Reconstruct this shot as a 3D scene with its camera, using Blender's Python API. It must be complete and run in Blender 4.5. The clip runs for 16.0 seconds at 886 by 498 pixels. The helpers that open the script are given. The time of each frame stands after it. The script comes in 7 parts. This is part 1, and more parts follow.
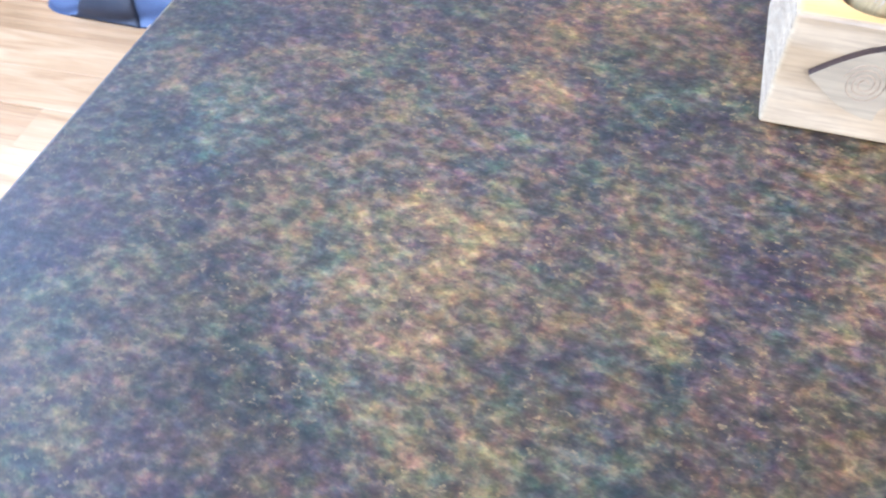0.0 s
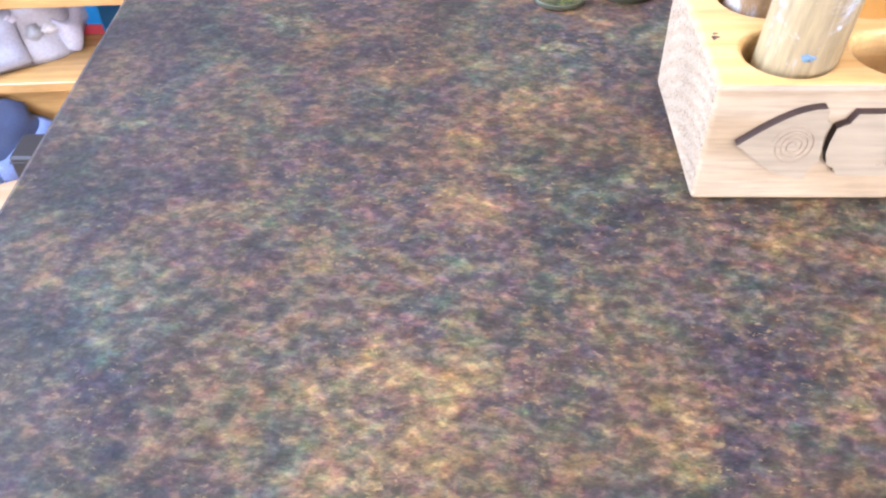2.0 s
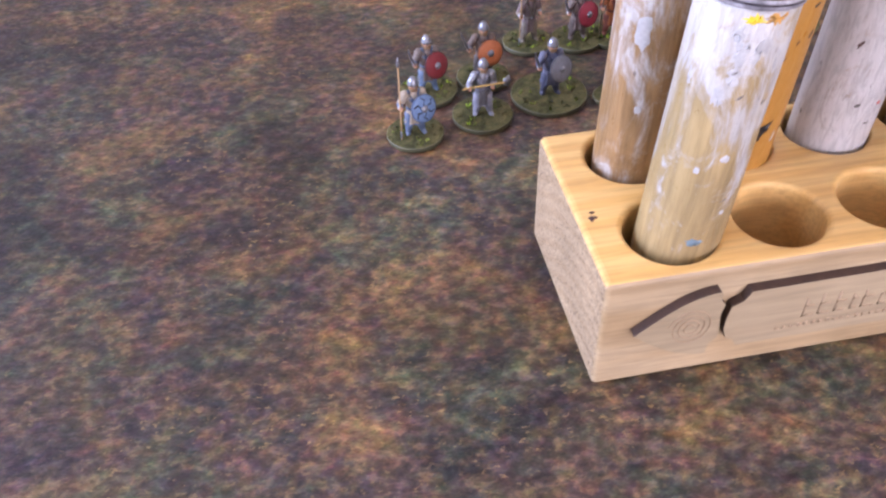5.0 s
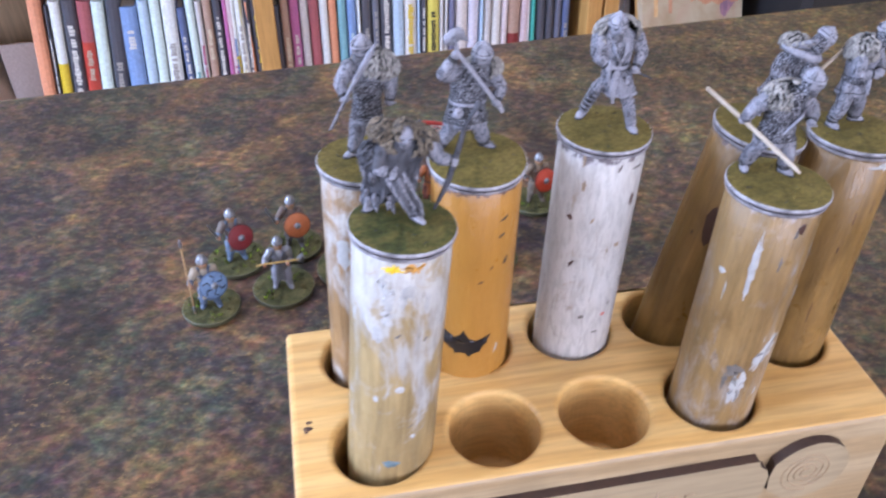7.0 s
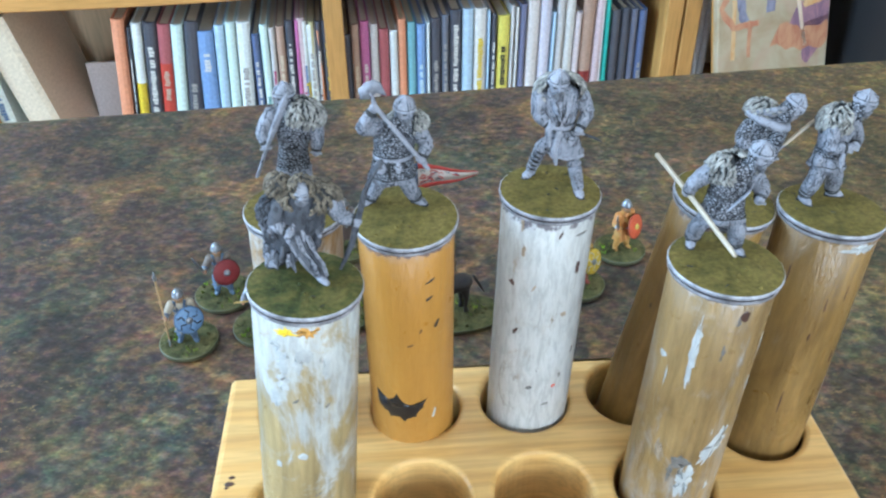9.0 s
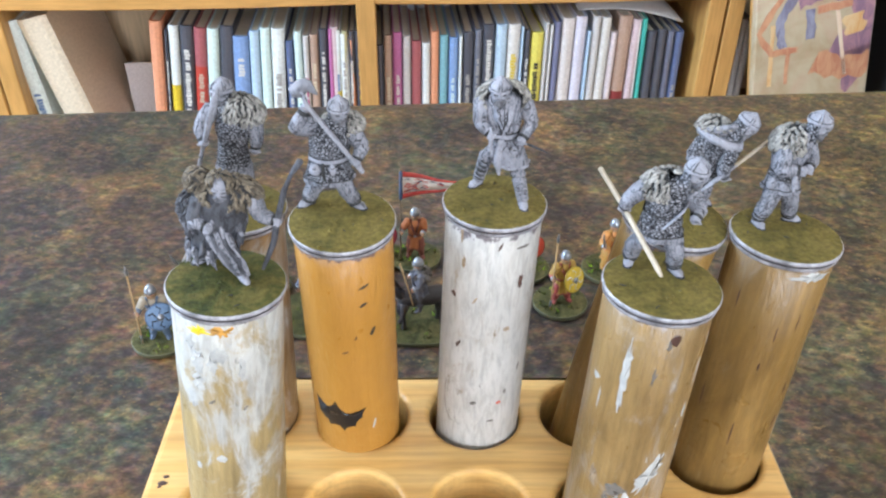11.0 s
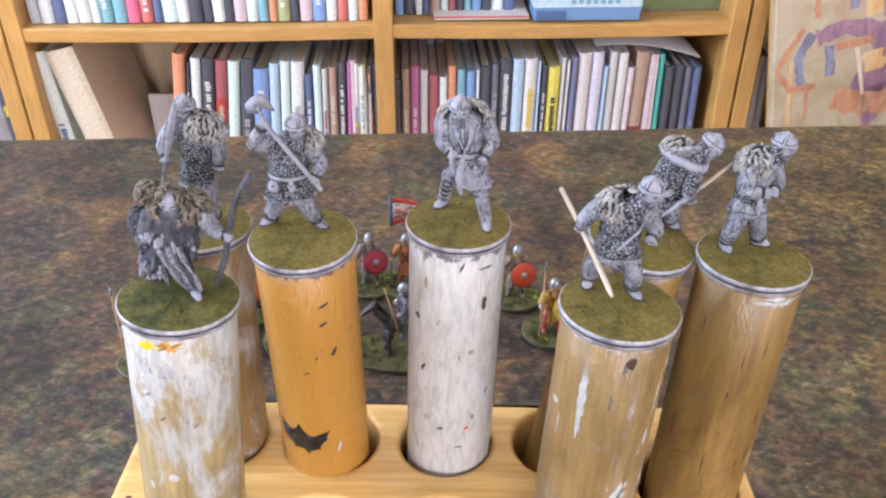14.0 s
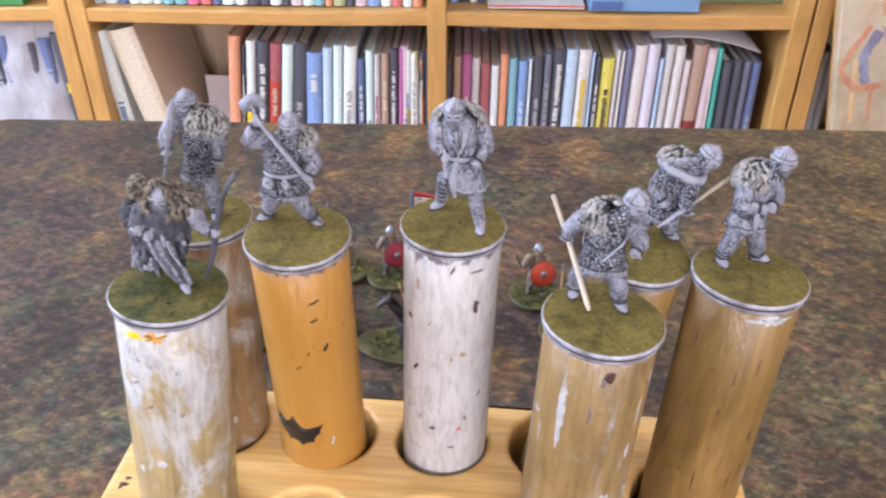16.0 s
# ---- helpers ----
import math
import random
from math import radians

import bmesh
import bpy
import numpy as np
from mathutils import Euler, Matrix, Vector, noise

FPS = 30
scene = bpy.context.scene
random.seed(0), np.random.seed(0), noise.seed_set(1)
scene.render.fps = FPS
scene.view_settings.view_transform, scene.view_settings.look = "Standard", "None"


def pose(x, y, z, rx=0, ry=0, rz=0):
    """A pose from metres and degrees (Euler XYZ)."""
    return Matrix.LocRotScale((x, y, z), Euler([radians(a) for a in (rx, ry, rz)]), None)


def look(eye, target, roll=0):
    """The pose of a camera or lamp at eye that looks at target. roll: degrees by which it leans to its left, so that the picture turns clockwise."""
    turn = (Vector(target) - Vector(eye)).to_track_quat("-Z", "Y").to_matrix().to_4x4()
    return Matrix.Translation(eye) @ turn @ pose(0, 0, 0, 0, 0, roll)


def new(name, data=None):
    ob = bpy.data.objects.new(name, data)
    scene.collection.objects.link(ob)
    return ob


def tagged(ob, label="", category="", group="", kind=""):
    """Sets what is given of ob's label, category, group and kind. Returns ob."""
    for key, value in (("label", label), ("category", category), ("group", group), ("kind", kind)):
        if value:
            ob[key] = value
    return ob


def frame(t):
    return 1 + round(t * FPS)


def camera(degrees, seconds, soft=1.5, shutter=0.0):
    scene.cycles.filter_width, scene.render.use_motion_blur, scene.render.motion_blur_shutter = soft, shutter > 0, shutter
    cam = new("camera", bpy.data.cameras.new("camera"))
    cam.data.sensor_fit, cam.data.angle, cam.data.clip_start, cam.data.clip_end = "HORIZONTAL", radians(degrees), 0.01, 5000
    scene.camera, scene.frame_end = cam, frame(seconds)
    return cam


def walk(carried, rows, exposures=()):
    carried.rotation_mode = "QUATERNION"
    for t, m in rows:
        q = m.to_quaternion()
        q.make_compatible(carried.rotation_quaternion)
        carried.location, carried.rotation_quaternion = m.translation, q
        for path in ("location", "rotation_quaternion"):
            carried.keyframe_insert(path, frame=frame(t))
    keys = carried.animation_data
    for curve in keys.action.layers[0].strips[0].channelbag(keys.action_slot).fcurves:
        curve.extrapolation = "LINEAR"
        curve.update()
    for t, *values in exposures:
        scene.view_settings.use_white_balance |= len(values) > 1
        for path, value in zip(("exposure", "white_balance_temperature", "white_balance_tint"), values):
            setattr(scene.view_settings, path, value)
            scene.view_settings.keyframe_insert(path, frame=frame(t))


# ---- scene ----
cam = camera(56.4, 16.0, soft=2.3, shutter=0.4)
PATH = [
    (0, (-0.059, -0.241, 0.181), (-0.456, 0.979, -1.354), -1.2),
    (0.5, (-0.081, -0.231, 0.185), (-0.318, 0.995, -1.377), 1.4),
    (1, (-0.087, -0.224, 0.179), (-0.218, 1.047, -1.36), 3.2),
    (1.5, (-0.089, -0.22, 0.176), (-0.218, 1.137, -1.288), -0.1),
    (2, (-0.092, -0.215, 0.172), (-0.162, 1.213, -1.227), -1.8),
    (2.5, (-0.099, -0.209, 0.171), (-0.088, 1.154, -1.293), -4.5),
    (3, (-0.083, -0.184, 0.176), (0.017, 1.246, -1.219), -6.7),
    (3.5, (-0.084, -0.168, 0.189), (0.059, 1.264, -1.2), -6.3),
    (3.7, (-0.089, -0.165, 0.187), (0.069, 1.246, -1.222), -5.9),
    (5.8, (-0.076, -0.151, 0.207), (0.16, 1.298, -1.152), -0.8),
    (6, (-0.069, -0.154, 0.209), (0.181, 1.318, -1.122), -0.3),
    (6.5, (-0.038, -0.149, 0.221), (0.298, 1.373, -1.032), 0.9),
    (7, (-0.01, -0.146, 0.222), (0.283, 1.406, -1.003), -0.2),
    (7.5, (0.013, -0.142, 0.221), (0.282, 1.438, -0.975), -0.2),
    (8, (0.018, -0.143, 0.222), (0.213, 1.441, -0.984), -1.4),
    (8.5, (0.02, -0.139, 0.222), (0.175, 1.471, -0.954), -0.7),
    (9, (0.029, -0.137, 0.221), (0.138, 1.482, -0.947), -0.7),
    (9.2, (0.033, -0.137, 0.219), (0.13, 1.481, -0.952), -0.2),
    (11.3, (0.054, -0.135, 0.216), (0.065, 1.512, -0.918), 0.1),
    (11.5, (0.055, -0.136, 0.214), (0.063, 1.514, -0.915), -0.1),
    (12, (0.059, -0.135, 0.213), (0.059, 1.534, -0.888), 0.2),
    (12.5, (0.062, -0.135, 0.214), (0.039, 1.534, -0.888), -0.4),
    (13, (0.064, -0.134, 0.213), (0.037, 1.546, -0.872), -0.1),
    (13.5, (0.066, -0.136, 0.214), (0.011, 1.548, -0.863), -0.6),
    (14, (0.067, -0.135, 0.213), (0.029, 1.554, -0.857), 0.1),
    (14.5, (0.069, -0.135, 0.209), (0.021, 1.553, -0.867), 0.5),
    (15, (0.078, -0.139, 0.211), (-0.005, 1.557, -0.845), 0.3),
    (15.5, (0.082, -0.133, 0.209), (0.002, 1.559, -0.849), 1.3),
    (16, (0.081, -0.132, 0.216), (-0.086, 1.533, -0.883), -0.0),
]
EXPOSURE = [
    (0.0, 0.22, 4600, 16), (1.5, 0.30, 4950, 22), (2.6, 0.30, 5250, 26), (3.0, 0.54, 5200, 26), (3.5, -0.05, 5700, 36), (5.8, -0.49, 5650, 32),
    (7.0, -0.52, 5300, 24), (8.0, -0.48, 5000, 21), (8.5, -0.45, 4950, 6), (9.2, -0.38, 4950, -2), (11.3, -0.29, 5750, 9), (12.5, -0.30, 5850, 14), (14.0, -0.34, 5900, 18), (16.0, -0.32, 5850, 22),
]
walk(cam, [(t, look(e, a, r)) for t, e, a, r in PATH], EXPOSURE)

# ---- light and world ----
ROOM = Matrix.Rotation(radians(3.6), 4, "Z")
FLOOR_Z, CEIL_Z = -0.73, 1.67

world = bpy.data.worlds.new("sky")
scene.world = world
world.use_nodes = True
wn = world.node_tree.nodes
sky = wn.new("ShaderNodeTexSky")
sky.sky_type, sky.sun_disc = "NISHITA", False
sky.sun_elevation, sky.sun_rotation = radians(38), radians(160)
wn["Background"].inputs["Strength"].default_value = 0.12
world.node_tree.links.new(sky.outputs[0], wn["Background"].inputs["Color"])


def window_light(name, centre, target, sx, sz, watts, colour):
    data = bpy.data.lights.new(name, "AREA")
    data.shape, data.size, data.size_y, data.energy, data.color = "RECTANGLE", sx, sz, watts, colour
    ob = new(name, data)
    ob.matrix_world = ROOM @ look(centre, target)
    return ob


window_light("window_daylight", (0.70, -3.16, 0.75), (0.70, 0, 0.62), 2.2, 1.1, 175, (1.0, 0.97, 0.95))
window_light("side_window_daylight", (-1.86, 0.45, 0.75), (0, 0.6, 0.45), 1.5, 1.1, 148, (0.80, 0.90, 1.0))


# ---- materials ----
class Nodes:
    """A short way to write node materials."""

    def __init__(self, name, rough=0.6, metal=0.0, spec=0.5):
        self.mat = bpy.data.materials.new(name)
        self.mat.use_nodes = True
        self.tree = self.mat.node_tree
        self.bsdf = self.tree.nodes["Principled BSDF"]
        self.bsdf.inputs["Roughness"].default_value = rough
        self.bsdf.inputs["Metallic"].default_value = metal
        self.bsdf.inputs["Specular IOR Level"].default_value = spec
        self.coords = {}

    def link(self, a, b):
        self.tree.links.new(a, b)

    def coord(self, scale=(1, 1, 1), kind="Object", turn=(0, 0, 0), shift=(0, 0, 0)):
        tc = self.tree.nodes.new("ShaderNodeTexCoord")
        mp = self.tree.nodes.new("ShaderNodeMapping")
        mp.inputs["Scale"].default_value = scale
        mp.inputs["Rotation"].default_value = turn
        mp.inputs["Location"].default_value = shift
        self.link(tc.outputs[kind], mp.inputs["Vector"])
        return mp.outputs[0]

    def noise(self, vec, scale, detail=4, rough=0.6, warp=0.0):
        n = self.tree.nodes.new("ShaderNodeTexNoise")
        n.inputs["Scale"].default_value, n.inputs["Detail"].default_value = scale, detail
        n.inputs["Roughness"].default_value, n.inputs["Distortion"].default_value = rough, warp
        self.link(vec, n.inputs["Vector"])
        return n.outputs["Fac"]

    def voronoi(self, vec, scale, feature="F1", out="Distance"):
        n = self.tree.nodes.new("ShaderNodeTexVoronoi")
        n.feature = feature
        n.inputs["Scale"].default_value = scale
        self.link(vec, n.inputs["Vector"])
        return n.outputs[out]

    def wave(self, vec, scale, warp=2.0, detail=2, direction="X", kind="BANDS", dscale=1.0):
        n = self.tree.nodes.new("ShaderNodeTexWave")
        n.wave_type = kind
        if kind == "BANDS":
            n.bands_direction = direction
        else:
            n.rings_direction = direction
        n.inputs["Scale"].default_value, n.inputs["Distortion"].default_value = scale, warp
        n.inputs["Detail"].default_value, n.inputs["Detail Scale"].default_value = detail, dscale
        self.link(vec, n.inputs["Vector"])
        return n.outputs["Fac"]

    def ramp(self, fac, stops, mode="LINEAR"):
        n = self.tree.nodes.new("ShaderNodeValToRGB")
        n.color_ramp.interpolation = mode
        el = n.color_ramp.elements
        while len(el) < len(stops):
            el.new(0.5)
        for e, (p, c) in zip(el, stops):
            e.position = p
            e.color = (*c, 1) if not isinstance(c, (int, float)) else (c, c, c, 1)
        self.link(fac, n.inputs[0])
        return n.outputs[0]

    def mix(self, fac, a, b, mode="MIX"):
        n = self.tree.nodes.new("ShaderNodeMix")
        n.data_type, n.blend_type = "RGBA", mode
        for sock, val in ((n.inputs[0], fac), (n.inputs[6], a), (n.inputs[7], b)):
            if isinstance(val, (int, float)):
                sock.default_value = val
            elif isinstance(val, tuple):
                sock.default_value = (*val, 1)
            else:
                self.link(val, sock)
        return n.outputs[2]

    def random(self):
        return self.tree.nodes.new("ShaderNodeObjectInfo").outputs["Random"]

    def colour(self, c):
        if isinstance(c, tuple):
            self.bsdf.inputs["Base Color"].default_value = (*c, 1)
        else:
            self.link(c, self.bsdf.inputs["Base Color"])

    def rough(self, r):
        self.link(r, self.bsdf.inputs["Roughness"])

    def bump(self, height, strength=0.4, dist=0.001):
        n = self.tree.nodes.new("ShaderNodeBump")
        n.inputs["Strength"].default_value, n.inputs["Distance"].default_value = strength, dist
        self.link(height, n.inputs["Height"])
        self.link(n.outputs[0], self.bsdf.inputs["Normal"])


def paint(name, colour, rough=0.6, vary=0.25, scale=60, metal=0.0, bump=0.0, speck=900):
    """A painted or plain surface with two scales of wear."""
    m = Nodes(name, rough, metal)
    v = m.coord()
    big = m.ramp(m.noise(v, scale, 5), [(0.3, 1 - vary), (0.7, 1.0)])
    fine = m.ramp(m.noise(v, speck, 3), [(0.3, 1 - vary * 0.6), (0.65, 1.0)])
    m.colour(m.mix(1.0, m.mix(1.0, colour, big, "MULTIPLY"), fine, "MULTIPLY"))
    if bump:
        m.bump(m.noise(v, speck, 3), bump, 0.0004)
    return m.mat


def mat_cloth():
    m = Nodes("printed_mat", 0.62, spec=0.24)
    v = m.coord()
    hue = m.noise(v, 26, 5, 0.60, 0.8)
    zone = m.noise(m.coord(shift=(1.3, 0.4, 0)), 13, 5, 0.6, 0.5)
    fleck = m.noise(m.coord((1.0, 1.5, 1), turn=(0, 0, 0.6)), 185, 5, 0.66, 0.25)
    fibre = m.noise(m.coord((1.0, 2.6, 1), turn=(0, 0, 0.9)), 430, 3, 0.55, 0.2)
    earth = m.ramp(hue, [(0.28, (0.026, 0.024, 0.028)), (0.40, (0.058, 0.044, 0.046)), (0.49, (0.105, 0.068, 0.054)), (0.57, (0.165, 0.098, 0.050)), (0.66, (0.29, 0.175, 0.066))])
    moss = m.ramp(m.noise(m.coord(shift=(0.5, 2.0, 0)), 40, 5, 0.65, 0.7), [(0.40, (0.016, 0.028, 0.028)), (0.52, (0.055, 0.082, 0.050)), (0.64, (0.155, 0.18, 0.09))])
    col = m.mix(m.ramp(m.noise(m.coord(shift=(4, 1, 0)), 22, 5, 0.65, 0.6), [(0.47, 0.0), (0.57, 0.62)]), earth, moss)
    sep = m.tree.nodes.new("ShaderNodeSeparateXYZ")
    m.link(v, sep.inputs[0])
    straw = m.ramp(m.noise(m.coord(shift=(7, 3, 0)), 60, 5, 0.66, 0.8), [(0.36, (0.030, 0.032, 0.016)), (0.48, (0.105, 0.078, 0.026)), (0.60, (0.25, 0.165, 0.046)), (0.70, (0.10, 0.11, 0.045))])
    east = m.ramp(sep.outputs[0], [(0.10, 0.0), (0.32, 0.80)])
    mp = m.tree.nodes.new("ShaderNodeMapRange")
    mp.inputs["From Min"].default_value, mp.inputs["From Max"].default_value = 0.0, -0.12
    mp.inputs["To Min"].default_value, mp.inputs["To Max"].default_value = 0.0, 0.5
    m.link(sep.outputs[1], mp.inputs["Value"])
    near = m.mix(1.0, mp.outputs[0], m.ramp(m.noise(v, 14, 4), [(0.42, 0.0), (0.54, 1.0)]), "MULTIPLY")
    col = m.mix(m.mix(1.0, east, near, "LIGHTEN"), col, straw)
    spark = m.ramp(m.noise(v, 140, 5, 0.68, 0.3), [(0.38, (0.030, 0.028, 0.034)), (0.50, (0.085, 0.062, 0.050)), (0.60, (0.34, 0.19, 0.066))])
    col = m.mix(0.24, col, spark)
    col = m.mix(1.0, col, m.ramp(zone, [(0.32, 0.58), (0.46, 0.88), (0.58, 1.12), (0.70, 1.28)]), "MULTIPLY")
    col = m.mix(1.0, col, m.ramp(fleck, [(0.35, 0.30), (0.5, 0.58), (0.66, 1.12)]), "MULTIPLY")
    col = m.mix(1.0, col, m.ramp(fibre, [(0.34, 0.84), (0.5, 1.0), (0.68, 1.18)]), "MULTIPLY")
    dye = m.tree.nodes.new("ShaderNodeTexNoise")
    dye.inputs["Scale"].default_value, dye.inputs["Detail"].default_value, dye.inputs["Roughness"].default_value = 175, 4, 0.64
    m.link(m.coord((1, 1.4, 1), turn=(0, 0, 0.5)), dye.inputs["Vector"])
    vivid = m.tree.nodes.new("ShaderNodeHueSaturation")
    vivid.inputs["Saturation"].default_value = 1.3
    m.link(dye.outputs["Color"], vivid.inputs["Color"])
    col = m.mix(0.45, col, vivid.outputs[0], "SOFT_LIGHT")
    glint = m.ramp(m.noise(m.coord((1, 1.6, 1), shift=(2, 5, 0), turn=(0, 0, 0.4)), 300, 4, 0.65, 0.2), [(0.58, 0.0), (0.67, 1.0)])
    col = m.mix(m.mix(1.0, glint, m.ramp(m.noise(m.coord(shift=(9, 2, 0)), 30, 4), [(0.44, 0.03), (0.60, 0.40)]), "MULTIPLY"), col, (0.42, 0.27, 0.10))
    # Bluish darkening towards the west edge: print plus the window's cool sheen, put into colour.
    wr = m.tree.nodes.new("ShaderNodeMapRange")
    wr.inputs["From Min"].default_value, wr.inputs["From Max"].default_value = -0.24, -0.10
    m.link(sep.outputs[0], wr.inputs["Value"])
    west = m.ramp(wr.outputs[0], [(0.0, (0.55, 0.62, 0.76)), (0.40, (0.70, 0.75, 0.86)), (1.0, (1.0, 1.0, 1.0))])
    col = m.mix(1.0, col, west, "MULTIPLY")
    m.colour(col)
    m.rough(m.ramp(m.noise(v, 500, 3), [(0.3, 0.40), (0.7, 0.62)]))
    m.bump(m.noise(v, 700, 3, 0.6), 0.25, 0.0004)
    return m.mat


def pine(name, light, dark, along="X", scale=1.0, rough=0.5):
    """Planed softwood: growth bands along one axis, pores, small stains."""
    m = Nodes(name, rough)
    squash = {"X": (0.10, 1, 1), "Y": (1, 0.10, 1), "Z": (1, 1, 0.10)}[along]
    v = m.coord(squash)
    bands = m.wave(v, 42 * scale, 5.0, 3, "Y" if along != "Y" else "X", dscale=1.5)
    fine = m.noise(m.coord(tuple(0.06 if s < 1 else 1 for s in squash)), 900 * scale, 3)
    soft = m.noise(m.coord(), 28 * scale, 4)
    col = m.mix(m.ramp(bands, [(0.2, 0.0), (0.85, 0.75)]), light, dark)
    col = m.mix(1.0, col, m.ramp(fine, [(0.35, 0.80), (0.6, 1.0)]), "MULTIPLY")
    col = m.mix(1.0, col, m.ramp(soft, [(0.3, 0.80), (0.7, 1.05)]), "MULTIPLY")
    m.colour(col)
    m.rough(m.ramp(soft, [(0.3, rough - 0.1), (0.7, rough + 0.12)]))
    m.bump(fine, 0.25, 0.0003)
    return m.mat


def end_grain():
    """Sawn end grain: rough, open, speckled."""
    m = Nodes("pine_end_grain", 0.8)
    v = m.coord()
    pores = m.noise(m.coord((1, 1.6, 1)), 850, 4, 0.7)
    rings = m.wave(m.coord(shift=(0, 0.02, 0.05)), 60, 1.5, 2, "X", "RINGS")
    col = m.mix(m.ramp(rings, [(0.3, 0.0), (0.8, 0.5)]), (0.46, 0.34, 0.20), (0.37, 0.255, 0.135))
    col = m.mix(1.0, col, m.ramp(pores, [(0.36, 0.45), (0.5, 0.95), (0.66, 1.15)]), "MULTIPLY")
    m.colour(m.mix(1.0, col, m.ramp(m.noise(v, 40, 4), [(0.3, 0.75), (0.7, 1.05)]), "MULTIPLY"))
    m.bump(pores, 0.8, 0.001)
    return m.mat


def dowel_wood(name, wood, cover, low, high, seed, zgrad=0.0, tint=(0.50, 0.50, 0.49), grimy=0.75, streaky=0.36, spray_on=0.4, figured=1.0):
    """A turned stick with brushed-out primer: a streaky, chipped layer of off-white over handled wood."""
    m = Nodes(name, 0.42)
    sh = (seed * 0.37, seed * 0.21, seed * 0.13)
    streak = m.noise(m.coord((1, 1, 0.16), shift=sh), 190, 5, 0.65, 0.4)
    brush = m.noise(m.coord((1, 1, 0.22), shift=sh), 620, 4, 0.7, 0.5)
    blotch = m.noise(m.coord((1, 1, 0.55), shift=sh), 70, 6, 0.70, 1.1)
    grain = m.noise(m.coord((1, 1, 0.05), shift=sh), 700, 3)
    grime = m.noise(m.coord((1, 1, 0.6), shift=(sh[2], sh[0], sh[1])), 46, 6, 0.68, 0.8)
    col = m.mix(m.ramp(streak, [(0.3, 0.0), (0.7, 1.0)]), wood, tuple(c * (1 - 0.42 * figured) for c in wood))
    col = m.mix(figured, col, m.mix(1.0, col, m.ramp(grain, [(0.3, 0.74), (0.65, 1.0)]), "MULTIPLY"))
    if cover > 0:
        amount = m.mix(streaky * 0.8, m.mix(streaky, blotch, streak), brush)
        if zgrad:
            sep = m.tree.nodes.new("ShaderNodeSeparateXYZ")
            m.link(m.coord((1, 1, zgrad), shift=(0, 0, 0)), sep.inputs[0])
            amount = m.mix(1.0, amount, sep.outputs[2], "ADD")
        mid = (low + high) / 2
        mask = m.ramp(amount, [(low, 0.0), (mid, cover * 0.45), (mid + 0.035, cover * 0.85), (high + 0.04, cover)])
        white = m.mix(m.ramp(brush, [(0.38, 0.0), (0.56, 1.0)]), tuple(c * 0.76 for c in tint), tint)
        col = m.mix(mask, col, white)
    col = m.mix(1.0, col, m.ramp(grime, [(0.32, (1 - 0.42 * grimy, 1 - 0.48 * grimy, 1 - 0.56 * grimy)), (0.5, (1 - 0.06 * grimy, 1 - 0.09 * grimy, 1 - 0.14 * grimy)), (0.62, (1.0, 1.0, 1.0))]), "MULTIPLY")
    specks = m.ramp(m.voronoi(m.coord((1, 1, 0.5), shift=sh), 150), [(0.05, 1.0), (0.09, 0.0)])
    col = m.mix(m.mix(1.0, specks, m.ramp(blotch, [(0.5, 0.0), (0.56, 0.8)]), "MULTIPLY"), col, (0.05, 0.035, 0.025))
    sep = m.tree.nodes.new("ShaderNodeSeparateXYZ")
    m.link(m.coord(), sep.inputs[0])
    rise = m.tree.nodes.new("ShaderNodeMapRange")
    rise.inputs["From Min"].default_value, rise.inputs["From Max"].default_value = 0.0905, 0.0985
    m.link(sep.outputs[2], rise.inputs["Value"])
    spray = m.mix(0.5, rise.outputs[0], m.noise(m.coord((1, 1, 0.35), shift=sh), 240, 5, 0.65, 0.5))
    col = m.mix(m.ramp(spray, [(0.66, 0.0), (0.74, 0.7 * spray_on), (0.80, spray_on)]), col, (0.40, 0.39, 0.43))
    drip = m.mix(0.5, rise.outputs[0], m.noise(m.coord((1, 1, 0.5), shift=(sh[1], sh[2], sh[0])), 330, 5, 0.7, 0.6))
    col = m.mix(m.ramp(drip, [(0.72, 0.0), (0.76, 0.85)]), col, (0.06, 0.04, 0.05))
    m.colour(col)
    m.rough(m.ramp(blotch, [(0.3, 0.24), (0.7, 0.50)]))
    m.bump(m.mix(0.6, brush, blotch), 0.75, 0.0012)
    return m.mat


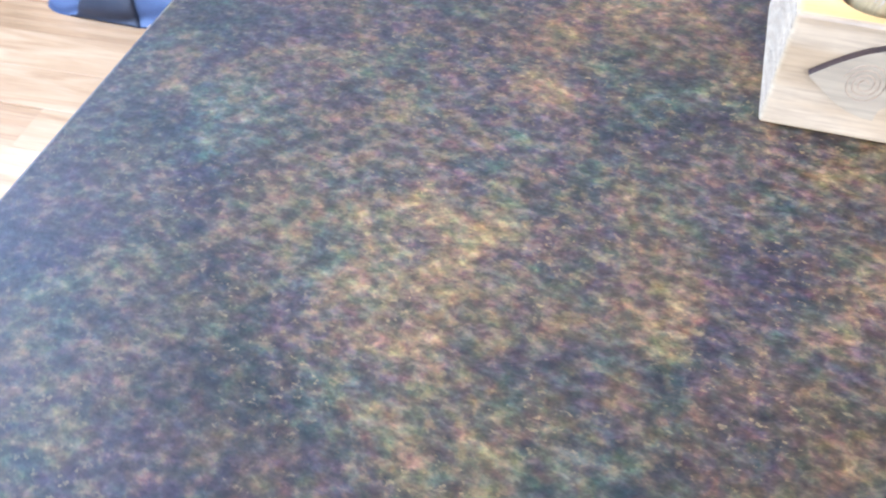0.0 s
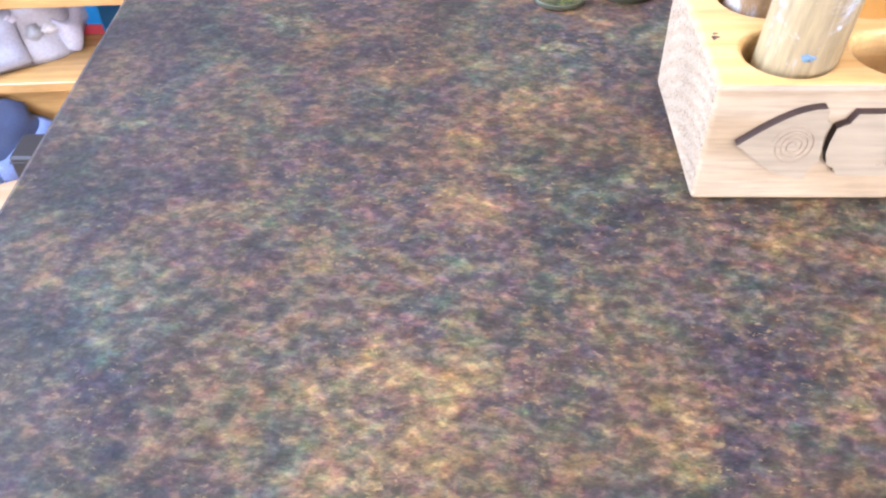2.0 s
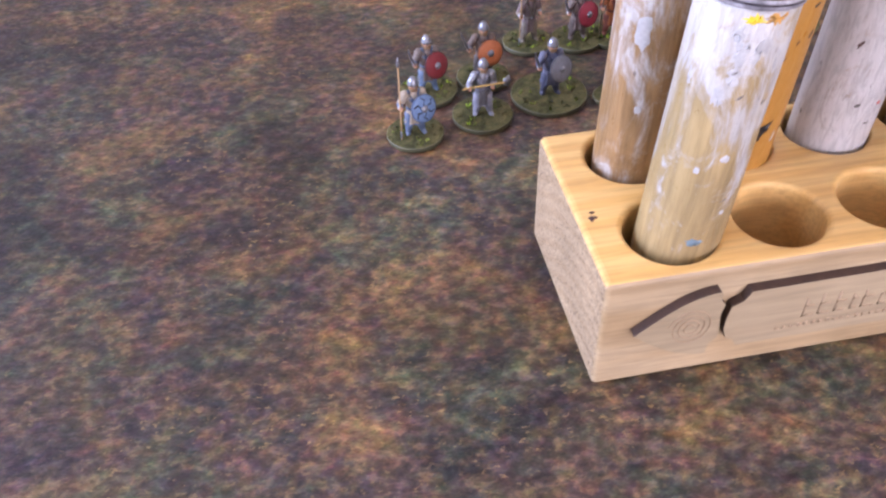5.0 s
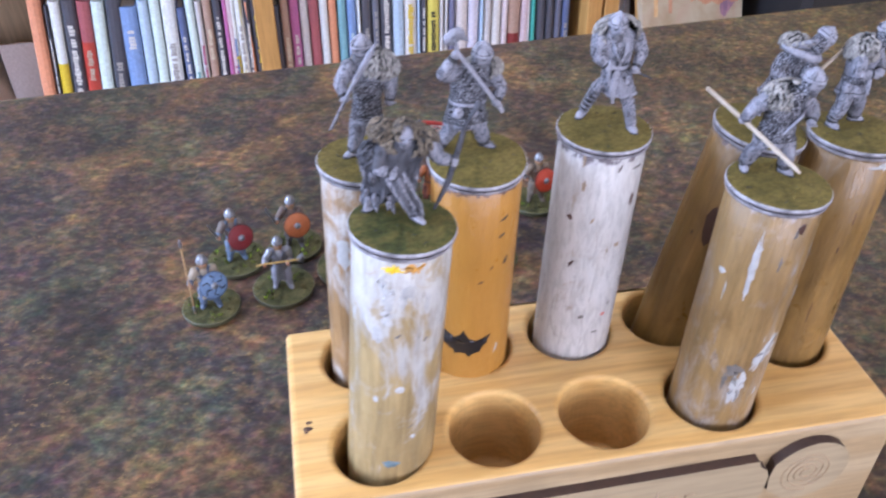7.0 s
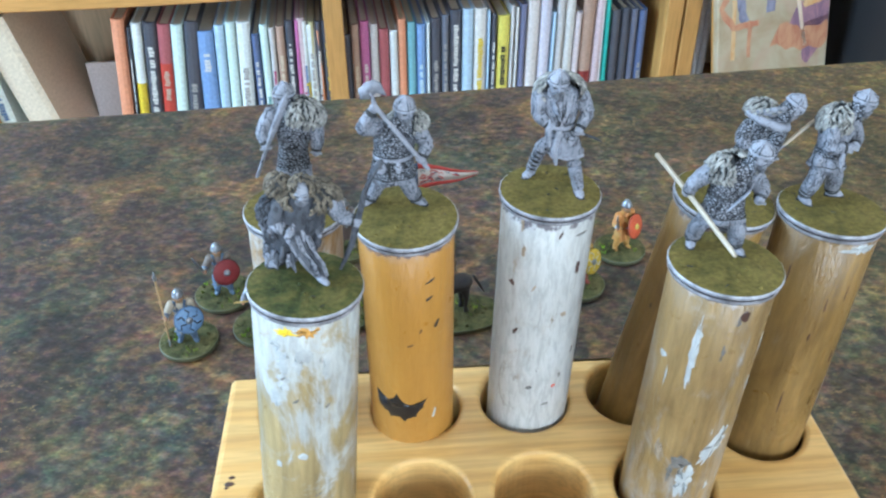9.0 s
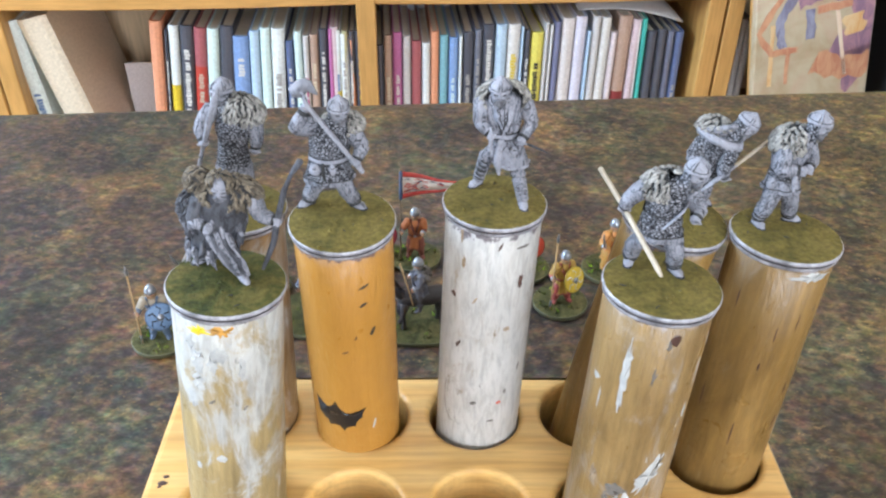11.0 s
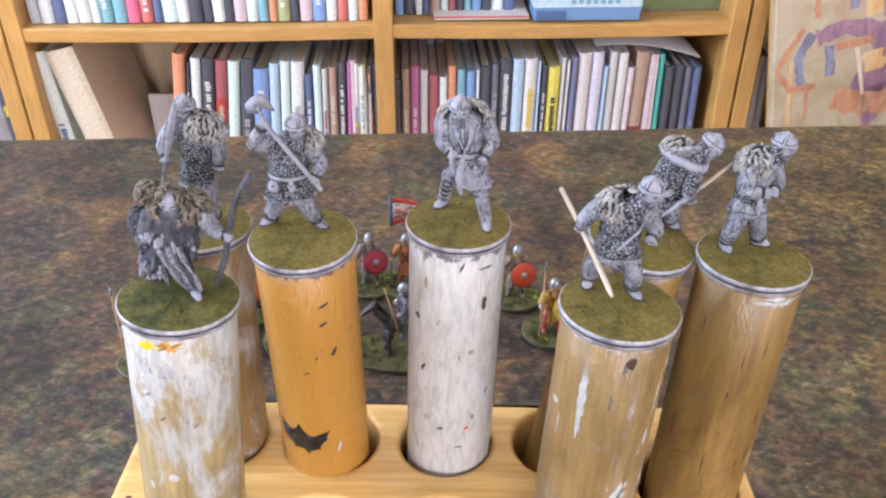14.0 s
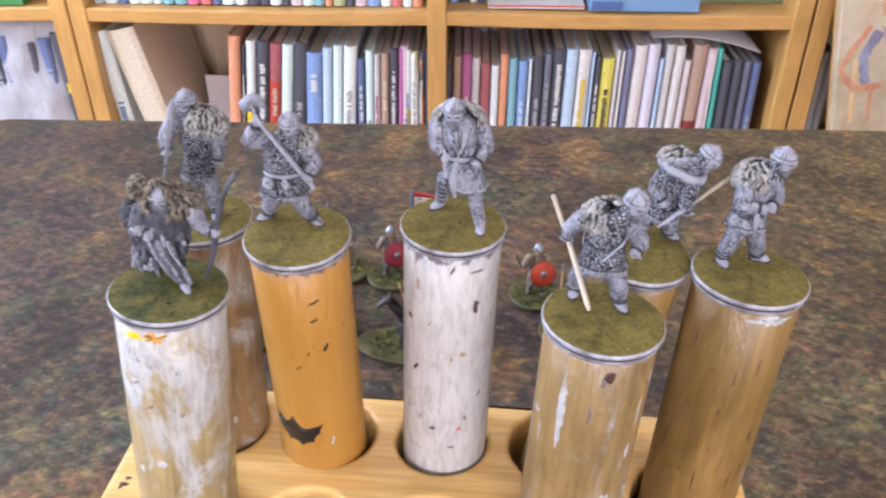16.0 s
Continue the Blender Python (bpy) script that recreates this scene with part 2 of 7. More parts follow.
def primer(name, light, dark, kind):
    """Primed metal figure: pale drybrushed grey over a dark wash, with the cast texture of cloth, mail or fur."""
    m = Nodes(name, 0.72, spec=0.3)
    v = m.coord()
    if kind == "mail":
        tex = m.voronoi(m.coord((0.8, 0.8, 1.35)), 1480, "DISTANCE_TO_EDGE")
        amount = m.ramp(tex, [(0.07, 0.0), (0.17, 0.60), (0.34, 1.0)])
    elif kind == "fur":
        tex = m.noise(m.coord((1, 1, 0.45)), 900, 4, 0.6, 0.8)
        amount = m.ramp(tex, [(0.36, 0.35), (0.52, 1.0)])
        island = m.tree.nodes.new("ShaderNodeNewGeometry").outputs["Random Per Island"]
        amount = m.mix(1.0, amount, m.ramp(island, [(0.0, 0.45), (0.5, 0.85), (1.0, 1.0)]), "MULTIPLY")
    elif kind == "smooth":
        tex = m.noise(v, 420, 4, 0.6, 0.5)
        amount = m.ramp(tex, [(0.30, 0.20), (0.40, 0.85), (0.53, 1.0), (0.545, 0.45), (0.56, 1.0)])
    else:
        tex = m.noise(m.coord((1, 1, 0.40)), 330, 3, 0.55, 0.9)
        amount = m.ramp(tex, [(0.38, 0.80), (0.43, 0.92), (0.452, 0.0), (0.476, 0.9), (0.535, 1.0), (0.557, 0.0), (0.58, 0.95), (0.66, 1.0)])
        crease = m.noise(m.coord((1, 1, 0.55), shift=(0.4, 0.7, 0.2), turn=(0.5, 0.3, 0)), 520, 2, 0.5, 0.7)
        amount = m.mix(1.0, amount, m.ramp(crease, [(0.36, 0.55), (0.44, 1.0), (0.56, 1.0), (0.575, 0.15), (0.59, 1.0)]), "MULTIPLY")
    soft = m.ramp(m.noise(v, 230, 3), [(0.34, 0.72), (0.60, 1.06)])
    m.colour(m.mix(1.0, m.mix(amount, dark, light), soft, "MULTIPLY"))
    m.bump(tex, 0.8, 0.0005)
    return m.mat


def base_turf(name, a, b, c):
    m = Nodes(name, 0.8, spec=0.25)
    v = m.coord()
    n1 = m.noise(v, 190, 5, 0.65, 0.5)
    n2 = m.noise(v, 900, 3, 0.6)
    col = m.ramp(n1, [(0.34, a), (0.5, b), (0.66, c)])
    m.colour(m.mix(1.0, col, m.ramp(n2, [(0.3, 0.6), (0.6, 1.1)]), "MULTIPLY"))
    m.bump(m.mix(0.5, n1, n2), 0.7, 0.0008)
    return m.mat


MAT = {
    "mat": mat_cloth(),
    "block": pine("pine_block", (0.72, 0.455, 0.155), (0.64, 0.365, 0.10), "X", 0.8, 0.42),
    # Front face of the block: darker and less orange than its top.
    "block_face": pine("pine_front_face", (0.47, 0.355, 0.205), (0.38, 0.26, 0.125), "X", 1.2, 0.5),
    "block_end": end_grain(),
    "ply": pine("birch_plaque", (0.36, 0.28, 0.165), (0.31, 0.23, 0.13), "X", 0.7, 0.55),
    "burnt": paint("burnt_edge", (0.055, 0.026, 0.014), 0.7, 0.4, 300),
    "engraved": paint("engraved_line", (0.36, 0.26, 0.15), 0.7, 0.2, 400),
    "shelf": pine("shelf_veneer", (0.56, 0.33, 0.10), (0.47, 0.25, 0.07), "X", 0.35, 0.38),
    "shelf_post": pine("shelf_post_veneer", (0.56, 0.33, 0.10), (0.46, 0.25, 0.07), "Z", 0.35, 0.38),
    "back": pine("shelf_back", (0.72, 0.55, 0.34), (0.66, 0.48, 0.28), "Z", 0.2, 0.5),
    "floor": pine("laminate_floor", (0.40, 0.25, 0.12), (0.35, 0.205, 0.09), "X", 0.25, 0.38),
    "wall": paint("wall_paint", (0.70, 0.67, 0.60), 0.85, 0.06, 6, speck=300),
    "ceiling": paint("ceiling_paint", (0.80, 0.79, 0.76), 0.9, 0.04, 6, speck=300),
    "pages": paint("book_pages", (0.66, 0.61, 0.50), 0.8, 0.15, 40, speck=1500),
    "black": paint("black_paint", (0.012, 0.011, 0.012), 0.45, 0.3, 200),
    "brownstain": paint("brown_stain", (0.07, 0.03, 0.02), 0.5, 0.3, 200),
    "redstain": paint("red_stain", (0.55, 0.06, 0.02), 0.5, 0.3, 200),
    "yellowstain": paint("yellow_stain", (0.80, 0.55, 0.02), 0.4, 0.2, 200),
    "orangestain": paint("orange_stain", (0.62, 0.32, 0.06), 0.5, 0.4, 300),
    "whitestain": paint("white_stain", (0.47, 0.47, 0.46), 0.45, 0.3, 300),
    "bluestain": paint("blue_grey_stain", (0.16, 0.24, 0.28), 0.5, 0.4, 300),
    "tanstain": paint("bare_wood_patch", (0.36, 0.27, 0.18), 0.5, 0.4, 300),
    "greystain": paint("grey_stain", (0.20, 0.18, 0.16), 0.5, 0.5, 300),
    "rim": paint("primer_rim", (0.54, 0.53, 0.58), 0.4, 0.8, 170),
    "rim_dark": paint("rim_groove", (0.055, 0.045, 0.05), 0.5, 0.4, 260),
    "turf": base_turf("painted_base_top", (0.080, 0.067, 0.015), (0.122, 0.097, 0.021), (0.155, 0.118, 0.029)),
    "turf_dark": base_turf("inked_base_top", (0.028, 0.038, 0.010), (0.072, 0.072, 0.017), (0.13, 0.108, 0.027)),
    "grass": base_turf("flocked_base", (0.030, 0.032, 0.010), (0.068, 0.068, 0.022), (0.12, 0.105, 0.04)),
    "tuft": base_turf("grass_tuft", (0.05, 0.07, 0.012), (0.11, 0.14, 0.022), (0.20, 0.24, 0.04)),
    "lime": base_turf("lime_tuft", (0.10, 0.18, 0.01), (0.24, 0.40, 0.02), (0.40, 0.55, 0.05)),
    "cloth": primer("primed_cloth", (0.235, 0.238, 0.278), (0.010, 0.010, 0.014), "cloth"),
    "mail": primer("primed_mail", (0.29, 0.294, 0.335), (0.006, 0.006, 0.009), "mail"),
    "fur": primer("primed_fur", (0.36, 0.345, 0.32), (0.020, 0.018, 0.018), "fur"),
    "rag": primer("inked_rags", (0.095, 0.097, 0.114), (0.004, 0.004, 0.006), "fur"),
    "bare": primer("primed_smooth", (0.275, 0.278, 0.322), (0.022, 0.022, 0.030), "smooth"),
    "hair": primer("primed_hair", (0.20, 0.20, 0.225), (0.02, 0.02, 0.026), "fur"),
    "fur_brown": primer("inked_brown_fur", (0.20, 0.165, 0.12), (0.012, 0.010, 0.010), "fur"),
    "wire": paint("pale_spear_wire", (0.46, 0.39, 0.30), 0.5, 0.2, 300),
    "dark": paint("inked_recess", (0.02, 0.02, 0.022), 0.7, 0.3, 300),
}


def tone(c, rough=0.55, metal=0.0):
    """A plain paint of that colour, made once."""
    key = ("tone", c, rough, metal)
    if key not in MAT:
        MAT[key] = paint("paint_%02d" % len(MAT), c, rough, 0.28, 240, metal)
    return MAT[key]


# ---- mesh building ----
class Shape:
    """Vertices and faces gathered from simple turned, swept and boxed forms."""

    def __init__(self, unit=1.0):
        self.v, self.f, self.m, self.slots, self.unit = [], [], [], [], unit

    def slot(self, mat):
        if mat not in self.slots:
            self.slots.append(mat)
        return self.slots.index(mat)

    def put(self, verts, faces, mat):
        k, s = len(self.v), self.slot(mat)
        self.v += [tuple(p) for p in verts]
        for fc in faces:
            self.f.append([k + i for i in fc])
            self.m.append(s)

    def rings(self, loops, mat, cap0=True, cap1=True):
        n = len(loops[0])
        verts = [p for lp in loops for p in lp]
        faces = []
        for i in range(len(loops) - 1):
            for j in range(n):
                k = (j + 1) % n
                faces.append((i * n + j, i * n + k, (i + 1) * n + k, (i + 1) * n + j))
        if cap0:
            faces.append(tuple(range(n - 1, -1, -1)))
        if cap1:
            faces.append(tuple((len(loops) - 1) * n + j for j in range(n)))
        self.put(verts, faces, mat)

    def tube(self, pts, radii, mat, n=10, flat=1.0, wob=0.0):
        """A swept tube with round ends through pts; flat squashes it across."""
        pts = [Vector(p) for p in pts]
        loops = []
        for i, p in enumerate(pts):
            d = (pts[min(i + 1, len(pts) - 1)] - pts[max(i - 1, 0)]).normalized()
            a = d.orthogonal() if abs(d.z) < 0.9 else d.cross(Vector((0, 1, 0)))
            if abs(d.z) < 0.9:
                a = d.cross(Vector((0, 0, 1)))
            a.normalize()
            b = d.cross(a).normalized()
            r = radii[i] if isinstance(radii, (list, tuple)) else radii
            if i == 0:
                loops.append([p - d * r * 0.6 + (a * math.cos(t) + b * math.sin(t) * flat) * r * 0.5 for t in np.linspace(0, 2 * math.pi, n, endpoint=False)])
            loops.append([p + (a * math.cos(t) + b * math.sin(t) * flat) * r * (1 + wob * math.sin(5 * t + i * 2)) for t in np.linspace(0, 2 * math.pi, n, endpoint=False)])
            if i == len(pts) - 1:
                loops.append([p + d * r * 0.6 + (a * math.cos(t) + b * math.sin(t) * flat) * r * 0.5 for t in np.linspace(0, 2 * math.pi, n, endpoint=False)])
        self.rings(loops, mat)

    def ball(self, c, r, mat, n=12, k=8, turn=None, lo=-90, hi=90, wob=0.0):
        """An ellipsoid, or a zone of one between two latitudes."""
        r = r if isinstance(r, (list, tuple)) else (r, r, r)
        t = turn or Matrix.Identity(3)
        c = Vector(c)
        loops = []
        for la in np.linspace(radians(max(lo, -86)), radians(min(hi, 86)), k):
            lp = []
            for lo_ in np.linspace(0, 2 * math.pi, n, endpoint=False):
                w = 1 + wob * noise.noise(Vector((math.cos(lo_) * 2.1, math.sin(lo_) * 2.1, la * 2.3)) + c * 0.7)
                lp.append(c + t @ Vector((r[0] * math.cos(la) * math.cos(lo_) * w, r[1] * math.cos(la) * math.sin(lo_) * w, r[2] * math.sin(la) * w)))
            loops.append(lp)
        self.rings(loops, mat)

    def box(self, lo, hi, mat, bevel=0.0, turn=None, at=(0, 0, 0)):
        """A box with chamfered upright and level edges."""
        (x0, y0, z0), (x1, y1, z1) = lo, hi
        b = min(bevel, (x1 - x0) / 2.2, (y1 - y0) / 2.2, (z1 - z0) / 2.2)

        def ring(z, i):
            return [(x0 + i + b, y0 + i, z), (x1 - i - b, y0 + i, z), (x1 - i, y0 + i + b, z), (x1 - i, y1 - i - b, z),
                    (x1 - i - b, y1 - i, z), (x0 + i + b, y1 - i, z), (x0 + i, y1 - i - b, z), (x0 + i, y0 + i + b, z)]

        if b <= 0:
            loops = [[(x0, y0, z), (x1, y0, z), (x1, y1, z), (x0, y1, z)] for z in (z0, z1)]
        else:
            loops = [ring(z0, b), ring(z0 + b, 0), ring(z1 - b, 0), ring(z1, b)]
        if turn is not None:
            loops = [[Vector(at) + turn @ (Vector(p) - Vector(at)) for p in lp] for lp in loops]
        self.rings(loops, mat)

    def tuft(self, p, d, length, width, mat, n=5):
        """A lock of hair or a leaf of grass: a tapering pointed lobe."""
        p, d = Vector(p), Vector(d).normalized()
        a = d.orthogonal().normalized()
        b = d.cross(a)
        sag = Vector((0, 0, -length * 0.12))
        loops = []
        for s, w in ((0, 0.7), (0.35, 1.0), (0.75, 0.62), (1.0, 0.08)):
            loops.append([p + d * length * s + sag * s * s + (a * math.cos(t) + b * math.sin(t)) * width * w for t in np.linspace(0, 2 * math.pi, n, endpoint=False)])
        self.rings(loops, mat)

    def mesh(self, name, smooth=True):
        me = bpy.data.meshes.new(name)
        me.from_pydata([tuple(c * self.unit for c in p) for p in self.v], [], self.f)
        for s in self.slots:
            me.materials.append(s)
        me.polygons.foreach_set("material_index", self.m)
        if smooth:
            me.polygons.foreach_set("use_smooth", [True] * len(self.f))
        me.update()
        return me

    def thing(self, name, m=None, smooth=True, **tags):
        ob = new(name, self.mesh(name, smooth))
        if m is not None:
            ob.matrix_world = m
        return tagged(ob, **tags)

    def part(self, name, parent, smooth=True, label=""):
        ob = new(name, self.mesh(name, smooth))
        ob.parent = parent
        return tagged(ob, label=label)


def soften(ob, width, segments=2, angle=40):
    """Rounds the hard edges of a mesh."""
    mod = ob.modifiers.new("round", "BEVEL")
    mod.width, mod.segments, mod.limit_method, mod.angle_limit = width, segments, "ANGLE", radians(angle)
    return ob


def holder(name, m, **tags):
    ob = new(name)
    ob.empty_display_size = 0.01
    ob.matrix_world = m
    return tagged(ob, **tags)


# ---- the room ----
def slab(name, lo, hi, mat, bevel=0.0, holes=(), label="", category=""):
    s = Shape()
    s.box(lo, hi, mat, bevel)
    return s.thing(name, ROOM, smooth=False, kind="structure", label=label, category=category)


X0, X1, Y0, Y1 = -1.9, 2.3, -3.2, 1.42
s = Shape()
s.box((X0, Y0, FLOOR_Z - 0.05), (X1, Y1, FLOOR_Z - 0.006), MAT["floor"])
floor = s.thing("floor", ROOM, smooth=False, kind="structure", label="pale oak laminate floor with long boards", category="floor")
slab("ceiling", (X0, Y0, CEIL_Z), (X1, Y1, CEIL_Z + 0.1), MAT["ceiling"])
slab("wall_north", (X0 - 0.1, Y1, FLOOR_Z - 0.05), (X1 + 0.1, Y1 + 0.1, CEIL_Z + 0.1), MAT["wall"])
slab("wall_east", (X1, Y0, FLOOR_Z - 0.05), (X1 + 0.1, Y1, CEIL_Z + 0.1), MAT["wall"])


def wall_with_window(name, run, a0, a1, b0, b1, c0, c1):
    """A wall along run ('x' or 'y') from a0 to a1, thick b0..b1, with an opening c0..c1 between sill and head."""
    s = Shape()
    zs, zh = 0.18, 1.32
    for p, q, z0, z1 in ((a0, c0, FLOOR_Z - 0.05, CEIL_Z + 0.1), (c1, a1, FLOOR_Z - 0.05, CEIL_Z + 0.1), (c0, c1, FLOOR_Z - 0.05, zs), (c0, c1, zh, CEIL_Z + 0.1)):
        if run == "x":
            s.box((p, b0, z0), (q, b1, z1), MAT["wall"])
        else:
            s.box((b0, p, z0), (b1, q, z1), MAT["wall"])
    s.thing(name, ROOM, smooth=False, kind="structure")


wall_with_window("wall_south", "x", X0 - 0.1, X1 + 0.1, Y0 - 0.1, Y0, -0.42, 1.82)
wall_with_window("wall_west", "y", Y0, Y1, X0 - 0.1, X0, -0.77, 0.77)

# ---- table with the printed mat ----
A = math.tan(radians(3.9))
far_left, far_right = Vector((-0.2495, 0.3165)), Vector((0.95, 0.3165 + A * 1.2))
near_right, near_left = Vector((0.99, -0.50)), Vector((-0.236, -0.50))


def sheet(name, inset, z0, z1, mat, rad, bev, **tags):
    """A flat slab with rounded corners over the table's outline."""
    quad = [far_left, far_right, near_right, near_left]
    mid = sum(quad, Vector((0, 0))) / 4
    out = []
    for i, c in enumerate(quad):
        a, b = (quad[i - 1] - c).normalized(), (quad[(i + 1) % 4] - c).normalized()
        c = c + (a + b) * (inset + rad)
        for k in range(7):
            t = k / 6 * math.pi / 2
            out.append(c - b * rad * math.cos(t) - a * rad * math.sin(t))
    s = Shape()
    loops = []
    for z, i in ((z0, 0.0), (z1 - bev, 0.0), (z1 - bev * 0.4, bev * 0.25), (z1, bev)):
        loops.append([(p + (mid - p).normalized() * i).to_3d() + Vector((0, 0, z)) for p in out])
    s.rings(loops[::-1], mat)
    return s, tags


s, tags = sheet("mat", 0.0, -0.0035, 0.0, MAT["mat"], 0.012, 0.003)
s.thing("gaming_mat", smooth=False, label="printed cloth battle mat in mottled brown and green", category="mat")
table = holder("table", Matrix.Identity(4), label="wooden table under the printed mat", category="table")
s, tags = sheet("top", 0.03, -0.030, -0.0036, MAT["shelf"], 0.012, 0.002)
s.part("tabletop", table, False)
for lx, ly in ((-0.19, -0.43), (0.90, -0.43), (-0.20, 0.25), (0.88, 0.32)):
    s = Shape()
    s.box((lx - 0.03, ly - 0.03, FLOOR_Z), (lx + 0.03, ly + 0.03, -0.0305), MAT["shelf_post"], 0.004)
    s.part("leg", table, False)

# ---- the wooden holder with its holes ----
BX0, BX1, BY0, BY1, BH = -0.0238, 0.1462, -0.0172, 0.0492, 0.0420
HOLE_R, PITCH, ROW = 0.0129, 0.032, 0.034
HOLES = [(PITCH * i, ROW * j) for j in (0, 1) for i in range(4)] + [(0.1285, 0.0185)]


def drilled_block():
    s = Shape()
    s.box((BX0, BY0, 0.0003), (BX1, BY1, BH), MAT["block"])
    body = new("drilled_body", s.mesh("drilled_body", False))
    cut = Shape()
    for hx, hy in HOLES:
        cut.rings([[(hx + HOLE_R * math.cos(t), hy + HOLE_R * math.sin(t), z) for t in np.linspace(0, 2 * math.pi, 48, endpoint=False)] for z in (0.012, 0.06)], MAT["block"])
    knife = new("knife", cut.mesh("knife", False))
    mod = body.modifiers.new("cut", "BOOLEAN")
    mod.operation, mod.object, mod.solver = "DIFFERENCE", knife, "EXACT"
    bpy.context.view_layer.update()
    done = bpy.data.meshes.new_from_object(body.evaluated_get(bpy.context.evaluated_depsgraph_get()))
    bpy.data.objects.remove(body)
    bpy.data.objects.remove(knife)
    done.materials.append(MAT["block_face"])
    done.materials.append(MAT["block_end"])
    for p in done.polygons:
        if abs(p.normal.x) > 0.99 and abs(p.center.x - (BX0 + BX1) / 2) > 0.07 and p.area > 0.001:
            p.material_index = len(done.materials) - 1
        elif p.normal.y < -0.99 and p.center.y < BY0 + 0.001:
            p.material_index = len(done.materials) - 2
    return done


rack = holder("figure_rack", Matrix.Identity(4), label="pine block drilled with nine holes to hold painting handles", category="rack")
body = new("block", drilled_block())
body.parent = rack
soften(body, 0.0016, 3)


def plate(outline, y0, y1, face, edge):
    """A flat cut-out standing on the block's front, with scorched edges."""
    s = Shape()
    back = [(x, y1, z) for x, z in outline]
    front = [(x, y0, z) for x, z in outline]
    s.rings([back, front], edge, True, False)
    s.put(front, [tuple(range(len(front)))], face)
    return s


def arc(cx, cz, r, a0, a1, n):
    return [(cx + r * math.cos(radians(a)), cz + r * math.sin(radians(a))) for a in np.linspace(a0, a1, n)]


PY0, PY1 = BY0 - 0.0030, BY0 - 0.0001
leaf = [(-0.0150, 0.0235)] + [(-0.0150 + 0.0225 * k / 8, 0.0235 + 0.0128 * math.sin(k / 8 * math.pi / 2)) for k in range(1, 9)]
leaf += arc(0.0125, 0.0345, 0.0045, 168, 232, 4) + [(0.0090, 0.0270), (0.0098, 0.0215)] + arc(0.0118, 0.0135, 0.0042, 118, 185, 4)
leaf += [(-0.0150 + 0.0225 * k / 8, 0.0235 - 0.0125 * math.sin(k / 8 * math.pi / 2)) for k in range(8, 0, -1)]
emblem = plate(leaf, PY0, PY1, MAT["ply"], MAT["burnt"]).part("emblem", rack, False, "pointed plywood emblem with scorched edges")

bar = [(0.0165, 0.0345), (0.0150, 0.0312), (0.0118, 0.0295), (0.0112, 0.0250), (0.0112, 0.0205), (0.0126, 0.0165), (0.0150, 0.0150), (0.0165, 0.0123),
       (0.1030, 0.0123), (0.1042, 0.0150), (0.1062, 0.0168), (0.1074, 0.0205), (0.1074, 0.0270), (0.1062, 0.0305), (0.1040, 0.0320), (0.1030, 0.0348)][::-1]
plaque = plate(bar, PY0, PY1, MAT["ply"], MAT["burnt"]).part("plaque", rack, False, "pale plywood plaque with scorched edges and engraved marks")
disc = arc(0.1200, 0.0265, 0.0122, 140, -140, 24) + [(0.1085, 0.0205), (0.1078, 0.0265), (0.1085, 0.0320)]
roundel = plate(disc[::-1], PY0, PY1, MAT["ply"], MAT["burnt"]).part("roundel", rack, False, "rounded plywood emblem with scorched edges")


def engraved(parent, cx, cz, rx, rz, turns, seed):
    """A shallow engraved scroll on a plate."""
    pts = []
    for k in range(60):
        a = k / 59 * turns * 2 * math.pi
        q = 0.15 + 0.85 * k / 59
        pts.append((cx + rx * q * math.cos(a + seed), PY0 - 0.00005, cz + rz * q * math.sin(a + seed)))
    s = Shape()
    s.tube(pts, 0.00028, MAT["engraved"], 5)
    s.part("engraving", parent)


engraved(emblem, 0.0010, 0.0235, 0.0065, 0.0072, 3.4, 0.4)
engraved(roundel, 0.1195, 0.0265, 0.0082, 0.0085, 3.6, 1.1)
s = Shape()
rnd = random.Random(5)
bx = 0.034
for k in range(12):
    w = rnd.uniform(0.0022, 0.0042)
    s.box((bx, PY0 - 0.0002, 0.0205), (bx + 0.0007, PY0 + 0.0004, 0.0205 + rnd.uniform(0.004, 0.0085)), MAT["engraved"])
    s.box((bx, PY0 - 0.0002, 0.0205), (bx + w, PY0 + 0.0004, 0.0211), MAT["engraved"])
    s.box((bx, PY0 - 0.0002, 0.0245), (bx + w * 0.8, PY0 + 0.0004, 0.0251), MAT["engraved"])
    bx += w + 0.0011
for k in range(26):
    s.box((0.027 + k * 0.0022, PY0 - 0.0002, 0.0165), (0.027 + k * 0.0022 + rnd.uniform(0.0008, 0.0017), PY0 + 0.0004, 0.0165 + rnd.uniform(0.0007, 0.0014)), MAT["engraved"])
s.part("lettering", plaque)
for kx, ky, kr in ((-0.0190, 0.0090, 0.0009), (-0.0186, 0.0112, 0.0006), (-0.0196, 0.0078, 0.0004)):
    s = Shape()
    s.ball((kx, ky, BH), (kr * 1.6, kr, 0.00015), MAT["brownstain"], 10, 5, wob=0.4)
    s.part("knot_mark", rack)


# ---- painting handles: sticks standing in the holes ----
def stain(parent, r, ang, z, outline, mat, name="paint_mark", lift=0.00012):
    """A dab of paint lying on a stick: outline in metres, across and up."""
    s = Shape()
    loops = []
    for q in (1.0, 0.8, 0.6, 0.4, 0.2, 0.02):
        lp = []
        for u, w in outline:
            a = ang + u * q / r
            e = lift if q < 1 else -0.00003
            lp.append(((r + e) * math.cos(a), (r + e) * math.sin(a), z + w * q))
        loops.append(lp)
    s.rings(loops, mat, False, True)
    return s.part(name, parent)


